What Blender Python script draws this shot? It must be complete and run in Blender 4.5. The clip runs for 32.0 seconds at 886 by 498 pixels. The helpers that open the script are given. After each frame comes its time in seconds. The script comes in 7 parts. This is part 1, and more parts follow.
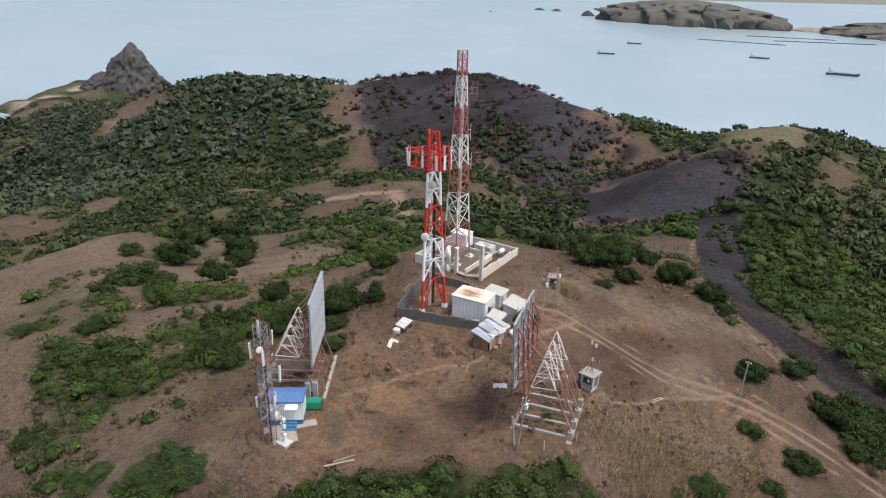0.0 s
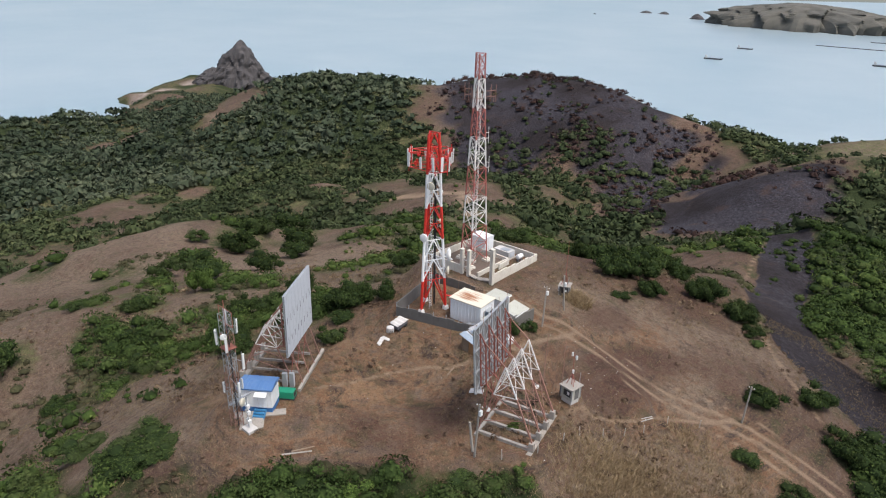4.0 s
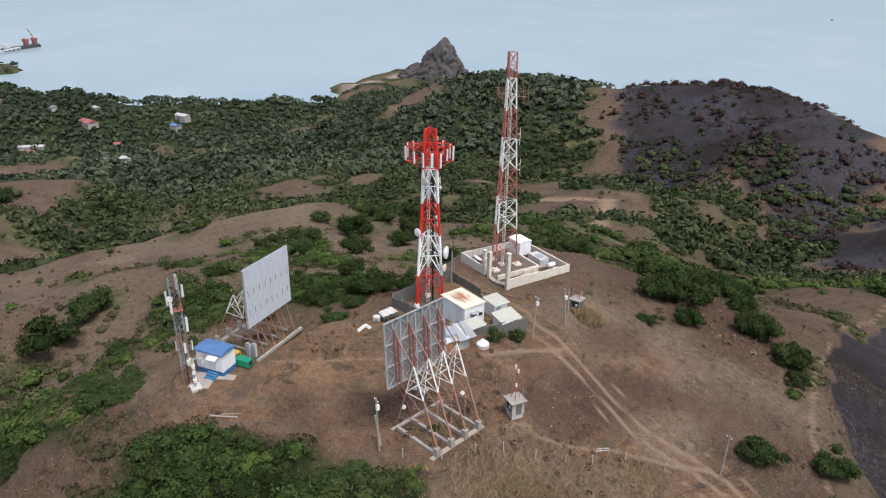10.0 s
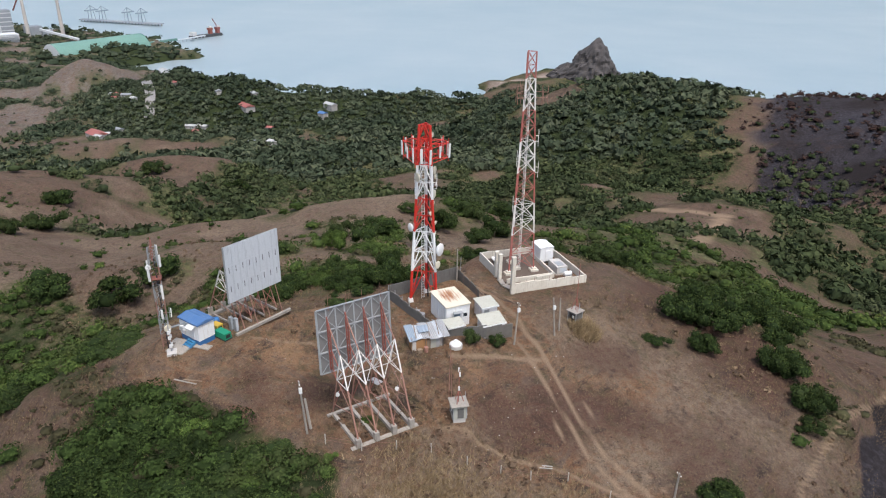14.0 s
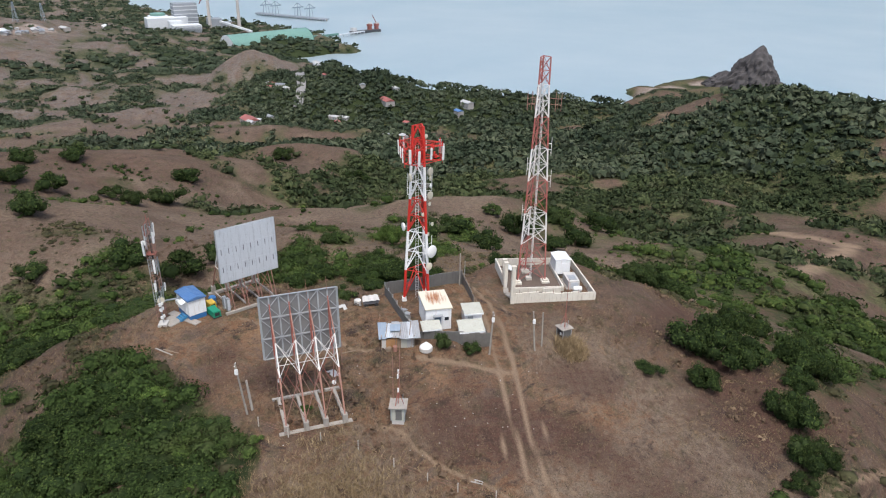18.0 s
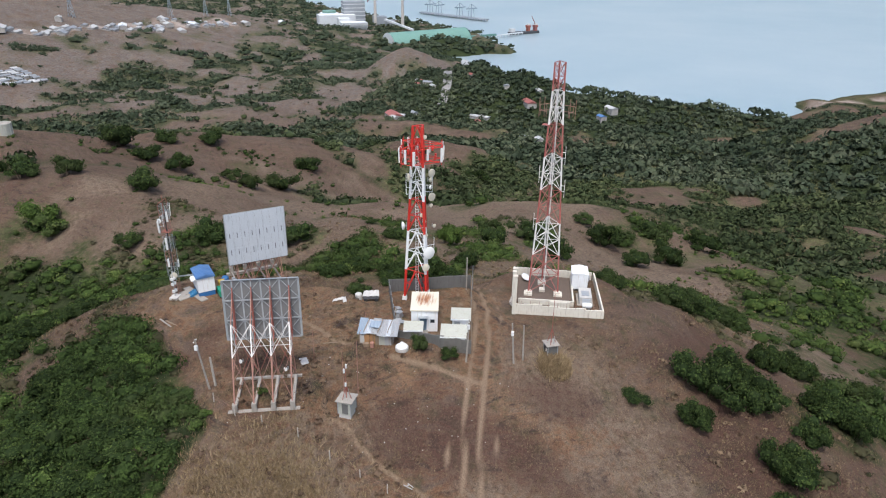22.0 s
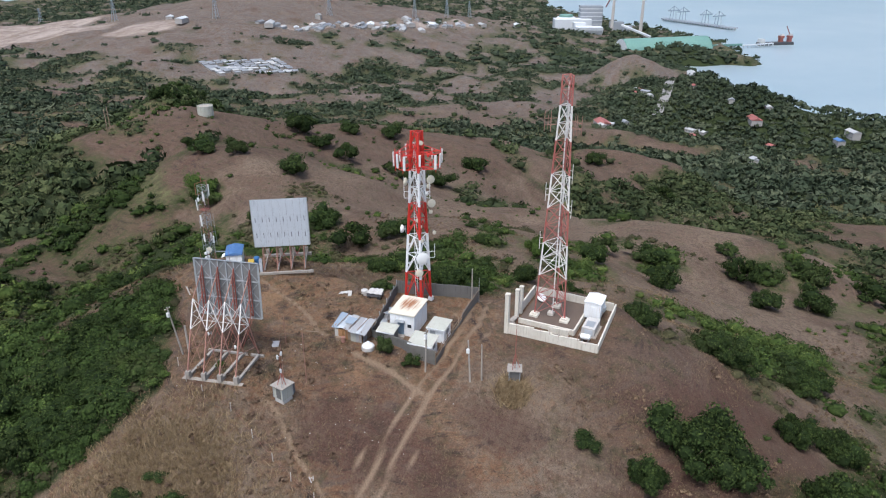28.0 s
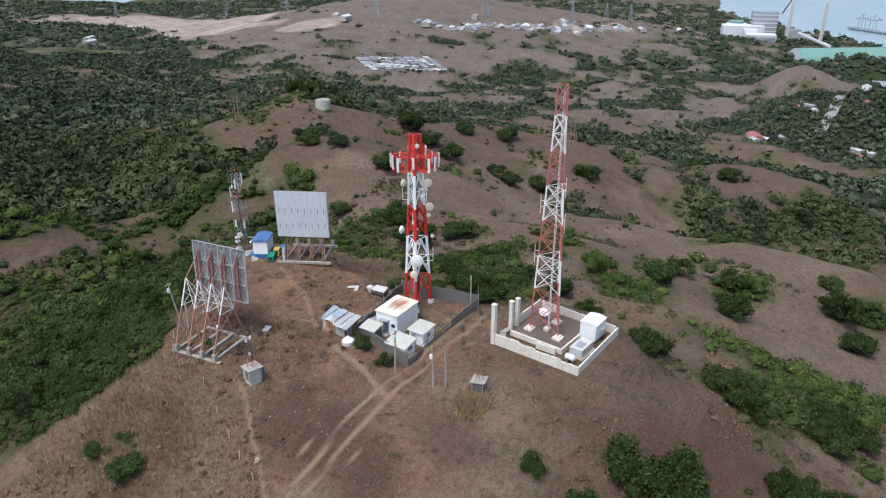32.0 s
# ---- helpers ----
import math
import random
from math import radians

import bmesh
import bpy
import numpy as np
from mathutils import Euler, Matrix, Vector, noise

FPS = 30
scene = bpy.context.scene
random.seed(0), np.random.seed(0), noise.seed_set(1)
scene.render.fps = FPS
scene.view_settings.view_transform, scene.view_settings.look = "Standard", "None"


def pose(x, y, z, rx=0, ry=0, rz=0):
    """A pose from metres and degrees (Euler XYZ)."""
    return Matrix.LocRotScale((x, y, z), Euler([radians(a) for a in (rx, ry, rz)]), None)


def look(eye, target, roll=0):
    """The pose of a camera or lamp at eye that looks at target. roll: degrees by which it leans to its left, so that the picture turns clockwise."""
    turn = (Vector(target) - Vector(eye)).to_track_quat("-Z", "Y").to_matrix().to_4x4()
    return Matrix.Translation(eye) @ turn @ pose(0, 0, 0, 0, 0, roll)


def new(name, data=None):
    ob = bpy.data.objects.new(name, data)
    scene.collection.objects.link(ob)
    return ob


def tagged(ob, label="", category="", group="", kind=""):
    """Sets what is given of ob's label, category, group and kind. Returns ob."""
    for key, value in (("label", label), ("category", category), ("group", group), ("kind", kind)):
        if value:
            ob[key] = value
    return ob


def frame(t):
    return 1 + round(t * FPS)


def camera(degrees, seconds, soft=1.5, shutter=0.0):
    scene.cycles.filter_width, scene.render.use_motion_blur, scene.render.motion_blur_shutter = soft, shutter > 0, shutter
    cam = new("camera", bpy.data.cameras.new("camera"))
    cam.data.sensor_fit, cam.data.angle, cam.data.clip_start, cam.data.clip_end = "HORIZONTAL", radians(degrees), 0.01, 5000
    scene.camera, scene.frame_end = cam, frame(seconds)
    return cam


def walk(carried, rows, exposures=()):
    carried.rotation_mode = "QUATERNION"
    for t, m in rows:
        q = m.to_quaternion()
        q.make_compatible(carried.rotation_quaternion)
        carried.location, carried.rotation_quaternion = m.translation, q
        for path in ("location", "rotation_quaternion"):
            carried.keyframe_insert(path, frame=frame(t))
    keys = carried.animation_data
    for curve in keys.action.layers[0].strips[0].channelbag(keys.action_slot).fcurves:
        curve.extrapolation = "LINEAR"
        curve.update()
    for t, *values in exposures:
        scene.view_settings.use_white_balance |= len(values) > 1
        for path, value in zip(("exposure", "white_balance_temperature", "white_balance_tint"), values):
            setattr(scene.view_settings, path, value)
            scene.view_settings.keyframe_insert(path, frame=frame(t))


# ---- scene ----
cam = camera(64.5, 32.0, soft=1.15)
METRES, EYE, TILT, LEAN, TURN = 160.0, 50.6, -0.4, 2.3, 32.7
ROWS = [
    (0.0, 0.0, 0.0, 0.0, 1.52, -23.15, -3.56),
    (0.5, 0.0088, 0.0002, 0.0014, 2.4, -23.21, -3.56),
    (1.0, 0.018, 0.0006, 0.0027, 3.29, -23.27, -3.54),
    (1.5, 0.0279, 0.0011, 0.0034, 4.23, -23.31, -3.52),
    (2.0, 0.0382, 0.0019, 0.004, 5.22, -23.36, -3.51),
    (2.5, 0.0488, 0.0028, 0.0041, 6.25, -23.38, -3.48),
    (3.0, 0.06, 0.0041, 0.0048, 7.33, -23.43, -3.44),
    (3.5, 0.0715, 0.0057, 0.0053, 8.47, -23.48, -3.42),
    (5.5, 0.1214, 0.0155, 0.0067, 13.37, -23.72, -3.38),
    (6.0, 0.1346, 0.0188, 0.0075, 14.66, -23.77, -3.35),
    (6.5, 0.148, 0.0224, 0.0082, 15.98, -23.86, -3.3),
    (7.0, 0.1618, 0.0267, 0.0092, 17.35, -23.93, -3.25),
    (7.5, 0.1758, 0.0313, 0.0103, 18.75, -24.01, -3.23),
    (8.0, 0.1902, 0.0365, 0.0108, 20.19, -24.08, -3.16),
    (8.5, 0.2048, 0.0421, 0.0115, 21.66, -24.16, -3.11),
    (9.0, 0.2194, 0.0484, 0.0117, 23.15, -24.24, -3.05),
    (9.5, 0.2345, 0.0551, 0.0119, 24.69, -24.35, -3.0),
    (10.0, 0.2495, 0.0623, 0.0119, 26.28, -24.43, -2.96),
    (10.5, 0.2644, 0.0701, 0.0117, 27.86, -24.52, -2.96),
    (11.0, 0.2795, 0.0784, 0.0113, 29.5, -24.58, -2.94),
    (11.5, 0.2941, 0.087, 0.0116, 31.06, -24.65, -2.93),
    (12.0, 0.3084, 0.0962, 0.0123, 32.65, -24.75, -2.94),
    (12.5, 0.3223, 0.1056, 0.0131, 34.26, -24.84, -2.97),
    (13.0, 0.336, 0.1155, 0.0143, 35.83, -24.97, -2.92),
    (13.5, 0.3492, 0.1257, 0.0156, 37.39, -25.08, -2.89),
    (14.0, 0.3624, 0.1362, 0.0169, 38.94, -25.2, -2.83),
    (14.5, 0.3748, 0.1471, 0.0182, 40.49, -25.29, -2.81),
    (16.5, 0.4228, 0.1944, 0.0218, 46.69, -25.58, -2.66),
    (17.0, 0.4338, 0.207, 0.0228, 48.22, -25.66, -2.68),
    (17.5, 0.4445, 0.2199, 0.0234, 49.79, -25.72, -2.66),
    (18.0, 0.4548, 0.2329, 0.0242, 51.38, -25.77, -2.62),
    (18.5, 0.4649, 0.2464, 0.0249, 52.98, -25.83, -2.55),
    (19.0, 0.4743, 0.2602, 0.0257, 54.59, -25.91, -2.51),
    (19.5, 0.4837, 0.2741, 0.0264, 56.22, -25.97, -2.45),
    (20.0, 0.4925, 0.2884, 0.027, 57.81, -26.02, -2.37),
    (20.5, 0.5008, 0.3029, 0.0276, 59.41, -26.06, -2.3),
    (21.0, 0.5088, 0.3177, 0.0283, 61.01, -26.12, -2.22),
    (21.5, 0.5163, 0.3327, 0.0289, 62.6, -26.16, -2.13),
    (22.0, 0.5234, 0.3479, 0.0296, 64.2, -26.21, -2.03),
    (22.5, 0.53, 0.3633, 0.0303, 65.81, -26.25, -1.95),
    (23.0, 0.5362, 0.3789, 0.0307, 67.38, -26.28, -1.82),
    (23.5, 0.5419, 0.3946, 0.0315, 68.99, -26.31, -1.72),
    (24.0, 0.547, 0.4105, 0.0318, 70.58, -26.34, -1.59),
    (24.5, 0.5518, 0.4266, 0.0322, 72.16, -26.36, -1.46),
    (25.0, 0.5562, 0.4427, 0.0327, 73.75, -26.38, -1.37),
    (25.5, 0.56, 0.4589, 0.0331, 75.33, -26.39, -1.26),
    (27.5, 0.5718, 0.5244, 0.0356, 81.51, -26.4, -0.85),
    (28.0, 0.5739, 0.5411, 0.036, 83.05, -26.38, -0.74),
    (28.5, 0.5756, 0.5579, 0.0363, 84.63, -26.37, -0.65),
    (29.0, 0.5769, 0.5748, 0.0368, 86.2, -26.37, -0.57),
    (29.5, 0.5777, 0.5917, 0.0375, 87.78, -26.38, -0.5),
    (30.0, 0.5779, 0.6086, 0.0381, 89.37, -26.39, -0.41),
    (30.5, 0.5775, 0.6256, 0.0385, 91.0, -26.39, -0.35),
    (31.0, 0.5766, 0.6426, 0.039, 92.6, -26.39, -0.28),
    (31.5, 0.5754, 0.6596, 0.0394, 94.19, -26.38, -0.19),
    (32.0, 0.5738, 0.6765, 0.0393, 95.76, -26.37, -0.1),
]
walk(cam, [(t, pose(0, 0, EYE, TILT, LEAN, TURN) @ pose(METRES * x, METRES * y, METRES * z, 90 + pitch, roll, yaw)) for t, x, y, z, yaw, pitch, roll in ROWS],
     exposures=[(0, 0.43, 6400, 10), (12, 0.43, 6350, 10), (22, 0.43, 6150, 9), (32, 0.43, 5900, 9)])

# world: hazy bright sky, weak broad sun
world = bpy.data.worlds.new("world")
scene.world = world
world.use_nodes = True
wn, wl = world.node_tree.nodes, world.node_tree.links
wn.clear()
SUN_ELEV, SUN_ROT = radians(66), radians(88)
sky = wn.new("ShaderNodeTexSky")
sky.sky_type, sky.sun_disc = "NISHITA", False
sky.sun_elevation, sky.sun_rotation = SUN_ELEV, SUN_ROT
sky.air_density, sky.dust_density, sky.ozone_density = 1.0, 4.5, 1.0
tc = wn.new("ShaderNodeTexCoord")
sep = wn.new("ShaderNodeSeparateXYZ")
mx = wn.new("ShaderNodeMath")
mx.operation = "MAXIMUM"
mx.inputs[1].default_value = 0.06
comb = wn.new("ShaderNodeCombineXYZ")
wl.new(tc.outputs["Generated"], sep.inputs[0])
wl.new(sep.outputs[2], mx.inputs[0])
wl.new(sep.outputs[0], comb.inputs[0])
wl.new(sep.outputs[1], comb.inputs[1])
wl.new(mx.outputs[0], comb.inputs[2])
wl.new(comb.outputs[0], sky.inputs[0])
hs = wn.new("ShaderNodeHueSaturation")
hs.inputs["Saturation"].default_value = 1.0
wl.new(sky.outputs[0], hs.inputs["Color"])
bg = wn.new("ShaderNodeBackground")
bg.inputs[1].default_value = 0.15
wl.new(hs.outputs[0], bg.inputs[0])
wo = wn.new("ShaderNodeOutputWorld")
wl.new(bg.outputs[0], wo.inputs[0])
sun = new("sun", bpy.data.lights.new("sun", "SUN"))
sun.data.energy, sun.data.angle, sun.data.color = 2.0, radians(18), (1.0, 0.985, 0.965)
sun_dir = Vector((math.sin(-SUN_ROT) * -1 * math.cos(SUN_ELEV), math.cos(SUN_ROT) * math.cos(SUN_ELEV), math.sin(SUN_ELEV)))
sun.matrix_world = look((0, 0, 200), Vector((0, 0, 200)) - sun_dir)

# ---- lie of the land ----
SEA = -280.0
# crest lines: x, y, height
CREST_TOP = [(-48, 43, 0.7), (-28, 60, 0.3), (-42, 77, -0.4), (-54, 89, -1.2), (-61, 100, -2.0)]
CREST_NORTH = [(-54, 106, -4.5), (-42, 122, -6.6), (-36, 148, -14.5), (-44, 198, -28.6), (-53, 248, -37.7), (-78, 327, -58.2), (-66, 478, -52.0)]
CREST_EAST = [(-42, 90, -3.2), (-26, 98, -4.9), (-10, 106, -10.1)]
CREST_WEST = [(-64, 68, -5.4), (-102, 68, -16.3), (-132, 53, -21.0), (-128, 8, -21.8), (-152, -37, -22.9), (-204, -110, -26.3), (-243, -203, -48.6)]
CREST_SPUR = [(-132, 53, -21.0), (-168, 93, -37.0), (-194, 115, -46.8), (-264, 146, -73.6)]
CREST_MID = [(-153, 212, -58.7), (-219, 281, -71.7), (-294, 286, -88.6)]
CREST_NW = [(-204, -110, -26.3), (-312, -99, -47.4), (-359, -26, -74.0), (-477, 9, -101.5), (-566, 55, -134.1)]
CREST_BURNT = [(-103, 502, -71), (-174, 526, -71), (-256, 507, -57), (-353, 527, -56.5), (-434, 476, -68), (-524, 456, -65), (-614, 436, -84), (-706, 475, -125)]
CREST_KNOLL = [(-66, 478, -50), (-13, 427, -73), (56, 376, -104), (155, 295, -140)]
CREST_QUARRY = [(-1298, -198, -207.2), (-1398, -157, -190.3), (-1458, -98, -208.2)]
CREST_SPIT = [(-2250, -330, -250), (-2160, -130, -252), (-2140, 0, -266)]
CREST_SHORE = [(-1120, -40, -160), (-1060, 50, -128), (-1030, 110, -128), (-1000, 180, -144), (-985, 260, -146), (-960, 370, -150), (-950, 470, -172)]
CREST_CAPE = [(-908, 553, -205), (-1158, 640, -228), (-1378, 690, -242), (-1450, 850, -256)]
CREST_PLAIN = [(-907, -906, -152.4), (-1256, -1106, -127.4), (-1706, -1306, -112.4)]
CRESTS = [(CREST_TOP, 0.62, 13), (CREST_NORTH, 0.5, 16), (CREST_EAST, 0.36, 12), (CREST_WEST, 0.42, 22), (CREST_SPUR, 0.38, 18),
          (CREST_MID, 0.3, 20), (CREST_NW, 0.4, 30), (CREST_BURNT, 0.5, 35), (CREST_KNOLL, 0.5, 25), (CREST_QUARRY, 0.4, 40),
          (CREST_SPIT, 0.3, 30), (CREST_SHORE, 0.4, 50), (CREST_CAPE, 0.3, 60), (CREST_PLAIN, 0.16, 120)]
COAST = [(-4400, -1300), (-3500, -1000), (-2900, -480), (-2560, -120), (-2300, -10), (-2146, 55), (-2080, -60), (-2001, -175), (-1900, -90),
         (-1780, 0), (-1420, 90), (-1180, 240), (-1120, 430), (-1260, 560), (-1560, 690), (-1700, 930), (-1540, 1070), (-1200, 980), (-850, 840),
         (-520, 720), (-250, 700), (0, 680), (220, 560), (700, 500)]


# burnt ravine east of the hilltop
RAVINE = [(-95, 330), (-72, 285), (-50, 250), (-39, 212), (-28, 168), (-18.5, 143), (-10.5, 131.5), (-2, 122.5), (16, 115)]

# levelled yards: x, y, radius, height
PADS = [(-50, 80, 9.5, -0.15), (-60.6, 98.6, 10, -1.35), (-49.5, 45, 5, 0.75), (-27, 63, 6, 0.35), (-52, 53, 5, 0.8), (-41, 75, 4, 0.1), (-41, 86, 3, -1.2), (-26, 73, 2, -0.95), (-49, 62, 7, 0.1)]


def seg_dist(X, Y, a, b):
    dx, dy = b[0] - a[0], b[1] - a[1]
    s = np.clip(((X - a[0]) * dx + (Y - a[1]) * dy) / (dx * dx + dy * dy), 0, 1)
    return np.hypot(X - a[0] - s * dx, Y - a[1] - s * dy), s


def line_dist(X, Y, pts):
    d = np.full(np.shape(X), 1e9)
    for a, b in zip(pts, pts[1:]):
        d = np.minimum(d, seg_dist(X, Y, a, b)[0])
    return d


def value_noise(X, Y, scale, seed):
    x, y = X / scale + seed * 17.3, Y / scale - seed * 9.7
    i, j = np.floor(x), np.floor(y)
    u, v = x - i, y - j
    u, v = u * u * (3 - 2 * u), v * v * (3 - 2 * v)

    def h(p, q):
        n = np.sin(p * 127.1 + q * 311.7 + seed * 3.1) * 43758.5453
        return n - np.floor(n)

    return (h(i, j) * (1 - u) + h(i + 1, j) * u) * (1 - v) + (h(i, j + 1) * (1 - u) + h(i + 1, j + 1) * u) * v - 0.5


def coast_dist(X, Y):
    """Metres inland from the shore; negative out at sea."""
    d = line_dist(X, Y, COAST)
    inside = np.zeros(np.shape(X), bool)
    ring = COAST + [(700, -4500), (-4400, -4500)]
    for (x1, y1), (x2, y2) in zip(ring, ring[1:] + ring[:1]):
        cross = ((y1 > Y) != (y2 > Y)) & (X < (x2 - x1) * (Y - y1) / ((y2 - y1) or 1e-9) + x1)
        inside ^= cross
    return np.where(inside, d, -d)


def ground(X, Y):
    X, Y = np.asarray(X, float), np.asarray(Y, float)
    base = -242 + 230 * np.exp(np.minimum(X + 60, 0) / 640) - 0.25 * np.maximum(X + 40, 0) - 0.06 * np.maximum(-X - 1450, 0)
    base = base - 0.25 * np.clip(Y - 90, 0, 160) * np.exp(-((X + 60) / 300) ** 2) - 22 * np.exp(-((X + 60) / 240) ** 2)
    base = base - 50 * np.clip((Y - 420) / 250, 0, 1) * np.clip((-X - 700) / 300, 0, 1)
    base = np.maximum(base, -264)
    k = 4.0
    top = base.copy()
    for pts, slope, w in CRESTS:
        best = np.full(X.shape, -1e9)
        for a, b in zip(pts, pts[1:]):
            d, s = seg_dist(X, Y, a, b)
            best = np.maximum(best, a[2] + s * (b[2] - a[2]) - slope * (np.sqrt(d * d + w * w) - w))
        m = np.maximum(top, best)
        top = m + k * np.log1p(np.exp(-np.abs(top - best) / k)) * np.exp(-np.abs(top - best) / k)
    top = top + 32 * np.exp(-(((X + 1440) / 85) ** 2 + ((Y + 150) / 70) ** 2))
    top = top + 26 * np.exp(-((np.hypot(X + 284, Y + 200)) / 30) ** 2)
    far = np.clip((np.hypot(X + 45, Y - 75) - 38) / 120, 0, 1)
    rough = value_noise(X, Y, 70, 1) * 16 + value_noise(X, Y, 28, 2) * 5
    top = top + far * rough + value_noise(X, Y, 11, 3) * (0.35 + 0.9 * far) + value_noise(X, Y, 3.1, 4) * 0.22
    top = top - 2.4 * np.clip((9.5 - line_dist(X, Y, RAVINE) + 2.5 * value_noise(X, Y, 9, 69)) / 3, 0, 1)
    for x, y, r, z in PADS:
        w = np.clip((1.45 - np.hypot(X - x, Y - y) / r) / 0.45, 0, 1)
        top = top + (z - top) * w * w * (3 - 2 * w) * 0.92
    c = coast_dist(X, Y) + value_noise(X, Y, 60, 5) * 40
    return np.minimum(top, SEA - 3 + np.where(c > 0, 3.2 + np.where(X < -800, 0.6, 1.7) * c, 0.2 * c))


def gz(x, y):
    return float(ground(np.array([x]), np.array([y]))[0])


# ---- mesh and material helpers ----
class Shape:
    """Collects vertices and faces of one mesh."""

    def __init__(self):
        self.v, self.f = [], []

    def add(self, pts, faces):
        n = len(self.v)
        self.v += [tuple(p) for p in pts]
        self.f += [tuple(i + n for i in q) for q in faces]
        return self

    def box(self, c, s, rz=0.0, taper=1.0, m=None):
        x, y, z = s[0] / 2, s[1] / 2, s[2] / 2
        ca, sa = math.cos(radians(rz)), math.sin(radians(rz))
        pts = []
        for k, w in ((-z, 1.0), (z, taper)):
            for i, j in ((-x, -y), (x, -y), (x, y), (-x, y)):
                pts.append(Vector((c[0] + (i * ca - j * sa) * w, c[1] + (i * sa + j * ca) * w, c[2] + k)))
        if m:
            pts = [m @ p for p in pts]
        return self.add(pts, [(3, 2, 1, 0), (4, 5, 6, 7), (0, 1, 5, 4), (1, 2, 6, 5), (2, 3, 7, 6), (3, 0, 4, 7)])

    def tube(self, p, q, r0, r1=None, n=6):
        p, q = Vector(p), Vector(q)
        r1 = r0 if r1 is None else r1
        d = (q - p).normalized()
        a = d.orthogonal().normalized()
        b = d.cross(a)
        ring = [(math.cos(2 * math.pi * i / n), math.sin(2 * math.pi * i / n)) for i in range(n)]
        pts = [p + (a * c + b * s) * r0 for c, s in ring] + [q + (a * c + b * s) * r1 for c, s in ring]
        fs = [(i, (i + 1) % n, n + (i + 1) % n, n + i) for i in range(n)]
        return self.add(pts, fs + [tuple(range(n))[::-1], tuple(range(n, 2 * n))])

    def beam(self, p, q, w, h=None):
        """A square bar from p to q."""
        p, q = Vector(p), Vector(q)
        h = h or w
        d = (q - p).normalized()
        up = Vector((0, 0, 1)) if abs(d.z) < 0.9 else Vector((1, 0, 0))
        a = d.cross(up).normalized() * (w / 2)
        b = a.cross(d).normalized() * (h / 2)
        pts = [o + s * a + t * b for o in (p, q) for s, t in ((-1, -1), (1, -1), (1, 1), (-1, 1))]
        return self.add(pts, [(3, 2, 1, 0), (4, 5, 6, 7), (0, 1, 5, 4), (1, 2, 6, 5), (2, 3, 7, 6), (3, 0, 4, 7)])

    def lathe(self, prof, c=(0, 0, 0), n=16, m=None):
        """Turns a profile of (radius, height) round z."""
        pts = []
        for r, z in prof:
            for i in range(n):
                p = Vector((c[0] + r * math.cos(2 * math.pi * i / n), c[1] + r * math.sin(2 * math.pi * i / n), c[2] + z))
                pts.append(m @ p if m else p)
        fs = [(k * n + i, k * n + (i + 1) % n, (k + 1) * n + (i + 1) % n, (k + 1) * n + i) for k in range(len(prof) - 1) for i in range(n)]
        return self.add(pts, fs + [tuple(range(n))[::-1], tuple(range((len(prof) - 1) * n, len(prof) * n))])

    def sheet(self, a, b, c, d, t, waves=0, amp=0.03):
        """A thick sheet with corners a b c d, corrugated along a-b when waves is given."""
        a, b, c, d = (Vector(p) for p in (a, b, c, d))
        n = (b - a).cross(d - a).normalized()
        k = max(1, waves * 2)
        top, bot = [], []
        for i in range(k + 1):
            u = i / k
            o = n * (amp * (1 if i % 2 else -1) if waves else 0)
            for p in (a.lerp(b, u), d.lerp(c, u)):
                top.append(p + o + n * t / 2)
                bot.append(p + o - n * t / 2)
        m = len(top)
        fs = []
        for i in range(k):
            j = 2 * i
            fs += [(j, j + 2, j + 3, j + 1), (m + j, m + j + 1, m + j + 3, m + j + 2), (j, m + j, m + j + 2, j + 2), (j + 1, j + 3, m + j + 3, m + j + 1)]
        fs += [(0, 1, m + 1, m), (2 * k, m + 2 * k, m + 2 * k + 1, 2 * k + 1)]
        return self.add(top + bot, fs)

    def mesh(self, name, mat=None, smooth=False):
        me = bpy.data.meshes.new(name)
        me.from_pydata(self.v, [], self.f)
        if mat:
            me.materials.append(mat)
        if smooth:
            me.shade_smooth()
        me.update()
        return me


def part(name, sh, mat, parent, label="", smooth=False, at=None):
    ob = new(name, sh.mesh(name, mat, smooth) if isinstance(sh, Shape) else sh)
    ob.parent = parent
    if at:
        ob.matrix_basis = at
    return tagged(ob, label)


def thing(name, label, category, at=None, group="", kind=""):
    ob = new(name)
    ob.empty_display_size = 0.2
    if at:
        ob.matrix_basis = at
    return tagged(ob, label, category, group, kind)


def single(name, sh, mat, label, category, at=None, group="", kind="", smooth=False):
    ob = new(name, sh.mesh(name, mat, smooth))
    if at:
        ob.matrix_basis = at
    return tagged(ob, label, category, group, kind)


def node_mat(name):
    m = bpy.data.materials.new(name)
    m.use_nodes = True
    nt = m.node_tree
    return m, nt.nodes, nt.links, nt.nodes["Principled BSDF"]


def noise_node(nodes, links, vec, scale, detail=4.0, rough=0.6):
    n = nodes.new("ShaderNodeTexNoise")
    n.inputs["Scale"].default_value, n.inputs["Detail"].default_value, n.inputs["Roughness"].default_value = scale, detail, rough
    links.new(vec, n.inputs["Vector"])
    return n.outputs["Fac"]


def ramp_node(nodes, links, fac, lo, hi):
    r = nodes.new("ShaderNodeMapRange")
    r.inputs["From Min"].default_value, r.inputs["From Max"].default_value = lo, hi
    links.new(fac, r.inputs["Value"])
    return r.outputs["Result"]


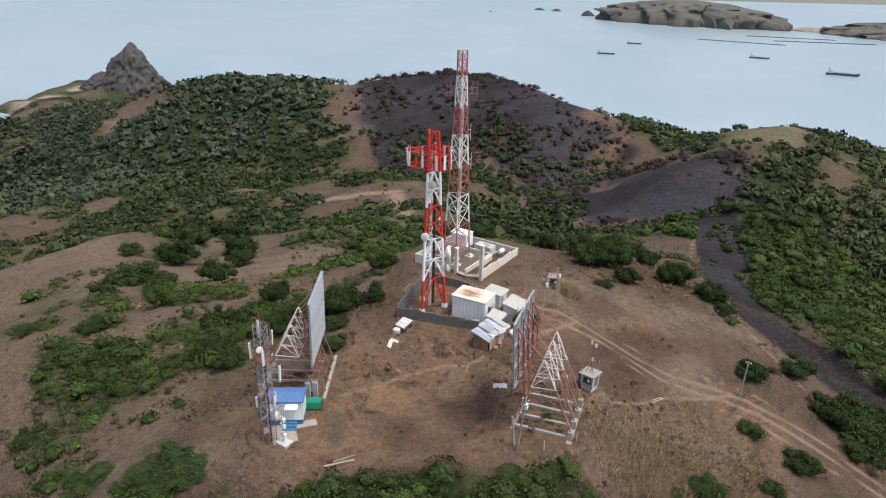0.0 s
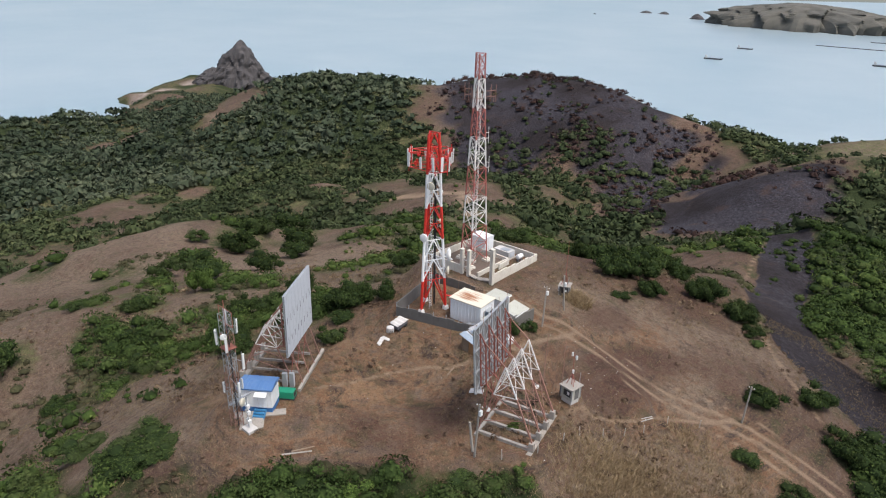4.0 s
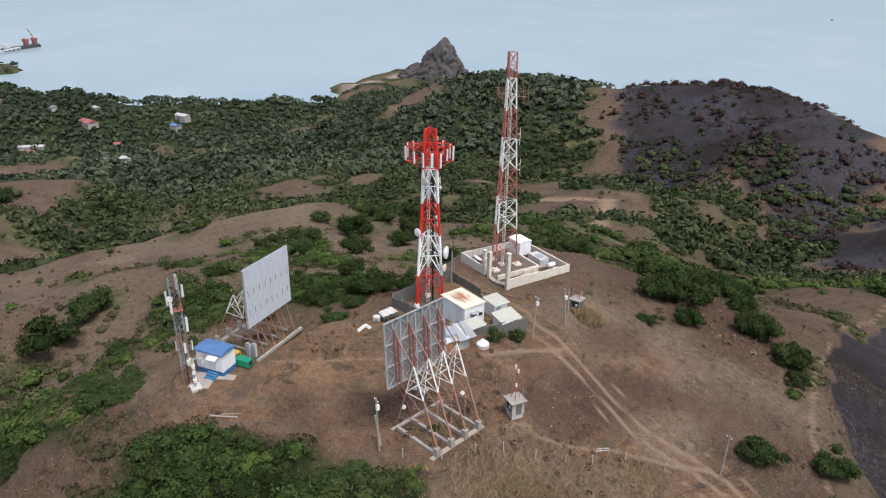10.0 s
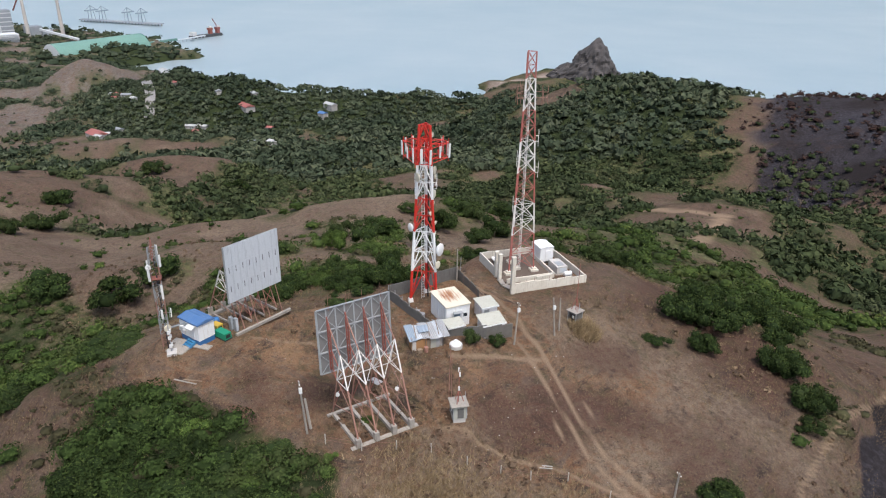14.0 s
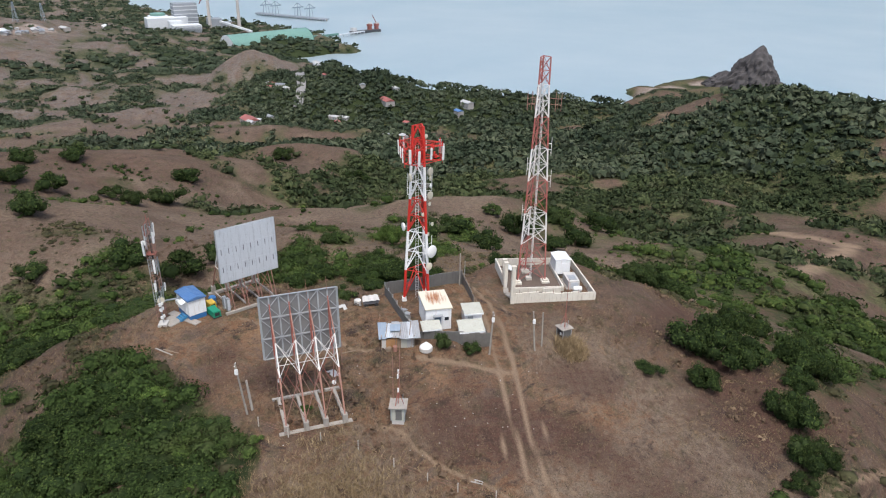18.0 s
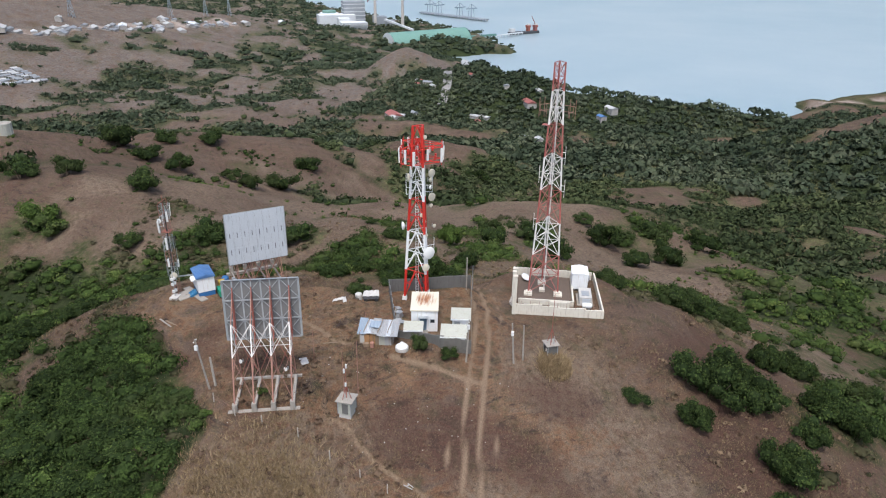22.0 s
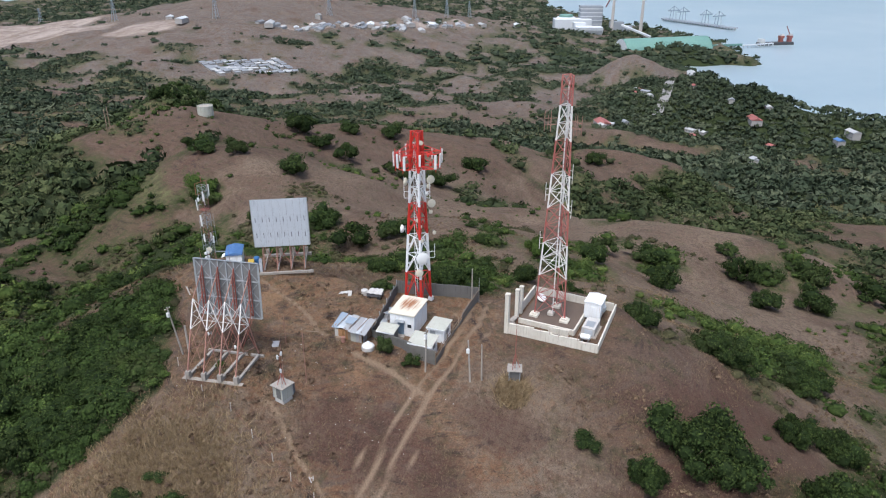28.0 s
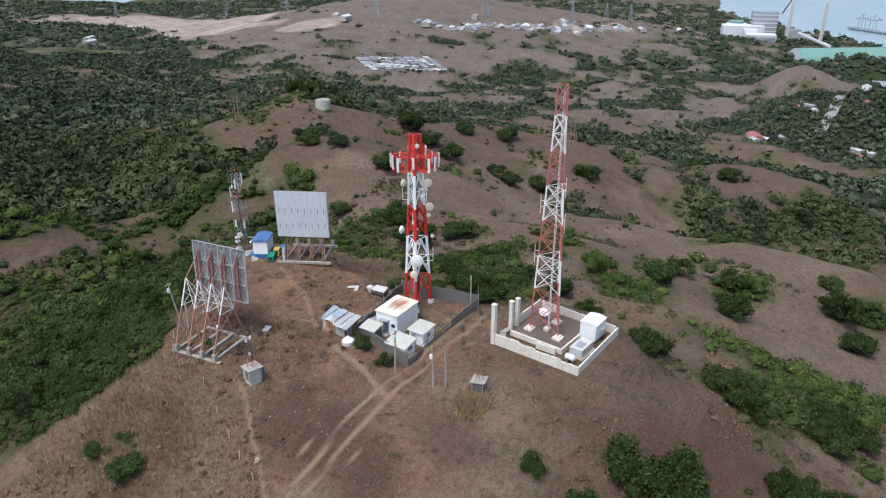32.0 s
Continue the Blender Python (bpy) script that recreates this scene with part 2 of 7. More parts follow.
def mix_node(nodes, links, fac, a, b, mode="MIX"):
    n = nodes.new("ShaderNodeMix")
    n.data_type, n.blend_type = "RGBA", mode
    for sock, val in ((n.inputs[0], fac), (n.inputs[6], a), (n.inputs[7], b)):
        if isinstance(val, (int, float)):
            sock.default_value = val
        elif isinstance(val, tuple):
            sock.default_value = (*val, 1)
        else:
            links.new(val, sock)
    return n.outputs[2]


def surface(name, c1, c2, rough=0.6, metal=0.0, scale=1.2, fine=14.0, bump=0.15, streak=None, wear=0.5):
    """Two-scale worn surface: c1 with patches of c2, fine grain, and optional vertical streaks of a third colour."""
    m, nodes, links, bsdf = node_mat(name)
    geo = nodes.new("ShaderNodeNewGeometry")
    pos = geo.outputs["Position"]
    big, small = noise_node(nodes, links, pos, scale), noise_node(nodes, links, pos, fine, 3)
    col = mix_node(nodes, links, ramp_node(nodes, links, big, 0.5 - 0.25 * wear, 0.5 + 0.35 / max(wear, 0.2)), c1, c2)
    if streak:
        mp = nodes.new("ShaderNodeMapping")
        mp.inputs["Scale"].default_value = (5.0, 5.0, 0.35)
        links.new(pos, mp.inputs["Vector"])
        col = mix_node(nodes, links, ramp_node(nodes, links, noise_node(nodes, links, mp.outputs[0], 1.0, 5), 0.55, 0.78), col, streak)
    dim = ramp_node(nodes, links, small, 0.25, 0.75)
    rg = nodes.new("ShaderNodeMapRange")
    rg.inputs["To Min"].default_value, rg.inputs["To Max"].default_value = 0.8, 1.12
    links.new(small, rg.inputs["Value"])
    sc = nodes.new("ShaderNodeVectorMath")
    sc.operation = "SCALE"
    links.new(col, sc.inputs[0])
    links.new(rg.outputs[0], sc.inputs["Scale"])
    links.new(sc.outputs[0], bsdf.inputs["Base Color"])
    bsdf.inputs["Roughness"].default_value, bsdf.inputs["Metallic"].default_value = rough, metal
    if bump:
        b = nodes.new("ShaderNodeBump")
        b.inputs["Strength"].default_value, b.inputs["Distance"].default_value = bump, 0.03
        links.new(dim, b.inputs["Height"])
        links.new(b.outputs[0], bsdf.inputs["Normal"])
    return m


M_RED = surface("red tower paint", (0.55, 0.025, 0.015), (0.42, 0.045, 0.03), 0.5, 0, 0.8)
M_OLDRED = surface("faded red tower paint", (0.36, 0.07, 0.055), (0.4, 0.2, 0.165), 0.65, 0, 1.6, wear=0.9)
M_WHITE = surface("white tower paint", (0.82, 0.82, 0.81), (0.7, 0.7, 0.68), 0.5, 0, 0.8)
M_OLDWHITE = surface("chalky white tower paint", (0.76, 0.74, 0.71), (0.62, 0.54, 0.48), 0.7, 0, 1.6, wear=0.7)
M_RUSTRED = surface("red-brown oxide paint", (0.27, 0.07, 0.05), (0.3, 0.13, 0.095), 0.75, 0, 2.0, wear=0.9)
M_RUSTTAN = surface("rusty pale steel", (0.32, 0.175, 0.13), (0.22, 0.1, 0.075), 0.75, 0, 2.0, wear=0.9)
M_RUSTLEG = surface("red-brown rusty leg", (0.27, 0.125, 0.092), (0.35, 0.2, 0.15), 0.75, 0, 2.0, wear=0.9)
M_ANT = surface("white radome plastic", (0.75, 0.75, 0.73), (0.66, 0.65, 0.61), 0.45, 0, 2.0, bump=0)
M_CREAM = surface("cream drum skin", (0.62, 0.57, 0.45), (0.55, 0.5, 0.4), 0.55, 0, 3.0, bump=0)
M_STEEL = surface("galvanised steel", (0.36, 0.38, 0.39), (0.28, 0.29, 0.3), 0.5, 0.35, 2.0)
M_DARK = surface("black cable", (0.02, 0.02, 0.022), (0.035, 0.033, 0.03), 0.7, 0, 3.0)
M_PANEL = surface("galvanised reflector sheet", (0.5, 0.53, 0.56), (0.43, 0.46, 0.49), 0.5, 0.0, 0.5, 6.0, 0.05, streak=(0.27, 0.29, 0.31))
M_PANELBACK = surface("dull grey reflector back", (0.17, 0.165, 0.16), (0.2, 0.19, 0.185), 0.7, 0.0, 0.7)
M_FRAME = surface("dull galvanised frame", (0.34, 0.35, 0.36), (0.26, 0.265, 0.27), 0.6, 0, 2.0)
M_DARKGREY = surface("dull dark grey", (0.1, 0.1, 0.11), (0.14, 0.14, 0.15), 0.7)
M_CONC = surface("grey weathered concrete", (0.33, 0.3, 0.26), (0.22, 0.19, 0.16), 0.85, 0, 1.3, 20, 0.4, streak=(0.15, 0.13, 0.11))
M_WALL = surface("cream painted wall", (0.68, 0.645, 0.56), (0.54, 0.48, 0.39), 0.8, 0, 0.7, 16, 0.2, streak=(0.3, 0.24, 0.18), wear=0.8)
M_WHITEBOX = surface("white enamelled panel", (0.78, 0.79, 0.79), (0.7, 0.7, 0.68), 0.45, 0, 0.6, 9, 0.05, streak=(0.55, 0.47, 0.37))
M_ROOFPALE = surface("pale fibre roof", (0.43, 0.43, 0.37), (0.35, 0.345, 0.29), 0.8, 0, 0.8, streak=(0.27, 0.24, 0.19))


def stained_roof(name, clean, rust, dark):
    """Cream sheet with a rust bloom spreading from the middle, running along the sheets."""
    m, nodes, links, bsdf = node_mat(name)
    tc = nodes.new("ShaderNodeTexCoord")
    mp = nodes.new("ShaderNodeMapping")
    mp.inputs["Location"].default_value, mp.inputs["Scale"].default_value = (-0.62, -0.72, -0.5), (1.55, 1.45, 1.0)
    links.new(tc.outputs["Generated"], mp.inputs["Vector"])
    ln = nodes.new("ShaderNodeVectorMath")
    ln.operation = "LENGTH"
    links.new(mp.outputs[0], ln.inputs[0])
    geo = nodes.new("ShaderNodeNewGeometry")
    st = nodes.new("ShaderNodeMapping")
    st.inputs["Scale"].default_value = (0.28, 3.6, 1.0)
    links.new(geo.outputs["Position"], st.inputs["Vector"])
    ns = noise_node(nodes, links, st.outputs[0], 1.3, 6, 0.7)
    add = nodes.new("ShaderNodeMath")
    add.operation = "MULTIPLY_ADD"
    add.inputs[1].default_value = -0.9
    links.new(ns, add.inputs[0])
    links.new(ln.outputs["Value"], add.inputs[2])
    stain = ramp_node(nodes, links, add.outputs[0], 0.3, 0.06)
    col = mix_node(nodes, links, stain, clean, mix_node(nodes, links, ramp_node(nodes, links, noise_node(nodes, links, st.outputs[0], 4.0, 4), 0.4, 0.6), dark, rust))
    links.new(col, bsdf.inputs["Base Color"])
    bsdf.inputs["Roughness"].default_value = 0.8
    return m


M_ROOFSTAIN = stained_roof("rust-stained cream roof", (0.6, 0.55, 0.44), (0.38, 0.19, 0.09), (0.2, 0.07, 0.035))
M_IRON = surface("corrugated iron sheet", (0.4, 0.41, 0.42), (0.31, 0.3, 0.29), 0.55, 0.3, 1.1, streak=(0.36, 0.26, 0.18))
M_BLUE = surface("blue painted steel", (0.03, 0.13, 0.33), (0.05, 0.17, 0.36), 0.5, 0, 1.0)
M_ROOFBLUE = surface("blue roof sheet", (0.07, 0.16, 0.34), (0.13, 0.21, 0.36), 0.5, 0, 1.0)
M_STEPBLUE = surface("bright blue steps", (0.035, 0.17, 0.33), (0.06, 0.2, 0.34), 0.6, 0, 2.0)
M_GREENBOX = surface("green enamelled cover", (0.01, 0.22, 0.12), (0.02, 0.17, 0.1), 0.5, 0, 1.5)
M_YELLOW = surface("yellow painted steel", (0.5, 0.34, 0.04), (0.42, 0.27, 0.05), 0.55, 0, 2.0)
M_WOOD = surface("weathered timber", (0.2, 0.15, 0.11), (0.3, 0.21, 0.13), 0.85, 0, 3.0, wear=0.9)
M_PLY = surface("orange plywood", (0.36, 0.19, 0.08), (0.25, 0.15, 0.08), 0.8, 0, 2.0)
M_TARPW = surface("white plastic sheeting", (0.52, 0.5, 0.47), (0.36, 0.33, 0.29), 0.6, 0, 2.0)
M_TARPB = surface("blue tarpaulin", (0.24, 0.3, 0.37), (0.32, 0.36, 0.38), 0.55, 0, 2.0)
M_BLOCK = surface("grey block wall", (0.135, 0.13, 0.122), (0.085, 0.08, 0.074), 0.9, 0, 0.8, 12, 0.3, streak=(0.07, 0.065, 0.06))
M_MESHFENCE = surface("grey-brown fence boards", (0.15, 0.14, 0.125), (0.085, 0.075, 0.065), 0.85, 0, 1.5)
M_DOORBLUE = surface("grey-blue door", (0.16, 0.23, 0.3), (0.13, 0.18, 0.24), 0.55, 0, 2.0)
M_GLASS = surface("dark window glass", (0.03, 0.035, 0.04), (0.04, 0.045, 0.05), 0.15, 0, 2.0, bump=0)
M_SOIL = surface("yard soil", (0.12, 0.087, 0.066), (0.08, 0.06, 0.047), 0.95, 0, 0.9, 10, 0.6)
M_BARK = surface("grey-brown bark", (0.12, 0.09, 0.065), (0.18, 0.14, 0.1), 0.9, 0, 4.0)
M_STONE = surface("pale rubble", (0.45, 0.42, 0.37), (0.33, 0.29, 0.24), 0.9, 0, 3.0)


def leaf_mat(name, dark, mid, light, grey=(0.075, 0.078, 0.04), near=True):
    m, nodes, links, bsdf = node_mat(name)
    at = nodes.new("ShaderNodeAttribute")
    at.attribute_name = "tint"
    geo = nodes.new("ShaderNodeNewGeometry")
    n = noise_node(nodes, links, geo.outputs["Position"], 0.9, 3)
    add = nodes.new("ShaderNodeMath")
    add.operation = "MULTIPLY_ADD"
    add.inputs[1].default_value = 0.55
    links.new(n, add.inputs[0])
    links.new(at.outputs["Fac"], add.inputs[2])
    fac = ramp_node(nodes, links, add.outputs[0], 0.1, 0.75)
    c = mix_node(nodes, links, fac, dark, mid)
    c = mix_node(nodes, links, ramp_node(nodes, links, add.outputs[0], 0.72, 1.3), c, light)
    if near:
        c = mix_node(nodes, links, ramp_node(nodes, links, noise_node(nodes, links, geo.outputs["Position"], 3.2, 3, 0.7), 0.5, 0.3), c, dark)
    # stands of greyer, drier growth
    c = mix_node(nodes, links, ramp_node(nodes, links, noise_node(nodes, links, geo.outputs["Position"], 0.045, 6, 0.75), 0.52, 0.72), c, grey)
    info = nodes.new("ShaderNodeObjectInfo")
    hv = nodes.new("ShaderNodeHueSaturation")
    mr = nodes.new("ShaderNodeMapRange")
    mr.inputs["To Min"].default_value, mr.inputs["To Max"].default_value = 0.75, 1.25
    links.new(info.outputs["Random"], mr.inputs["Value"])
    links.new(mr.outputs[0], hv.inputs["Value"])
    links.new(c, hv.inputs["Color"])
    links.new(hv.outputs[0], bsdf.inputs["Base Color"])
    bsdf.inputs["Roughness"].default_value = 0.9
    bsdf.inputs["Specular IOR Level"].default_value = 0.06
    return m


M_LEAF = leaf_mat("green foliage", (0.02, 0.032, 0.01), (0.05, 0.078, 0.02), (0.11, 0.138, 0.038), (0.06, 0.066, 0.028))
M_BUSH = leaf_mat("dark glossy shrub foliage", (0.014, 0.023, 0.008), (0.036, 0.056, 0.016), (0.098, 0.125, 0.035), (0.05, 0.062, 0.024))
M_WEED = leaf_mat("olive weeds", (0.04, 0.036, 0.02), (0.068, 0.066, 0.032), (0.12, 0.105, 0.06))
M_LEAFBRIGHT = leaf_mat("yellow-green foliage", (0.035, 0.058, 0.014), (0.07, 0.108, 0.025), (0.13, 0.16, 0.045))
M_LEAFFAR = leaf_mat("woodland foliage", (0.02, 0.029, 0.014), (0.041, 0.054, 0.023), (0.082, 0.094, 0.042), (0.062, 0.066, 0.036), False)
# greyer greens for the far woods: distance haze put into the leaf colour
M_LEAFHAZE = leaf_mat("haze-greyed woodland foliage", (0.022, 0.032, 0.019), (0.042, 0.054, 0.032), (0.078, 0.089, 0.053), (0.06, 0.066, 0.045), False)
M_LEAFDRY = leaf_mat("scorched foliage", (0.028, 0.02, 0.019), (0.07, 0.04, 0.033), (0.105, 0.066, 0.05), (0.06, 0.05, 0.05), False)
M_TUSSOCK = leaf_mat("dead brown tussock", (0.085, 0.056, 0.04), (0.14, 0.096, 0.064), (0.26, 0.19, 0.118), (0.17, 0.12, 0.078), False)
M_STRAW = leaf_mat("dry grass blades", (0.14, 0.1, 0.058), (0.24, 0.175, 0.1), (0.36, 0.28, 0.17), (0.27, 0.2, 0.115))


# ---- ground sheet, sea, plants ----
ROAD = [(-63, 85), (-52, 87.5), (-40, 88.2), (-30, 88.0), (-20, 88.8), (-9, 92.5), (0, 93), (9, 92)]
PATH_A = [(-37.5, 76.5), (-37, 82.5), (-35, 88)]
PATH_B = [(-25, 71), (-23.5, 75), (-21.5, 78), (-19.5, 82), (-17, 86), (-12, 92)]
PATH_C = [(-49, 51), (-45.5, 61), (-40, 70)]
RIM = [(-66, 250), (-51, 232), (-45, 200), (-35.5, 161), (-26.5, 142), (-21, 129), (-16.5, 121), (-11, 112), (-4, 105)]
TRACK_SAND = [(-160, 215), (-214, 275), (-258, 262), (-290, 250)]
# bare stretches and thickets: x, y, radius
BARE_NEAR = [(-45, 78, 27), (-28, 97, 20), (-40, 112, 9), (-172, 15, 22), (-207, 54, 18), (-193, 30, 16), (-135, 109, 12), (-136, 127, 8), (-100, 112, 12), (-100, 141, 7), (-143, 144, 8), (-117, 166, 9),
             (-58, 131, 7), (-39, 158, 12), (-27, 112, 6), (-80, 44, 7), (-99, 30, 8), (-46, 190, 24), (-132, 46, 9), (-130, -10, 16), (-152, 69, 7), (-161, 88, 6), (-43, 27, 5.5), (-36, 24, 4), (-61, 38, 3), (-87, 30, 5), (-122, 44, 4), (-187, 66, 8), (-56, 167, 8), (-77, 183, 8), (-95, 25, 9), (-66, 30, 6), (-85, 38, 6), (-63, 119, 6), (-75, 133, 6)]
BARE_WEST = [(-128, 25, 12), (-136, 42, 10), (-112, 41, 4), (-142, 18, 12), (-118, 30, 8), (-72, 44, 6), (-74, 38, 5), (-83, 53, 3.5), (-58, 39, 3.5), (-117, 43, 4), (-119, 58, 3), (-158, 60, 8), (-203, 77, 10), (-88, 44, 3), (-66, 50, 4), (-64, 57, 3)]
BARE_SOUTH = [(-49, -69, 12), (-62, -73, 11), (-86, -89, 9), (-101, -97, 6), (-121, -258, 14), (-131, -219, 10), (-159, -107, 7), (-145, -105, 6), (-629, 391, 28), (-915, 448, 40), (-607, 355, 18), (-475, 202, 18)]
BARE_PLAIN = [(-894, -660, 40), (-1008, -414, 45), (-1096, -204, 45), (-756, 37, 28), (-546, 64, 18), (-1440, -140, 70), (-1560, -640, 60), (-1350, -270, 40), (-1128, -690, 40), (-1390, 610, 90), (-1290, 540, 70)]
THICKET_PLAIN = [(-988, -914, 40), (-1185, -841, 55), (-1327, -807, 60), (-1167, -597, 60), (-1365, -548, 60), (-1222, -495, 40), (-748, -424, 30), (-717, -220, 30), (-1409, -567, 50), (-1001, -67, 36), (-1031, -311, 40),
                 (-1633, -494, 60), (-1722, -330, 70), (-2100, -200, 120), (-760, -620, 80), (-640, -520, 60), (-1900, -430, 80), (-1560, -40, 50)]
FOREST = [(-480, 400, 70), (-520, 340, 60), (-560, 300, 70), (-630, 285, 60), (-400, 270, 40), (-460, 330, 50), (-640, 190, 80), (-840, 250, 60), (-890, 340, 40), (-930, 430, 50), (-1000, 120, 110), (-1010, 20, 80), (-900, 70, 70), (-930, 210, 80), (-1090, -40, 60), (-20, 230, 34), (-5, 170, 22), (0, 290, 50)]
BARE = [(-155, -30, 26), (-166, -104, 20), (-176, -145, 18), (-200, -100, 30), (-205, 110, 14), (-260, -70, 40), (-340, -60, 45), (-420, 0, 36), (-311, 5, 16), (-466, 8, 18), (-500, 20, 24), (-215, 268, 30), (-60, 235, 20), (-100, 250, 16), (-420, 480, 24),
        (-230, -140, 45), (-731, -529, 70), (-787, -247, 60), (-931, -227, 60), (-768, -72, 36), (-857, -332, 50), (-590, 370, 26), (-410, 445, 22), (-126, 234, 12), (-1170, -208, 50)]
THICKET_NEAR = [(-33, 40, 9), (-18, 48, 9), (-92, 54, 5), (-85, 59, 6), (-78, 76, 10), (-91, 70, 9), (-105, 54, 8), (-104, 70, 7), (-80, 90, 5), (-116, 52, 7), (-116, 83, 8), (-136, 56, 5), (-161, 100, 6), (-151, 77, 5), (-171, 101, 7),
                (-192, 125, 8), (-206, 139, 8), (-139, -48, 9), (-72, 22, 7), (-84, 123, 7), (-121, 135, 7), (14, 133, 16), (-79, 34, 4), (-154, 96, 6), (-124, 63, 4), (-66, -54, 12), (-15, 20, 16), (-40, -10, 20), (-236, -67, 7), (-320, -96, 9), (-323, -81, 9), (-172, -82, 6), (-366, -25, 9), (-284, -200, 26)]
THICKET = [(-235, -74, 10), (-266, -35, 16), (-262, -5, 13), (-290, 15, 12), (-338, 30, 16), (-400, 50, 20), (-466, 74, 30), (-350, -14, 13), (-317, -80, 13), (-218, 70, 9), (-260, 10, 10), (-560, 400, 110), (-480, 420, 70), (-560, 340, 40), (-317, 232, 30),
           (-120, -120, 40), (-180, -220, 80), (-330, -260, 90), (-640, 120, 130), (-20, 330, 60), (0, 225, 40), (-899, -113, 40), (-887, 310, 70), (-955, 137, 80), (-1040, 80, 110), (-930, 400, 90), (-905, 0, 90), (-1100, -60, 70), (-150, 180, 26), (-110, 200, 20)]
BURNT = [(-75, 290, 20), (-92, 340, 40), (-110, 380, 46), (-150, 405, 50), (-200, 455, 55), (-270, 480, 70), (-340, 490, 75), (-300, 420, 40), (-395, 500, 40)]
ASH_FLAT = [(-105, 350, 28), (-90, 372, 20), (-115, 335, 18), (-82, 338, 16), (-118, 380, 16)]
SPARED = [(-150, 335, 20), (-172, 345, 18), (-165, 312, 16), (-190, 372, 20), (-235, 425, 26), (-258, 402, 22), (-300, 410, 18), (-60, 300, 14)]
WORKS = [(-1350, -945, 40), (-1440, -922, 42), (-1540, -893, 42), (-1640, -862, 46), (-1740, -832, 46), (-1840, -802, 46), (-1940, -772, 46)]
SAND = [(-1200, -2200, 260), (-1350, -1900, 230), (-1150, -1550, 170), (-1165, -1200, 90), (-1503, 691, 20), (-1538, 775, 26), (-1562, 850, 24), (-1475, 712, 16)]


def blobs(X, Y, rows, soft=0.35, warp=1.0):
    v = np.zeros(np.shape(X))
    wx = X + value_noise(X, Y, 14, 8) * 12 * warp
    wy = Y + value_noise(X, Y, 14, 9) * 12 * warp
    for x, y, r in rows:
        d = np.hypot(wx - x, wy - y) / r
        v = np.maximum(v, np.clip((1 + soft - d) / (2 * soft), 0, 1))
    return v


BROW_X = (-60, -57, -52, -45, -38, -27, -21, -17, -12, -5, 3)
BROW_Y = (41, 40, 38, 36, 46, 56, 60, 59, 57, 54, 50)
STRAW = [(-12, 68, 8), (-9, 77, 8), (-14, 61, 5), (-41, 99, 6), (-6, 62, 6), (-30, 108, 6), (-65, 465, 26), (-18, 92, 4), (-55, 36, 4), (-40, 100, 8)]


def plateau(X, Y):
    """1 on the open hilltop above the brow, 0 below it."""
    return np.clip((Y - np.interp(X, BROW_X, BROW_Y) + 2.5) / 2.5, 0, 1) * np.clip((X + 64) / 4, 0, 1) * np.clip((2 - X + 8 * value_noise(X, Y, 9, 68)) / 5, 0, 1) * np.clip((97 - Y) / 7, 0, 1)


def ravine(X, Y):
    """1 on the burnt floor of the ravine."""
    return np.clip((8.0 - line_dist(X, Y, RAVINE) + 4 * value_noise(X, Y, 22, 66) + 2.5 * value_noise(X, Y, 6, 67)) / 1.6, 0, 1)


def plant_cover(X, Y, Z):
    base = -242 + 230 * np.exp(np.minimum(X + 60, 0) / 640)
    rel = Z - base
    n = value_noise(X, Y, 45, 11) + 0.9 * value_noise(X, Y, 17, 12) + 0.5 * value_noise(X, Y, 7, 13) * np.clip((X + 420) / 200, 0.2, 1.6)
    far = np.clip((-X - 500) / 500, 0, 1)
    c = 0.56 - rel / 90 + n * 1.35 - 0.04 * far - 0.2 * np.clip((X + 320) / 150, 0, 1)
    c = c - 2.4 * np.clip(value_noise(X, Y, 9, 16) + 0.5 * value_noise(X, Y, 4, 17) - 0.2, 0, 1) * np.clip((X + 110) / 20, 0, 1)
    glade = value_noise(X, Y, 58, 14) + 0.7 * value_noise(X, Y, 24, 15)
    c = c - 2.2 * np.clip(glade - 0.1, 0, 0.5) * np.clip((-X - 180) / 80, 0, 1)
    plain = np.clip((-Y - 300) / 500, 0, 1) * np.clip((-X - 500) / 400, 0, 1)
    c = c - 0.06 * plain
    c = c - 0.95 * np.maximum(np.maximum(blobs(X, Y, BARE, 0.5), blobs(X, Y, BARE_PLAIN, 0.4)), blobs(X, Y, BARE_NEAR + BARE_WEST, 0.5, 0.4)) + 0.85 * np.maximum(np.maximum(blobs(X, Y, THICKET, 0.45), blobs(X, Y, THICKET_PLAIN, 0.45)), 1.4 * blobs(X, Y, THICKET_NEAR, 0.4, 0.35))
    south = np.clip((X + 114 - 0.62 * (Y - 8)) / 22, 0, 1) * np.clip((18 - Y) / 25, 0, 1)
    c = c + 0.5 * south * (1 - blobs(X, Y, BARE_SOUTH, 0.4)) - 0.9 * blobs(X, Y, BARE_SOUTH, 0.4)
    c = c + 1.6 * blobs(X, Y, FOREST, 0.35)
    c = c - 1.6 * np.maximum(blobs(X, Y, BURNT), ravine(X, Y)) - 1.5 * blobs(X, Y, SAND) - 1.2 * blobs(X, Y, STRAW, 0.4, 0.3)
    near = np.clip(1 - (line_dist(X, Y, ROAD) - 2) / 4, 0, 1)
    return np.clip(c - 2 * near - 3 * plateau(X, Y), 0, 1)


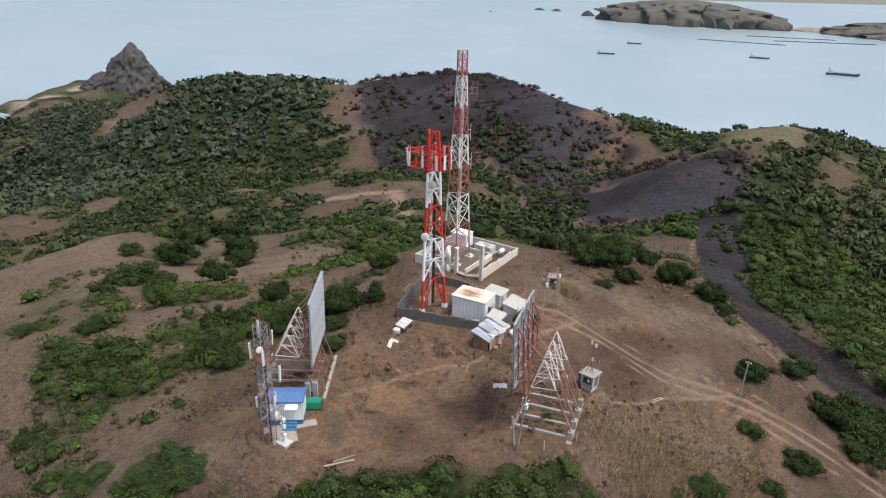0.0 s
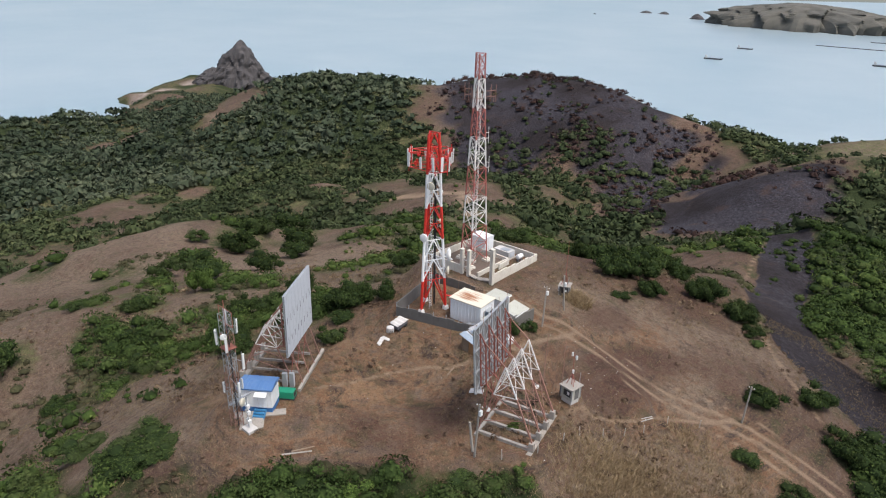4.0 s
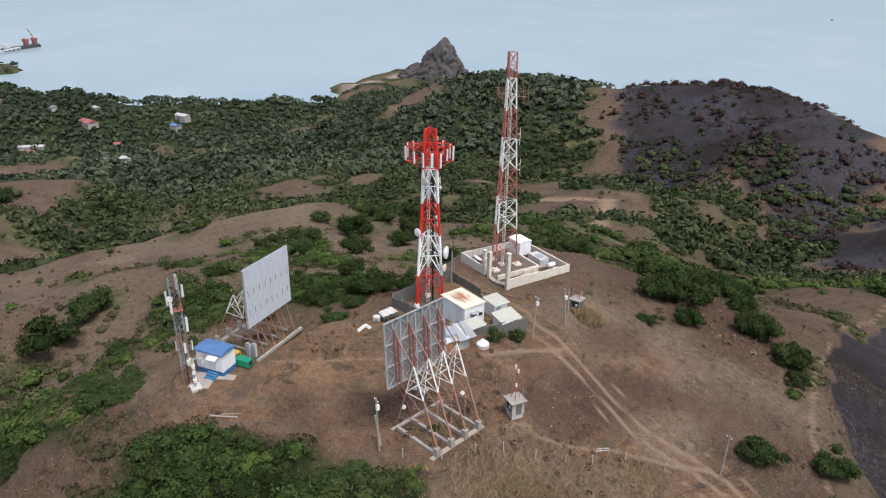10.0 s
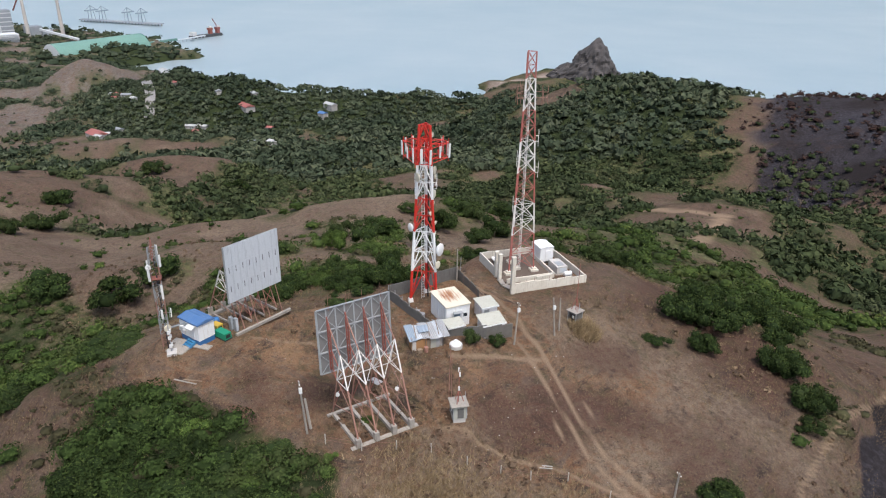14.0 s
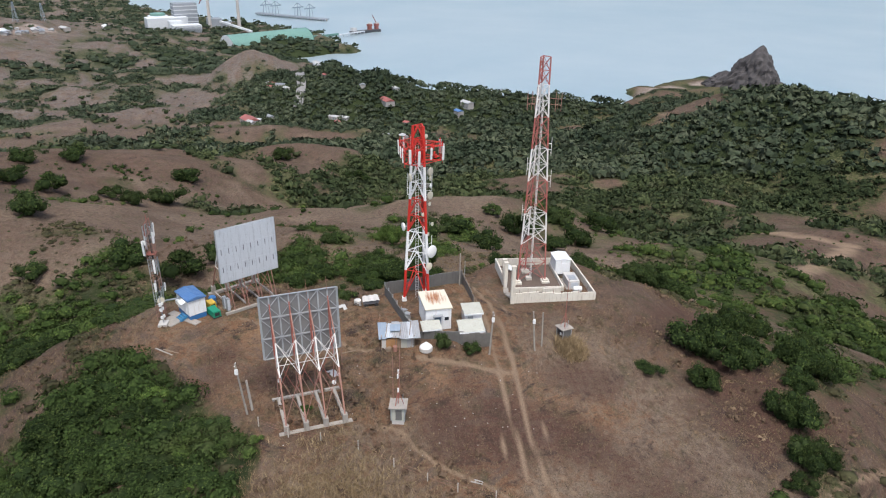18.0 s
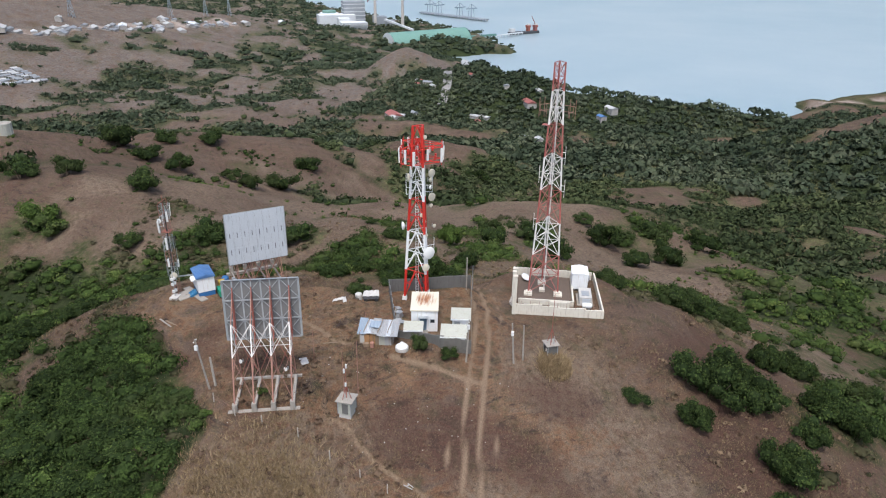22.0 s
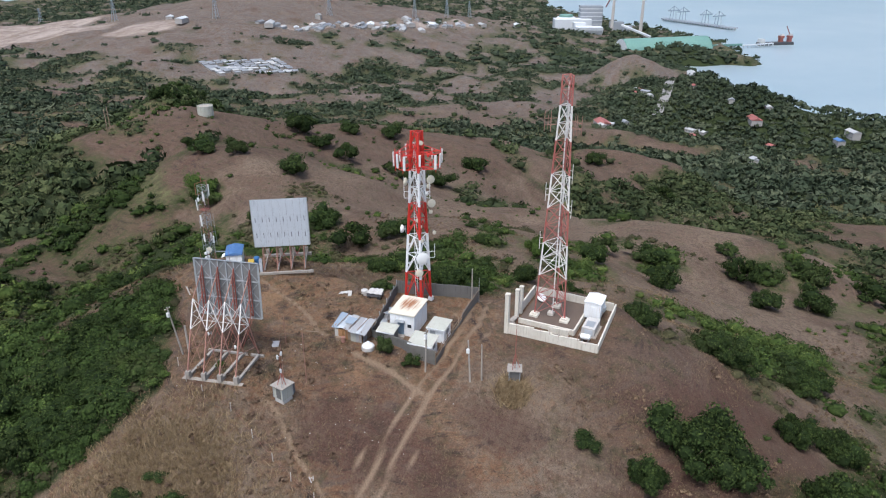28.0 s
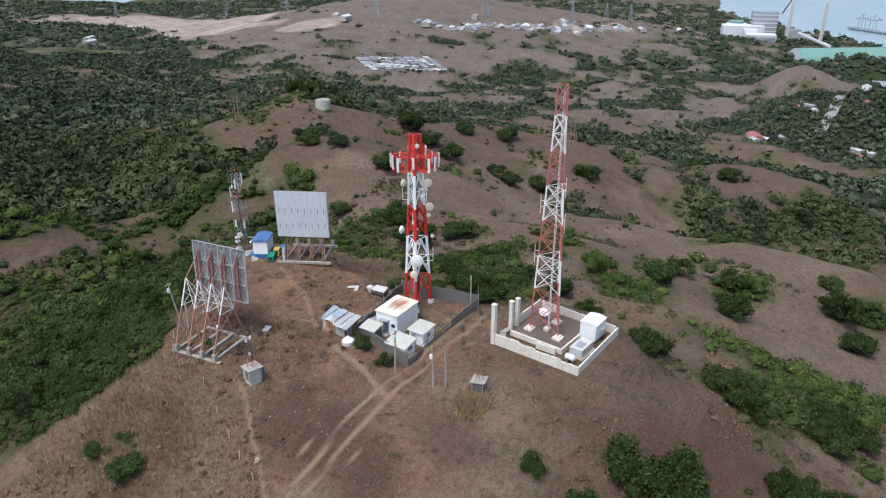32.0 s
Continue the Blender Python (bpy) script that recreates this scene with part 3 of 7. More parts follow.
def stretch(lo, hi, c, step, n_lo, n_hi, grow):
    """Coordinates round c, close together in the middle and further apart outwards."""
    out = [c]
    s = step
    while out[-1] < hi:
        if out[-1] - c > n_hi:
            s *= grow
        out.append(out[-1] + min(s, 34))
    s, low = step, [c]
    while low[-1] > lo:
        if c - low[-1] > n_lo:
            s *= grow
        low.append(low[-1] - min(s, 34))
    return np.array(low[:0:-1] + out)


GX = stretch(-4300, 600, -45, 0.7, 42, 60, 1.03)
GY = stretch(-3600, 1150, 80, 0.7, 40, 45, 1.03)
XX, YY = np.meshgrid(GX, GY)
ZZ = ground(XX, YY)
COVER = plant_cover(XX, YY, ZZ)
PATHS = np.clip(1.25 - np.minimum.reduce([np.abs(line_dist(XX, YY, ROAD) - 0.95) * 2.5, np.abs(line_dist(XX, YY, ROAD) - 2.9) * 4.5 + 0.35, line_dist(XX, YY, PATH_A) * 1.8, line_dist(XX, YY, PATH_B) * 2.4 + 0.05, line_dist(XX, YY, PATH_C) * 2.2,
                                          line_dist(XX, YY, RIM) * 1.5 + 0.2, line_dist(XX, YY, TRACK_SAND) / 5]) + value_noise(XX, YY, 3, 21) * 0.5, 0, 1)
SCORCH = blobs(XX, YY, BURNT, 0.25) * np.clip(0.85 + 1.1 * value_noise(XX, YY, 40, 61) + 0.9 * value_noise(XX, YY, 13, 62), 0, 1)
SCORCH = np.maximum(SCORCH, np.maximum(ravine(XX, YY), blobs(XX, YY, ASH_FLAT, 0.25)))
SANDY = blobs(XX, YY, SAND + WORKS, 0.3)
# where the coastal plain takes the soil colour paled for haze
PLAIN_HAZE = np.clip((-XX - 0.4 * YY * (YY < 0) - 700) / 500, 0, 1) * (YY < 300)
TROD = np.clip(np.maximum(plateau(XX, YY), blobs(XX, YY, [(-40, 78, 27), (-28, 98, 10)], 0.5)) + value_noise(XX, YY, 10, 65) * 0.5, 0, 1)
CLAY = blobs(XX, YY, [(-42, 101.5, 2.2), (-40.5, 103.2, 1.5), (-33, 77, 2.5), (-46, 56, 4)], 0.7, 0.3)
STAIN = np.clip(blobs(XX, YY, [(-25, 94, 5), (-34, 101, 4.5), (-25, 78, 3), (-26, 86, 3.5), (-46, 111, 5), (-36, 60, 4), (-40, 50, 5), (-18, 100, 7), (-30, 112, 6), (-52, 116, 5), (-33, 119, 11), (-52, 129, 12), (-64, 126, 9), (-78, 136, 12), (-62, 152, 14)], 0.7, 0.5) + 1.2 * value_noise(XX, YY, 16, 87) + 0.6 * value_noise(XX, YY, 5, 88), 0, 1)
LEA = np.maximum(blobs(XX, YY, [(-68, 462, 24), (-55, 438, 16), (-82, 450, 14), (-48, 412, 12)], 0.5, 1.0), np.clip(2.4 * value_noise(XX, YY, 32, 91) + 0.9 * value_noise(XX, YY, 9, 92), 0, 1) * np.clip(COVER * 4, 0, 1) * np.clip((-XX - 50) / 40, 0, 1) * np.clip((XX + 1000) / 200, 0, 1))
WEST = np.clip((-58 - XX) / 18, 0, 1) * np.clip((XX + 330) / 60, 0, 1) * np.clip((YY + 60) / 40, 0, 1) * np.clip((190 - YY) / 40, 0, 1)
DRY = np.clip(0.6 * WEST * (1 + value_noise(XX, YY, 18, 93)) + blobs(XX, YY, STRAW, 0.6, 0.3) + 1.5 * np.clip(value_noise(XX, YY, 22, 63) + 0.7 * value_noise(XX, YY, 6, 64) - 0.12, 0, 0.6), 0, 1)


def grid_mesh(name, gx, gy, zz, attrs):
    h, w = zz.shape
    me = bpy.data.meshes.new(name)
    co = np.empty((h * w, 3), np.float32)
    xx, yy = np.meshgrid(gx, gy)
    co[:, 0], co[:, 1], co[:, 2] = xx.ravel(), yy.ravel(), zz.ravel()
    idx = np.arange(h * w).reshape(h, w)
    quads = np.stack([idx[:-1, :-1], idx[:-1, 1:], idx[1:, 1:], idx[1:, :-1]], -1).reshape(-1, 4)
    me.vertices.add(h * w)
    me.vertices.foreach_set("co", co.ravel())
    me.loops.add(quads.size)
    me.loops.foreach_set("vertex_index", quads.ravel().astype(np.int32))
    me.polygons.add(len(quads))
    me.polygons.foreach_set("loop_start", np.arange(0, quads.size, 4, dtype=np.int32))
    for key, val in attrs.items():
        a = me.attributes.new(key, "FLOAT", "POINT")
        a.data.foreach_set("value", val.ravel().astype(np.float32))
    me.update()
    me.validate()
    me.shade_smooth()
    return me


def ground_material():
    m, nodes, links, bsdf = node_mat("dry hillside ground")
    geo = nodes.new("ShaderNodeNewGeometry")
    pos = geo.outputs["Position"]

    def attr(key):
        a = nodes.new("ShaderNodeAttribute")
        a.attribute_name = key
        return a.outputs["Fac"]

    huge, big = noise_node(nodes, links, pos, 0.022, 5, 0.6), noise_node(nodes, links, pos, 0.14, 6, 0.65)
    mid, fine = noise_node(nodes, links, pos, 0.9, 6, 0.7), noise_node(nodes, links, pos, 6.0, 5, 0.75)
    col = mix_node(nodes, links, ramp_node(nodes, links, big, 0.36, 0.64), (0.085, 0.051, 0.038), (0.122, 0.08, 0.057))
    worn = mix_node(nodes, links, ramp_node(nodes, links, mid, 0.4, 0.62), (0.168, 0.089, 0.051), (0.228, 0.143, 0.084))
    # plain: paler soil, cooled further so that the colour carries haze
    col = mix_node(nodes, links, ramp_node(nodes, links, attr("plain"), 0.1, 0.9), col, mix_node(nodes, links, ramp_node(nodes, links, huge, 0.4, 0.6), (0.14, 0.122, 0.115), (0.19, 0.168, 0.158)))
    col = mix_node(nodes, links, ramp_node(nodes, links, attr("trod"), 0.2, 0.9), col, worn)
    col = mix_node(nodes, links, ramp_node(nodes, links, noise_node(nodes, links, pos, 0.075, 6, 0.7), 0.46, 0.66), col, mix_node(nodes, links, ramp_node(nodes, links, attr("trod"), 0.2, 0.9), (0.135, 0.086, 0.062), (0.228, 0.148, 0.09)))
    col = mix_node(nodes, links, ramp_node(nodes, links, attr("stain"), 0.2, 0.9), col, (0.108, 0.06, 0.044))
    col = mix_node(nodes, links, ramp_node(nodes, links, attr("clay"), 0.1, 1.1), col, (0.29, 0.175, 0.1))
    cm = nodes.new("ShaderNodeMapping")
    cm.inputs["Scale"].default_value = (0.16, 0.16, 2.2)
    links.new(pos, cm.inputs["Vector"])
    ledge = noise_node(nodes, links, cm.outputs[0], 1.0, 5, 0.65)
    col = mix_node(nodes, links, ramp_node(nodes, links, ledge, 0.52, 0.66), col, (0.13, 0.094, 0.073))
    col = mix_node(nodes, links, ramp_node(nodes, links, ledge, 0.47, 0.36), col, (0.06, 0.042, 0.035))
    col = mix_node(nodes, links, ramp_node(nodes, links, noise_node(nodes, links, pos, 0.4, 7, 0.75), 0.54, 0.76), col, (0.085, 0.056, 0.044))
    col = mix_node(nodes, links, ramp_node(nodes, links, mid, 0.5, 0.72), col, mix_node(nodes, links, ramp_node(nodes, links, attr("trod"), 0.2, 0.9), (0.122, 0.088, 0.064), (0.175, 0.128, 0.092)))
    col = mix_node(nodes, links, ramp_node(nodes, links, huge, 0.55, 0.75), col, (0.135, 0.098, 0.074))
    col = mix_node(nodes, links, ramp_node(nodes, links, noise_node(nodes, links, pos, 0.33, 6, 0.7), 0.51, 0.7), col, (0.07, 0.066, 0.034))
    dryf = nodes.new("ShaderNodeMath")
    dryf.operation = "MULTIPLY"
    links.new(ramp_node(nodes, links, attr("dry"), 0.2, 0.9), dryf.inputs[0])
    links.new(ramp_node(nodes, links, mid, 0.32, 0.6), dryf.inputs[1])
    col = mix_node(nodes, links, dryf.outputs[0], col, (0.2, 0.15, 0.108))
    speck = noise_node(nodes, links, pos, 2.6, 8, 0.78)
    col = mix_node(nodes, links, ramp_node(nodes, links, speck, 0.55, 0.63), col, (0.2, 0.148, 0.09))
    col = mix_node(nodes, links, ramp_node(nodes, links, speck, 0.43, 0.36), col, (0.046, 0.034, 0.026))
    col = mix_node(nodes, links, ramp_node(nodes, links, attr("stain"), 0.35, 1.5), col, (0.09, 0.052, 0.038))
    lea = nodes.new("ShaderNodeMath")
    lea.operation = "MULTIPLY"
    links.new(attr("lea"), lea.inputs[0])
    links.new(ramp_node(nodes, links, noise_node(nodes, links, pos, 0.5, 7, 0.75), 0.4, 0.6), lea.inputs[1])
    green = nodes.new("ShaderNodeMath")
    green.operation = "MULTIPLY"
    links.new(ramp_node(nodes, links, attr("cover"), 0.05, 0.55), green.inputs[0])
    links.new(ramp_node(nodes, links, noise_node(nodes, links, pos, 0.55, 7, 0.75), 0.36, 0.56), green.inputs[1])
    sward = mix_node(nodes, links, ramp_node(nodes, links, noise_node(nodes, links, pos, 0.07, 6, 0.7), 0.4, 0.62), (0.036, 0.047, 0.017), (0.07, 0.078, 0.03))
    col = mix_node(nodes, links, green.outputs[0], col, sward)
    col = mix_node(nodes, links, ramp_node(nodes, links, attr("cover"), 0.75, 1.0), col, (0.03, 0.04, 0.016))
    col = mix_node(nodes, links, ramp_node(nodes, links, attr("path"), 0.25, 0.85), col, (0.26, 0.185, 0.125))
    sand = mix_node(nodes, links, ramp_node(nodes, links, noise_node(nodes, links, pos, 0.02, 5, 0.7), 0.4, 0.6), (0.33, 0.275, 0.235), (0.2, 0.155, 0.125))
    col = mix_node(nodes, links, ramp_node(nodes, links, attr("sandy"), 0.3, 0.7), col, sand)
    col = mix_node(nodes, links, ramp_node(nodes, links, lea.outputs[0], 0.08, 0.8), col, mix_node(nodes, links, ramp_node(nodes, links, big, 0.4, 0.6), (0.085, 0.09, 0.04), (0.145, 0.14, 0.068)))
    ash = mix_node(nodes, links, ramp_node(nodes, links, mid, 0.45, 0.66), (0.03, 0.027, 0.031), (0.085, 0.078, 0.09))
    ash = mix_node(nodes, links, ramp_node(nodes, links, noise_node(nodes, links, pos, 0.05, 6, 0.7), 0.56, 0.7), ash, (0.075, 0.048, 0.038))
    ash = mix_node(nodes, links, ramp_node(nodes, links, noise_node(nodes, links, pos, 0.013, 6, 0.7), 0.45, 0.6), ash, (0.026, 0.021, 0.021))
    col = mix_node(nodes, links, ramp_node(nodes, links, attr("scorch"), 0.35, 0.65), col, ash)
    rg = nodes.new("ShaderNodeMapRange")
    rg.inputs["From Min"].default_value, rg.inputs["From Max"].default_value = 0.25, 0.75
    rg.inputs["To Min"].default_value, rg.inputs["To Max"].default_value = 0.5, 1.5
    links.new(fine, rg.inputs["Value"])
    sc = nodes.new("ShaderNodeVectorMath")
    sc.operation = "SCALE"
    links.new(col, sc.inputs[0])
    links.new(rg.outputs[0], sc.inputs["Scale"])
    links.new(sc.outputs[0], bsdf.inputs["Base Color"])
    bsdf.inputs["Roughness"].default_value = 0.95
    bsdf.inputs["Specular IOR Level"].default_value = 0.1
    h = nodes.new("ShaderNodeMath")
    h.operation = "MULTIPLY_ADD"
    h.inputs[1].default_value = 3.0
    links.new(mid, h.inputs[0])
    links.new(fine, h.inputs[2])
    b = nodes.new("ShaderNodeBump")
    b.inputs["Strength"].default_value, b.inputs["Distance"].default_value = 0.8, 0.4
    links.new(h.outputs[0], b.inputs["Height"])
    links.new(b.outputs[0], bsdf.inputs["Normal"])
    return m


M_GROUND = ground_material()
ground_me = grid_mesh("ground", GX, GY, ZZ, {"cover": COVER, "path": PATHS, "scorch": SCORCH, "sandy": SANDY, "dry": DRY, "trod": TROD, "plain": PLAIN_HAZE, "clay": CLAY, "stain": STAIN, "lea": LEA})
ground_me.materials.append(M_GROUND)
tagged(new("ground", ground_me), "dry brown grassy hills with burnt patches and dirt tracks", "ground", kind="structure")

# sea
m, nodes, links, bsdf = node_mat("calm hazy sea")
geo = nodes.new("ShaderNodeNewGeometry")
sn = noise_node(nodes, links, geo.outputs["Position"], 0.0025, 6, 0.65)
col = mix_node(nodes, links, ramp_node(nodes, links, sn, 0.35, 0.7), (0.25, 0.322, 0.35), (0.325, 0.38, 0.395))
links.new(col, bsdf.inputs["Base Color"])
bsdf.inputs["Roughness"].default_value = 0.28
bb = nodes.new("ShaderNodeBump")
bb.inputs["Strength"].default_value, bb.inputs["Distance"].default_value = 0.25, 0.6
links.new(noise_node(nodes, links, geo.outputs["Position"], 0.12, 5), bb.inputs["Height"])
links.new(bb.outputs[0], bsdf.inputs["Normal"])
M_SEA = m
sea = Shape().add([(-14000, -14000, SEA), (14000, -14000, SEA), (14000, 14000, SEA), (-14000, 14000, SEA)], [(0, 1, 2, 3)])
single("water", sea, M_SEA, "calm pale blue-grey sea under haze", "sea", kind="structure")

rng = np.random.default_rng(7)


def cards_mesh(name, centres, normals, sizes, tints, mat, cores=None, aspect=1.5):
    """Many small leaf cards, and optional cores (verts, tris, tints), as one mesh with a tint for each vertex."""
    n = len(centres)
    r = rng.normal(size=(n, 3))
    u = np.cross(normals, r)
    u /= np.linalg.norm(u, axis=1, keepdims=True) + 1e-9
    v = np.cross(normals, u)
    v /= np.linalg.norm(v, axis=1, keepdims=True) + 1e-9
    u, v = u * sizes[:, None] * aspect, v * sizes[:, None]
    co = np.stack([centres - u, centres + 0.7 * u - v, centres + 0.5 * u + v], 1).reshape(-1, 3)
    tin = np.repeat(tints, 3)
    loops = [np.arange(3 * n)]
    starts = [np.arange(0, 3 * n, 3)]
    if cores is not None:
        cv, ct, ci = cores
        loops.append(ct.ravel() + len(co))
        starts.append(3 * n + np.arange(0, ct.size, 3))
        co, tin = np.concatenate([co, cv]), np.concatenate([tin, ci])
    loops, starts = np.concatenate(loops).astype(np.int32), np.concatenate(starts).astype(np.int32)
    me = bpy.data.meshes.new(name)
    me.vertices.add(len(co))
    me.vertices.foreach_set("co", co.astype(np.float32).ravel())
    me.loops.add(len(loops))
    me.loops.foreach_set("vertex_index", loops)
    me.polygons.add(len(starts))
    me.polygons.foreach_set("loop_start", starts)
    a = me.attributes.new("tint", "FLOAT", "POINT")
    a.data.foreach_set("value", tin.astype(np.float32))
    me.materials.append(mat)
    me.update()
    me.validate()
    me.shade_smooth()
    return me


def ico(level):
    bm = bmesh.new()
    bmesh.ops.create_icosphere(bm, subdivisions=level, radius=1)
    v = np.array([p.co for p in bm.verts])
    t = np.array([[q.index for q in fc.verts] for fc in bm.faces])
    bm.free()
    return v, t


ICO1 = ico(1)


def dome():
    """A low crown of fifteen faces, open below."""
    v = [(math.cos(a) * r, math.sin(a) * r, z) for r, z, o in ((1.0, -0.45, 0.0), (0.82, 0.5, 0.63)) for a in (o + 2 * math.pi * i / 5 for i in range(5))] + [(0, 0, 1.0)]
    t = [q for i in range(5) for q in ((i, (i + 1) % 5, 5 + i), ((i + 1) % 5, 5 + (i + 1) % 5, 5 + i), (5 + i, 5 + (i + 1) % 5, 10))]
    return np.array(v), np.array(t)


DOME = dome()


def crown_points(n, lobes, spread):
    """Points and outward directions on a crown of several lobes, unit size."""
    cs = np.stack([rng.normal(0, spread, lobes), rng.normal(0, spread, lobes), rng.uniform(0.25, 0.8, lobes)], 1)
    rs = rng.uniform(0.26, 0.54, lobes)
    k = rng.integers(0, lobes, n)
    d = rng.normal(size=(n, 3))
    d[:, 2] = np.abs(d[:, 2]) * 0.9 - 0.25
    d /= np.linalg.norm(d, axis=1, keepdims=True)
    p = cs[k] + d * (rs[k] * rng.uniform(0.72, 1.06, n))[:, None] * np.array([1, 1, 0.8])
    return p, d, cs, rs


def bush_mesh(n, lobes, spread, leaf, mat, name="crown"):
    p, d, cs, rs = crown_points(n, lobes, spread)
    v, t = ICO1
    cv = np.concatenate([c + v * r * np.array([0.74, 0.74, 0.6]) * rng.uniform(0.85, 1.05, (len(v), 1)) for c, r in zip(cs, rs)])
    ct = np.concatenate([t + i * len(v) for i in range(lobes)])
    # leaf tint grows lighter with height in the crown
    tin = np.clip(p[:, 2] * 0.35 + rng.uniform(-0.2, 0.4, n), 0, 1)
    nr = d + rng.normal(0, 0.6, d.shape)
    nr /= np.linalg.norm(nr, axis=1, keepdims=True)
    # cores take the darkest tint: shade between the leaves painted in
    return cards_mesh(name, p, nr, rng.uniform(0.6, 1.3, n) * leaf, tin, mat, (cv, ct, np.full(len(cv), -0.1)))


def stems_mesh(k, mat):
    sh = Shape()
    for i in range(k):
        a = 2 * math.pi * i / k + rng.uniform(-0.3, 0.3)
        q = Vector((0.12 * math.cos(a), 0.12 * math.sin(a), 0.25))
        e = Vector((0.38 * math.cos(a), 0.38 * math.sin(a), 0.62))
        sh.tube((0.02 * math.cos(a), 0.02 * math.sin(a), -0.12), q, 0.035, 0.025, 5)
        sh.tube(q, e, 0.025, 0.01, 5)
    return sh.mesh("stem", mat)


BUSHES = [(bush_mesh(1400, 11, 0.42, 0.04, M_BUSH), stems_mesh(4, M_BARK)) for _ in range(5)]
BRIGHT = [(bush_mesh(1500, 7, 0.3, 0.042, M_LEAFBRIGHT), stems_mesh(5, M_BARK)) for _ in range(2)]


def plant(x, y, w, h, kinds, label, category, group=""):
    """A shrub of width w and height h on the ground at x, y."""
    crown, stem = kinds[int(rng.integers(len(kinds)))]
    z = gz(x, y) - 0.05
    e = thing("bush" if h < 4.5 else "tree", label, category, Matrix.LocRotScale((x, y, z), Euler((0, 0, rng.uniform(0, 6.28))), (w / 1.7, w / 1.7, h / 1.15)), group)
    part("stem" if h < 4.5 else "trunk", stem, None, e)
    part("crown", crown, None, e)
    return e


# single shrubs and clumps near the hilltop: x, y, clump radius, height
SHRUBS_NORTH = [(-45, 122.5, 7, 4.6), (-36, 117, 3.2, 3.0), (-37.5, 132, 3.2, 3.2), (-30, 127, 4.2, 4.2), (-23, 124.5, 4.0, 3.8), (-19.5, 121.5, 2.2, 2.4), (-38, 109, 1.7, 1.4), (-45, 138, 5.6, 4),
                (-60, 133, 4, 3.4), (-63, 139, 4.4, 3.4), (-82, 134, 5, 3.4), (-72, 122, 5.4, 3.2), (-71, 109, 4.2, 2.8), (-92, 134, 6, 3.5), (-77, 96, 3.6, 3), (-62, 150, 5.2, 3.5)]
SHRUBS_WEST = [(-70, 78, 5.5, 4), (-95, 70, 4.5, 4), (-93, 82, 3.6, 4.5), (-77, 57, 3.4, 3.4), (-107, 54, 3.4, 2.6), (-95, 49, 3, 2.4), (-67, 71, 2.3, 2.2),
               (-132, 52.5, 2.2, 2), (-122, 62, 4.2, 3), (-101, 36, 4, 3), (-84, 60, 4.2, 4), (-78, 70, 5, 3.5), (-88, 74, 5, 3.5), (-64, 66, 3, 2.5)]
SHRUBS_SOUTH = [(-58, 32, 5, 3.4), (-70, 31, 4, 3), (-34, 37, 6, 3.4), (-20, 51, 4.5, 3.2), (-30, 34, 6, 3.6), (-55, 34, 3.4, 2.6), (-26, 53.2, 1.8, 1.6), (-62, 33, 2.5, 2.2), (-56, 21, 5, 4), (-24, 46, 6, 3.6),
                (-17, 45, 6, 4), (-33, 32, 5, 4), (-13, 50, 4, 3.4), (-9, 63, 2.2, 2), (-26, 34, 6, 4), (-11, 40, 6, 4.5), (-31, 43, 4, 2.6), (-12, 66, 1.6, 1.4)]
SHRUBS_EAST = [(-10, 69.5, 2.4, 2), (-1, 87, 2.6, 2.4), (-8, 88, 2, 1.8), (3, 100, 6.5, 4), (-6, 108, 3.4, 3), (-11, 100, 3.4, 2.8), (8, 108, 5, 4), (-3, 78, 2, 1.6)]
for rows in (SHRUBS_NORTH, SHRUBS_WEST, SHRUBS_SOUTH, SHRUBS_EAST):
    low = 0.55 if rows is SHRUBS_SOUTH else 1.15 if rows is SHRUBS_NORTH else 0.95
    for x, y, r, h in rows:
        k = min(9, max(1, int(round((r / 1.8) ** 2 * 0.9))))
        for i in range(k):
            a, d = rng.uniform(0, 6.28), max(0.5, r - 2.2) * math.sqrt(rng.uniform(0, 1)) if k > 1 else 0
            w = min(2 * r, rng.uniform(3.2, 4.8) * (1 + 0.12 * max(0, r - 3.5)))
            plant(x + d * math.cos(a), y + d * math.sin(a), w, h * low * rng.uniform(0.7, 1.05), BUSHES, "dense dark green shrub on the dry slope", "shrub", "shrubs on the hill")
# round bushes standing singly on the dry hills: x, y, radius
SHRUBS_HILL = [(-123, 33, 5), (-157, -68, 6), (-158, -52, 5), (-160, -27, 5.5), (-240, -34, 4.7), (-234, -80, 7), (-229, -65, 6), (-228, -51, 6), (-288, -85, 6), (-309, -76, 8), (-306, -18, 8), (-167, -83, 4), (-255, -16, 7), (-240, -26, 5), (-121, -11, 3.8),
               (-462, 8, 8), (-163, 95, 5.3), (-139, 103, 4.7), (-182, 122, 6), (-160, 129, 4.4), (-202, 144, 6), (-205, 160, 7), (-197, 116, 4), (-433, 61, 9), (-136, 86, 4), (-157, 84, 4), (-174, 140, 6), (-115, 25, 6), (-123, 13, 4.9)]
for x, y, r in SHRUBS_HILL:
    plant(x, y, 1.9 * r, r * rng.uniform(1.1, 1.5), BUSHES, "round dark green bush standing alone on the dry hill", "shrub", "bushes on the hills")
for x, y, w, h in [(-121, 74, 5, 6), (-119, 76, 4, 5), (-123, 77, 4, 4.6), (-135, -45, 11, 8), (-131, -41, 8, 6)]:
    plant(x, y, w, h, BRIGHT, "light green feathery tree on the slope", "tree")
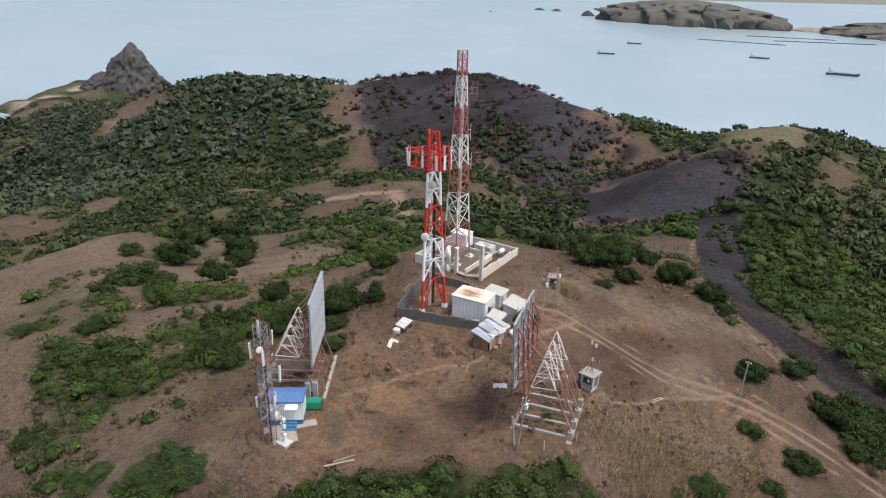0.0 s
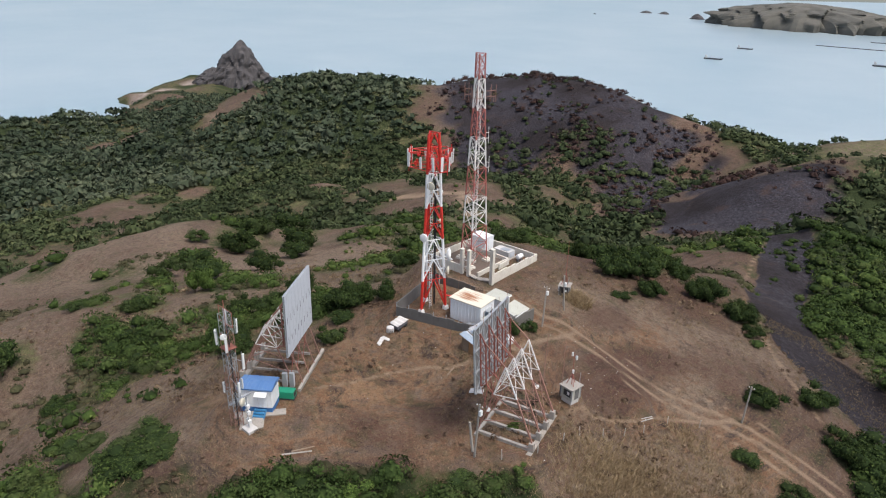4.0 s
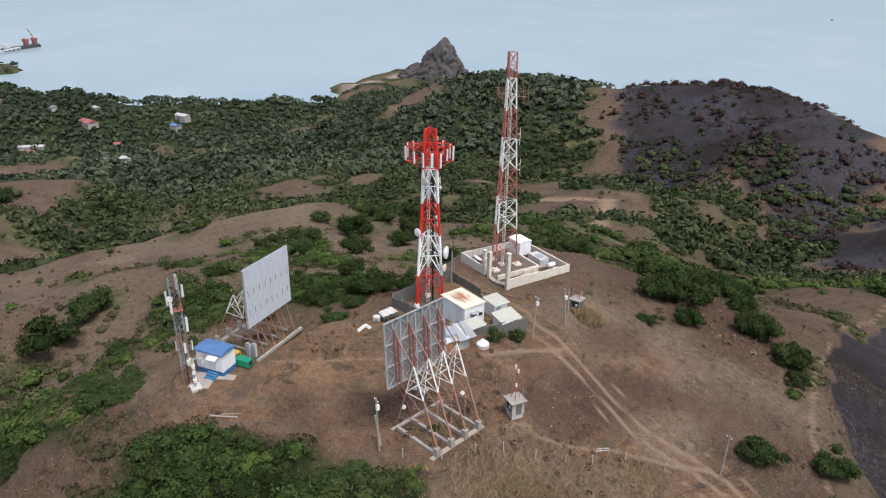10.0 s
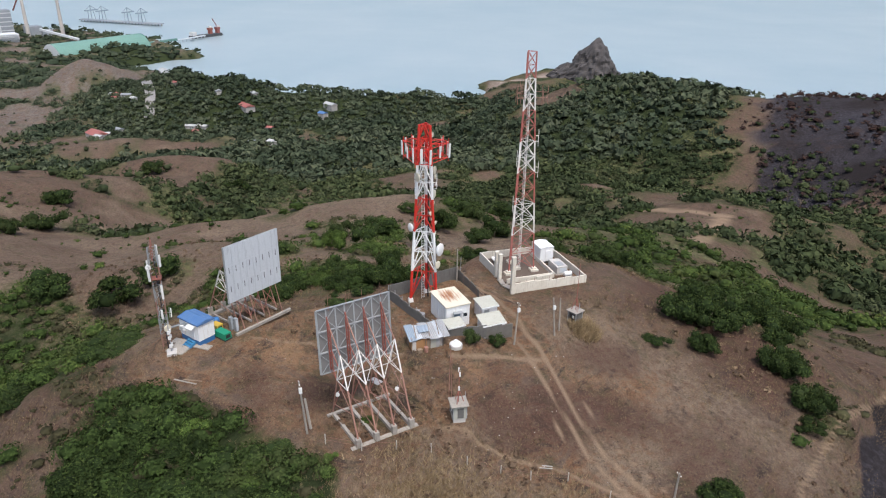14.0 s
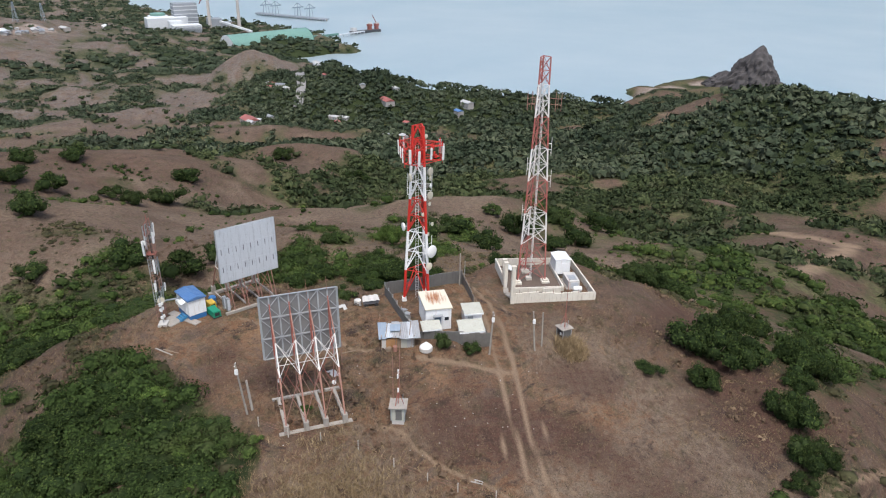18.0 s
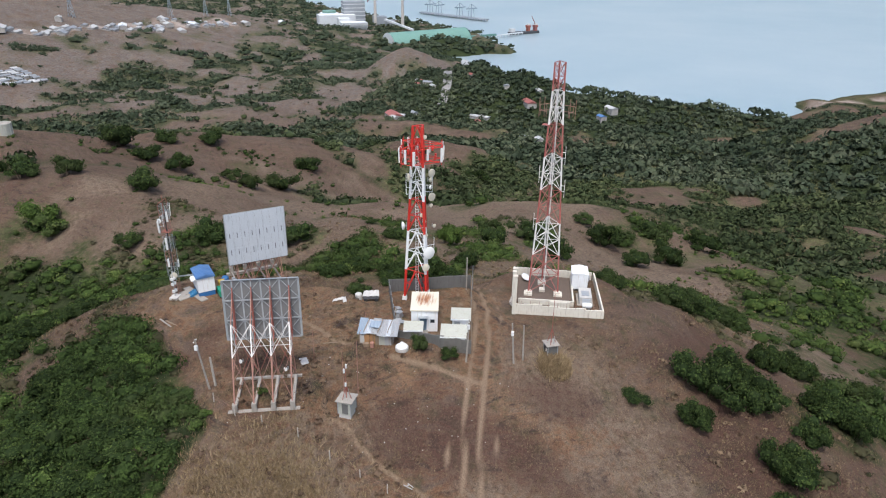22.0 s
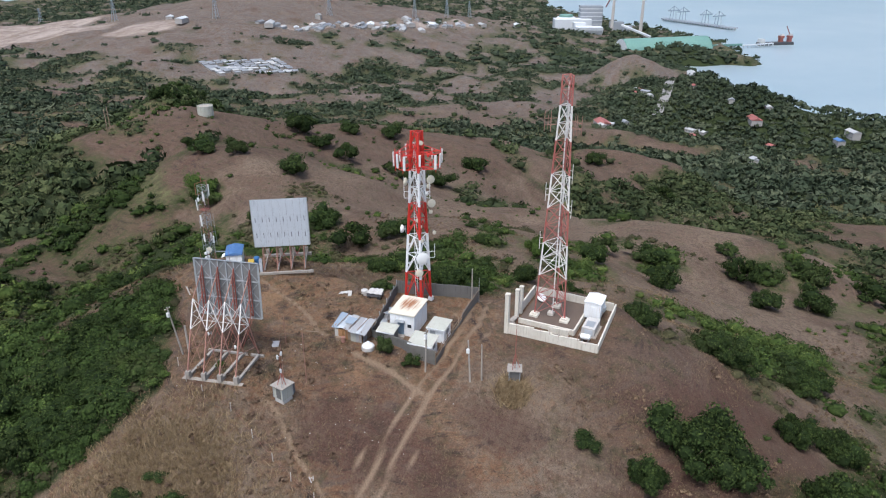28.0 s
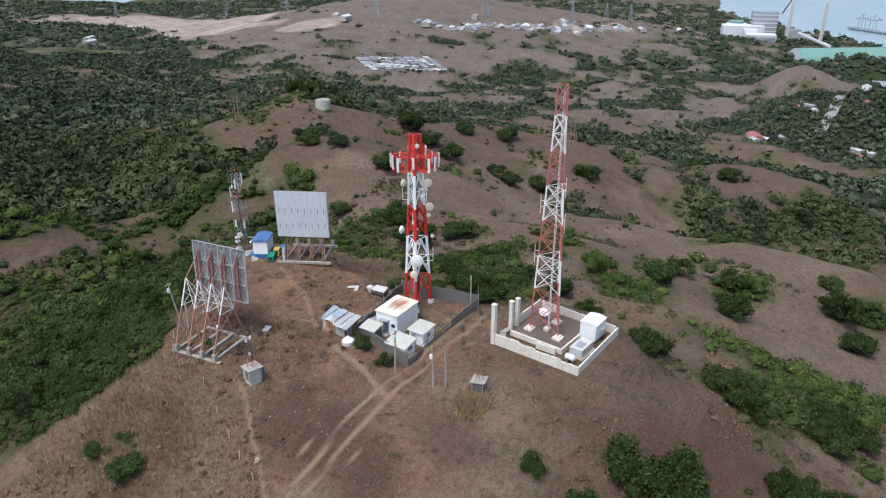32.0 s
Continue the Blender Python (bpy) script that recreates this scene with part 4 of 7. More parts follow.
for i in range(17):
    a, d = 2.4 * i, 5.6 * math.sqrt(i)
    plant(-284 + d * math.cos(a), -200 + d * math.sin(a), rng.uniform(8, 12), rng.uniform(6.0, 9), BUSHES, "tall dark green tree on the hill behind the round reservoir", "tree", "trees behind the reservoir")
for x, y, w, h in [(-40.1, 80.2, 2.4, 2.9), (-39.6, 84.0, 2.5, 1.9)]:
    plant(x, y, w, h, BUSHES, "leafy green shrub against the grey yard wall", "shrub")
# taller shrubs through the thicket and down the southern slope
srng = random.Random(21)
count = 0
while count < 78:
    x, y = srng.uniform(-95, 2), srng.uniform(-75, 50)
    if float(plant_cover(np.array([x]), np.array([y]), np.array([gz(x, y)]))[0]) > 0.55 and math.hypot(x + 42, y - 78) > 34:
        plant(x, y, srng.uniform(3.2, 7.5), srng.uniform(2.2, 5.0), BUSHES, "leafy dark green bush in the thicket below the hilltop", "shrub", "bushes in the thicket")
        count += 1
for x, y, w, h in [(-26.6, 62.5, 1.3, 0.9), (-22.2, 57.5, 1.6, 1.1), (-23.5, 49, 4.2, 2.2), (-19, 51.5, 2.2, 1.4), (-33, 44, 3.4, 1.6), (-28, 46, 2.6, 1.5), (-16, 47, 3, 1.8)]:
    plant(x, y, w, h, BRIGHT, "small bright green shrub on the brow", "shrub")


def scatter(name, x0, x1, y0, y1, cell, keep, wlo, whi, cards, leaf, core, mat, label, category, lim=None, dens=None, flat=(0.45, 0.85), kernel=0.84):
    """Crowns spread over a stretch where plants cover the ground, as one mesh."""
    gx, gy = np.meshgrid(np.arange(x0, x1, cell), np.arange(y0, y1, cell))
    x, y = gx.ravel() + rng.uniform(-0.6, 0.6, gx.size) * cell, gy.ravel() + rng.uniform(-0.6, 0.6, gx.size) * cell
    z = ground(x, y)
    c = plant_cover(x, y, z) if dens is None else dens(x, y)
    ok = (c > keep(rng.uniform(0, 1, len(x)))) & (z > SEA + 3)
    if lim is not None:
        ok &= lim(x, y)
    x, y, z, c = x[ok], y[ok], z[ok], c[ok]
    n = len(x)
    w = (wlo + (whi - wlo) * rng.uniform(0, 1, n) ** 2.2 * 1.5) * (0.62 + 0.62 * c)
    h = w * rng.uniform(flat[0], flat[1], n)
    tint = np.clip(rng.normal(0.3, 0.2, n) + 0.6 * value_noise(x, y, 60, 31) + 0.55 * value_noise(x, y, 17, 32), 0, 1)
    v, t = core
    base = np.stack([x, y, z], 1)
    lump = rng.uniform(0.6, 1.25, (n, len(v), 1))
    cv = (base[:, None] + v[None] * lump * kernel * np.stack([w / 2, w / 2, h / 2], 1)[:, None] + np.array([0, 0, 0.42]) * h[:, None, None]).reshape(-1, 3)
    ct = (t[None] + (np.arange(n) * len(v))[:, None, None]).reshape(-1, 3)
    # cores tinted a little below their leaves, shade of the gaps in colour
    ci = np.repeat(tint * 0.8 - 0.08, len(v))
    d = rng.normal(size=(n, cards, 3))
    d[:, :, 2] = np.abs(d[:, :, 2]) - 0.1
    d /= np.linalg.norm(d, axis=2, keepdims=True)
    p = base[:, None] + d * np.stack([w / 2, w / 2, h / 2], 1)[:, None] * rng.uniform(0.78, 1.3, (n, cards, 1)) + np.array([0, 0, 0.45]) * h[:, None, None]
    nr = (d + rng.normal(0, 0.32, d.shape)).reshape(-1, 3)
    nr /= np.linalg.norm(nr, axis=1, keepdims=True)
    sz = np.repeat(w * leaf, cards) * rng.uniform(0.6, 1.3, n * cards)
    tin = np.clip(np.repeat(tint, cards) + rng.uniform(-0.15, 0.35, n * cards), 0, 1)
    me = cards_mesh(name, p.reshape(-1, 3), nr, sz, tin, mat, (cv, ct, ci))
    return tagged(new(name, me), label, category, kind="stuff")


def ring(lo, hi):
    return lambda x, y: (np.hypot(x + 42, y - 78) > lo) & (np.hypot(x + 42, y - 78) <= hi)


def sure(k, b):
    return lambda u: b + k * u


def scorched(x, y):
    return blobs(x, y, BURNT, 0.25) * np.clip((line_dist(x, y, RAVINE) - 8) / 8, 0.25, 1) * np.clip(0.5 + 1.6 * value_noise(x, y, 30, 71) + value_noise(x, y, 11, 72), 0, 1) * (1 - 0.85 * blobs(x, y, ASH_FLAT, 0.3))


def spared(x, y):
    c = blobs(x, y, BURNT, 0.3) * np.clip(1.0 + 1.6 * value_noise(x, y, 42, 73) + 0.9 * value_noise(x, y, 13, 74), 0, 1) * np.where(ground(x, y) > gz(-330, 480) - 24, 0.36, 1.0)
    return np.clip(c + 0.9 * blobs(x, y, SPARED, 0.4), 0, 1) * (1 - 0.95 * blobs(x, y, ASH_FLAT, 0.25)) * (1 - ravine(x, y))


def weedy(x, y):
    c = plant_cover(x, y, ground(x, y))
    return np.clip(0.3 + 0.9 * np.minimum(c, 0.5) + 1.3 * value_noise(x, y, 20, 85) + 0.7 * value_noise(x, y, 7, 86), 0, 1) * (1 - plateau(x, y)) * (1 - ravine(x, y)) * np.clip((line_dist(x, y, ROAD) - 4) / 3, 0, 1) * np.where((x < -54) & (y > 82) & (y < 108) & (x > -70), 0, 1)


def tufty(x, y):
    return np.clip(0.2 + 1.3 * value_noise(x, y, 24, 81) + 0.9 * value_noise(x, y, 8, 82), 0, 1) * (1 - blobs(x, y, BURNT)) * np.clip((np.hypot(x + 45, y - 78) - 34) / 10, 0, 1)


def meadow(x, y):
    d = np.clip(0.55 + 1.4 * value_noise(x, y, 9, 51) + 0.8 * value_noise(x, y, 3, 52), 0, 1)
    yard = np.clip((line_dist(x, y, ROAD) - 2.2) / 2, 0, 1) * np.clip((np.hypot(x + 50, y - 80) - 9) / 3, 0, 1) * np.clip((np.hypot(x + 60.6, y - 98.6) - 10) / 3, 0, 1)
    return d * yard


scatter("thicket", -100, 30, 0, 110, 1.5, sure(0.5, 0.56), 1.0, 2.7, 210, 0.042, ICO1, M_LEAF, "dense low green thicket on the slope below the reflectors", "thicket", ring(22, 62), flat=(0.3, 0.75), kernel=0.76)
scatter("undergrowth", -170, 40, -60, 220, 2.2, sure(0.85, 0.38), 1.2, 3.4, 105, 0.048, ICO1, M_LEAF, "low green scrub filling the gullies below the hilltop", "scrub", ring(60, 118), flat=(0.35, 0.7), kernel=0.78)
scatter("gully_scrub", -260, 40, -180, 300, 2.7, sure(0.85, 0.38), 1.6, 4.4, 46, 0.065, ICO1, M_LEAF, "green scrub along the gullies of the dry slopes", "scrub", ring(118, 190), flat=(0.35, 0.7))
scatter("tussocks", -150, 12, 15, 155, 1.35, sure(0.6, 0.42), 0.2, 0.55, 9, 0.28, DOME, M_TUSSOCK, "small dead brown grass tussocks over the hilltop and slopes", "grass", dens=lambda x, y: meadow(x, y) * (1 - ravine(x, y)), flat=(0.35, 0.8), kernel=0.5)
scatter("scattered_scrub", -330, 40, -220, 330, 4.4, sure(0.55, 0.34), 0.9, 2.8, 32, 0.085, ICO1, M_LEAF, "small scattered green bushes over the dry slopes", "scrub", ring(40, 300), dens=tufty, flat=(0.4, 0.7))
scatter("weeds", -190, 30, -60, 240, 2.3, sure(0.5, 0.5), 0.7, 2.0, 24, 0.08, DOME, M_WEED, "low olive weeds and dry scrub between the bushes", "weeds", ring(16, 150), dens=weedy, flat=(0.25, 0.45))
scatter("scrub", -560, 30, -420, 540, 4.1, sure(0.95, 0.2), 2.6, 6.8, 26, 0.115, DOME, M_LEAFFAR, "green bushes and small trees over the slopes and valley", "scrub", ring(185, 480), flat=(0.35, 0.65), kernel=0.66)
scatter("scorched_scrub", -480, 40, 90, 560, 4.6, sure(0.75, 0.1), 1.4, 4.8, 22, 0.1, DOME, M_LEAFDRY, "scorched brown and black shrubs on burnt ground", "scrub", ring(60, 700), dens=scorched, flat=(0.4, 0.7))
scatter("surviving_scrub", -480, 40, 150, 560, 5.0, sure(0.65, 0.24), 1.6, 5.6, 24, 0.1, DOME, M_LEAFFAR, "green shrubs left standing on burnt ground", "scrub", ring(60, 700), dens=spared, flat=(0.45, 0.8))
scatter("hill_scrub", -1300, -250, -900, 560, 12.0, sure(0.6, 0.34), 2.6, 7.5, 14, 0.11, ICO1, M_LEAFFAR, "single bushes and small trees dotted over the dry hills", "scrub", ring(300, 1250), dens=tufty, flat=(0.5, 0.85))
scatter("woodland", -1450, 10, -1150, 800, 6.7, sure(0.9, 0.16), 4.0, 9.5, 13, 0.16, DOME, M_LEAFHAZE, "distant green woodland over the valley and shore", "woodland", ring(475, 1500), flat=(0.32, 0.62), kernel=0.6)
scatter("far_woodland", -3600, -300, -3300, 200, 20, sure(0.9, 0.1), 9, 23, 4, 0.14, DOME, M_LEAFHAZE, "far hazy green woodland on the coastal plain", "woodland", ring(1450, 4200), flat=(0.3, 0.5))


# ---- things on the hilltop ----
def on(x, y, rz=0.0, dz=0.0):
    return pose(x, y, gz(x, y) + dz, 0, 0, rz)


# lattice towers
def tower_width(z, table):
    for (z0, w0), (z1, w1) in zip(table, table[1:]):
        if z <= z1:
            return w0 + (w1 - w0) * (z - z0) / (z1 - z0)
    return table[-1][1]


def lattice(parent, table, bands, turn, leg_r, brace_r, style, bays):
    """Three-legged tower: each painted band is a section with its legs under it."""

    def corner(k, z):
        r = tower_width(z, table) / math.sqrt(3)
        a = radians(turn + 120 * k)
        return Vector((r * math.cos(a), r * math.sin(a), z))

    for (z0, z1, mat), n in zip(bands, bays):
        sh = Shape()
        for k in range(3):
            sh.tube(corner(k, z1), corner(k + 1, z1), brace_r * 0.8, n=4)
        sec = part("section", sh, mat, parent)
        for b in range(n):
            a, c = z0 + (z1 - z0) * b / n, z0 + (z1 - z0) * (b + 1) / n
            for k in range(3):
                p0, p1, q0, q1 = corner(k, a), corner(k, c), corner(k + 1, a), corner(k + 1, c)
                if b < n - 1:
                    part("girt", Shape().tube(p1, q1, brace_r * 0.8, n=4), mat, sec)
                if style == "x":
                    part("brace", Shape().tube(p0, q1, brace_r, n=4), mat, sec)
                    part("brace", Shape().tube(q0, p1, brace_r, n=4), mat, sec)
                else:
                    m = (p1 + q1) / 2
                    part("brace", Shape().tube(p0, m, brace_r, n=4).tube(p0.lerp(p1, 0.5), p0.lerp(m, 0.5), brace_r * 0.6, n=4), mat, sec)
                    part("brace", Shape().tube(q0, m, brace_r, n=4).tube(q0.lerp(q1, 0.5), q0.lerp(m, 0.5), brace_r * 0.6, n=4), mat, sec)
        for k in range(3):
            part("leg", Shape().tube(corner(k, z0), corner(k, z1), leg_r, n=8), mat, sec)
    return corner


def drum(parent, at, face, r, mat=None, depth=0.4, name="dish_antenna"):
    """A microwave drum with its shroud, domed cover and mount."""
    d = Vector(face).normalized()
    m = Matrix.Translation(at) @ d.to_track_quat("Z", "Y").to_matrix().to_4x4()
    sh = Shape().lathe([(r * 0.3, -depth), (r * 0.75, -depth * 0.75), (r, -depth * 0.35), (r, 0.0), (r * 0.97, 0.02), (r * 0.6, r * 0.12), (r * 0.15, r * 0.17)], n=18, m=m)
    ob = part(name, sh, mat or M_ANT, parent, smooth=False)
    back = m @ Vector((0, 0, -depth - 0.25))
    part("mount", Shape().tube(m @ Vector((0, 0, -depth + 0.05)), back, r * 0.18, n=8).tube(back - Vector((0, 0, r * 0.9)), back + Vector((0, 0, r * 0.9)), 0.05, n=6), M_STEEL, ob)
    return ob


def panel_antenna(parent, at, face, h=2.0, w=0.3, d=0.14, pole=None, tilt=2):
    a = math.degrees(math.atan2(face[1], face[0]))
    m = Matrix.Translation(at) @ pose(0, 0, 0, 0, tilt, a)
    ob = part("panel_antenna", Shape().box((0, 0, 0), (d, w, h), m=m).box((-0.01, 0, -h / 2 - 0.02), (d * 0.7, w * 0.7, 0.05), m=m), M_ANT, parent)
    part("mounting_pole", Shape().tube(m @ Vector((-0.2, 0, -h * 0.6)), m @ Vector((-0.2, 0, h * 0.6)), 0.04, n=6).box((-0.12, 0, h * 0.3), (0.16, 0.08, 0.06), m=m).box((-0.12, 0, -h * 0.3), (0.16, 0.08, 0.06), m=m), pole or M_RED, ob)
    return ob


T1 = thing("lattice_tower", "three-legged red and white lattice tower hung with dishes and panel antennas", "radio tower", pose(-54.05, 77.75, 0.05))
T1_TABLE = [(0, 3.95), (5, 3.5), (11.3, 2.85), (16.3, 2.3), (21.3, 2.0), (27, 1.5)]
T1_BANDS = [(0.25, 5, M_RED), (5, 11.3, M_WHITE), (11.3, 16.3, M_RED), (16.3, 21.3, M_WHITE), (21.3, 27, M_RED)]
c1 = lattice(T1, T1_TABLE, T1_BANDS, -85, 0.2, 0.09, "k", (1, 2, 2, 2, 3))
for k in range(3):
    p = c1(k, 0)
    part("footing", Shape().box((p.x, p.y, 0.1), (0.75, 0.75, 0.6), taper=0.8), M_ANT, T1, "white painted concrete footing")
sh = Shape()
for i in range(58):
    sh.beam((0.2, -0.52, 0.4 + i * 0.42), (0.2, -0.12, 0.4 + i * 0.42), 0.03)
for yy in (-0.52, -0.12):
    sh.beam((0.2, yy, 0.1), (0.2, yy, 24.5), 0.045)
part("ladder", sh, M_WHITE, T1, "white steel climbing ladder")
sh = Shape()
for i in range(5):
    sh.tube((0.1 + 0.09 * i, 0.45 + 0.03 * (i % 2), 0.3), (0.1 + 0.09 * i, 0.4, 23 - i), 0.04, n=5)
part("cable_run", sh, M_DARK, T1, "black feeder cables")
# head frame with panel antennas
sh = Shape()
for z in (22.2, 24.3):
    tri = [Vector((4.75 * math.cos(radians(-85 + 60 + 120 * k)), 4.75 * math.sin(radians(-85 + 60 + 120 * k)), z)) for k in range(3)]
    cut = [p.lerp(q, f) for p, q in ((tri[0], tri[1]), (tri[1], tri[2]), (tri[2], tri[0])) for f in (0.22, 0.78)]
    for p, q in zip(cut, cut[1:] + cut[:1]):
        sh.tube(p, q, 0.055, n=5)
    for k in range(3):
        for p in (cut[2 * k], cut[2 * k + 1]):
            sh.tube(c1(k, z), p, 0.05, n=5)
            sh.tube(c1((k + 1) % 3, z), p, 0.05, n=5)
for p in cut:
    sh.tube(p - Vector((0, 0, 2.6)), p + Vector((0, 0, 0.6)), 0.05, n=5)
part("head_frame", sh, M_RED, T1, "red triangular antenna frame")
for k, (p, q) in enumerate(zip(cut, cut[1:] + cut[:1])):
    mid = (p + q) / 2
    out = Vector((mid.x, mid.y, 0)).normalized()
    for f, h in ((0.03, 2.0), (0.5, 1.6), (0.97, 2.0)) if k % 2 == 0 else ((0.5, 2.0),):
        c = p.lerp(q, f)
        panel_antenna(T1, Vector((c.x, c.y, 23.4 + 0.15 * ((k + int(f * 10)) % 3 - 1))) + out * 0.28, out, h, 0.34 if h > 1.9 else 0.28)
for p in cut:
    part("radio_box", Shape().box((p.x * 0.72, p.y * 0.72, 22.7), (0.3, 0.25, 0.5)), M_RED, T1)
    part("radio_box", Shape().box((p.x * 0.6, p.y * 0.6, 23.9), (0.26, 0.24, 0.42)), M_RED, T1)
for at, face, r, mat in [((2.1, 1.8, 8.7), (0.72, 0.69, 0), 0.95, M_ANT), ((2.3, 1.35, 6.4), (0.8, 0.6, 0), 0.58, M_CREAM), ((0.7, -2.45, 12.2), (0.25, -0.97, 0), 0.62, M_ANT),
                         ((-0.75, 1.75, 20.0), (0.6, 0.8, 0), 0.62, M_CREAM), ((1.1, -1.5, 19.8), (0.2, -1, 0), 0.6, M_CREAM), ((-1.0, 1.75, 16.3), (0.65, 0.75, 0), 0.62, M_CREAM),
                         ((-0.9, 1.65, 15.0), (0.6, 0.8, 0), 0.3, M_CREAM), ((1.2, 0.55, 14.2), (0.8, 0.6, 0), 0.3, M_CREAM), ((1.05, 0.9, 13.2), (0.7, 0.7, 0), 0.3, M_CREAM),
                         ((1.2, 1.2, 11.1), (0.75, 0.65, 0), 0.3, M_CREAM), ((-1.2, 2.1, 11.7), (0.6, 0.8, 0), 0.3, M_CREAM), ((0.6, 0.9, 25.6), (0.75, 0.65, 0), 0.33, M_CREAM),
                         ((0.3, 1.7, 18.2), (0.2, 1, 0), 0.3, M_ANT), ((-0.2, 1.7, 19.2), (0.3, 1, 0), 0.36, M_CREAM)]:
    drum(T1, Vector(at), face, r, mat, depth=0.5 * r + 0.1)
for at, h in [((0.9, -1.75, 17.2), 3.2), ((-0.2, 1.85, 17.4), 2.4), ((-1.4, 2.0, 7.6), 2.2)]:
    part("whip_antenna", Shape().tube(at, Vector(at) + Vector((0, 0, h)), 0.04, n=6).beam(Vector(at), (at[0] * 0.5, at[1] * 0.5, at[2]), 0.06).beam(Vector(at) + Vector((0, 0, 1)), (at[0] * 0.5, at[1] * 0.5, at[2] + 1), 0.06), M_WHITE, T1)
part("cable_tray", Shape().beam((1.2, 1.2, 2.0), (3.7, 2.4, 2.0), 0.3, 0.08).tube((2.4, 1.8, 0), (2.4, 1.8, 2), 0.06).tube((3.4, 2.3, 0), (3.4, 2.3, 2), 0.06), M_RED, T1, "red cable tray on posts")

T2 = thing("lattice_tower", "tall faded red and white three-legged lattice tower in a walled yard", "radio tower", pose(-61.6, 96.7, -1.15))
T2_TABLE = [(0, 4.7), (32, 1.6), (36.4, 1.5)]
zs = [0.35, 6.9, 12.2, 17.5, 22.6, 27.4, 32.3, 36.3]
T2_BANDS = [(a, b, M_OLDRED if i % 2 == 0 else M_OLDWHITE) for i, (a, b) in enumerate(zip(zs, zs[1:]))]
c2 = lattice(T2, T2_TABLE, T2_BANDS, -58, 0.125, 0.055, "x", (2, 2, 2, 2, 2, 2, 2))
for k in range(3):
    p = c2(k, 0)
    part("footing", Shape().box((p.x, p.y, 0.15), (1.3, 1.3, 0.35)).box((p.x, p.y, 0.45), (0.8, 0.8, 0.3)), M_WALL, T2, "pale concrete footing")
part("footing", Shape().box((0.1, -0.1, 0.2), (0.9, 0.9, 0.5)), M_WALL, T2, "pale concrete block in the middle")
sh = Shape()
for i in range(70):
    sh.beam((-0.2, 0.1, 0.6 + i * 0.5), (0.22, 0.1, 0.6 + i * 0.5), 0.03)
for xx in (-0.2, 0.22):
    sh.beam((xx, 0.1, 0.3), (xx, 0.1, 35.6), 0.05)
sh.tube((0.35, 0.2, 0.4), (0.35, 0.2, 30), 0.06, n=5)
part("ladder", sh, M_OLDWHITE, T2, "inner ladder with a cable run")
for k, z, m in [(0, 29.6, M_OLDWHITE), (1, 29.4, M_OLDWHITE), (0, 19.5, M_OLDWHITE), (1, 22.5, M_OLDWHITE), (0, 12.0, M_OLDWHITE), (1, 17.4, M_OLDWHITE), (2, 29.5, M_OLDWHITE)]:
    p = c2(k, z)
    o = Vector((p.x, p.y, 0)).normalized()
    reach = 1.9 if z > 28 else 0.55
    mat = m if z < 28 else M_RUSTTAN
    arm = part("dipole_antenna", Shape().tube(p, p + o * reach, 0.045, n=5), mat, T2)
    part("arm", Shape().tube(p + Vector((0, 0, 0.9)), p + o * reach + Vector((0, 0, 0.9)), 0.045, n=5), mat, arm)
    for f in (1.0, 0.55) if z > 28 else (1.0,):
        part("rod", Shape().tube(p + o * reach * f + Vector((0, 0, -0.9)), p + o * reach * f + Vector((0, 0, 1.9)), 0.04, n=5), mat, arm)
    if z > 28:
        s = Vector((-o.y, o.x, 0))
        part("crossbar", Shape().tube(p + o * 1.2 - s * 0.8, p + o * 1.2 + s * 0.8, 0.045, n=5), mat, arm)
        for f in (-0.8, 0.8):
            part("rod", Shape().tube(p + o * 1.2 + s * f + Vector((0, 0, -0.8)), p + o * 1.2 + s * f + Vector((0, 0, 1.2)), 0.035, n=5), mat, arm)


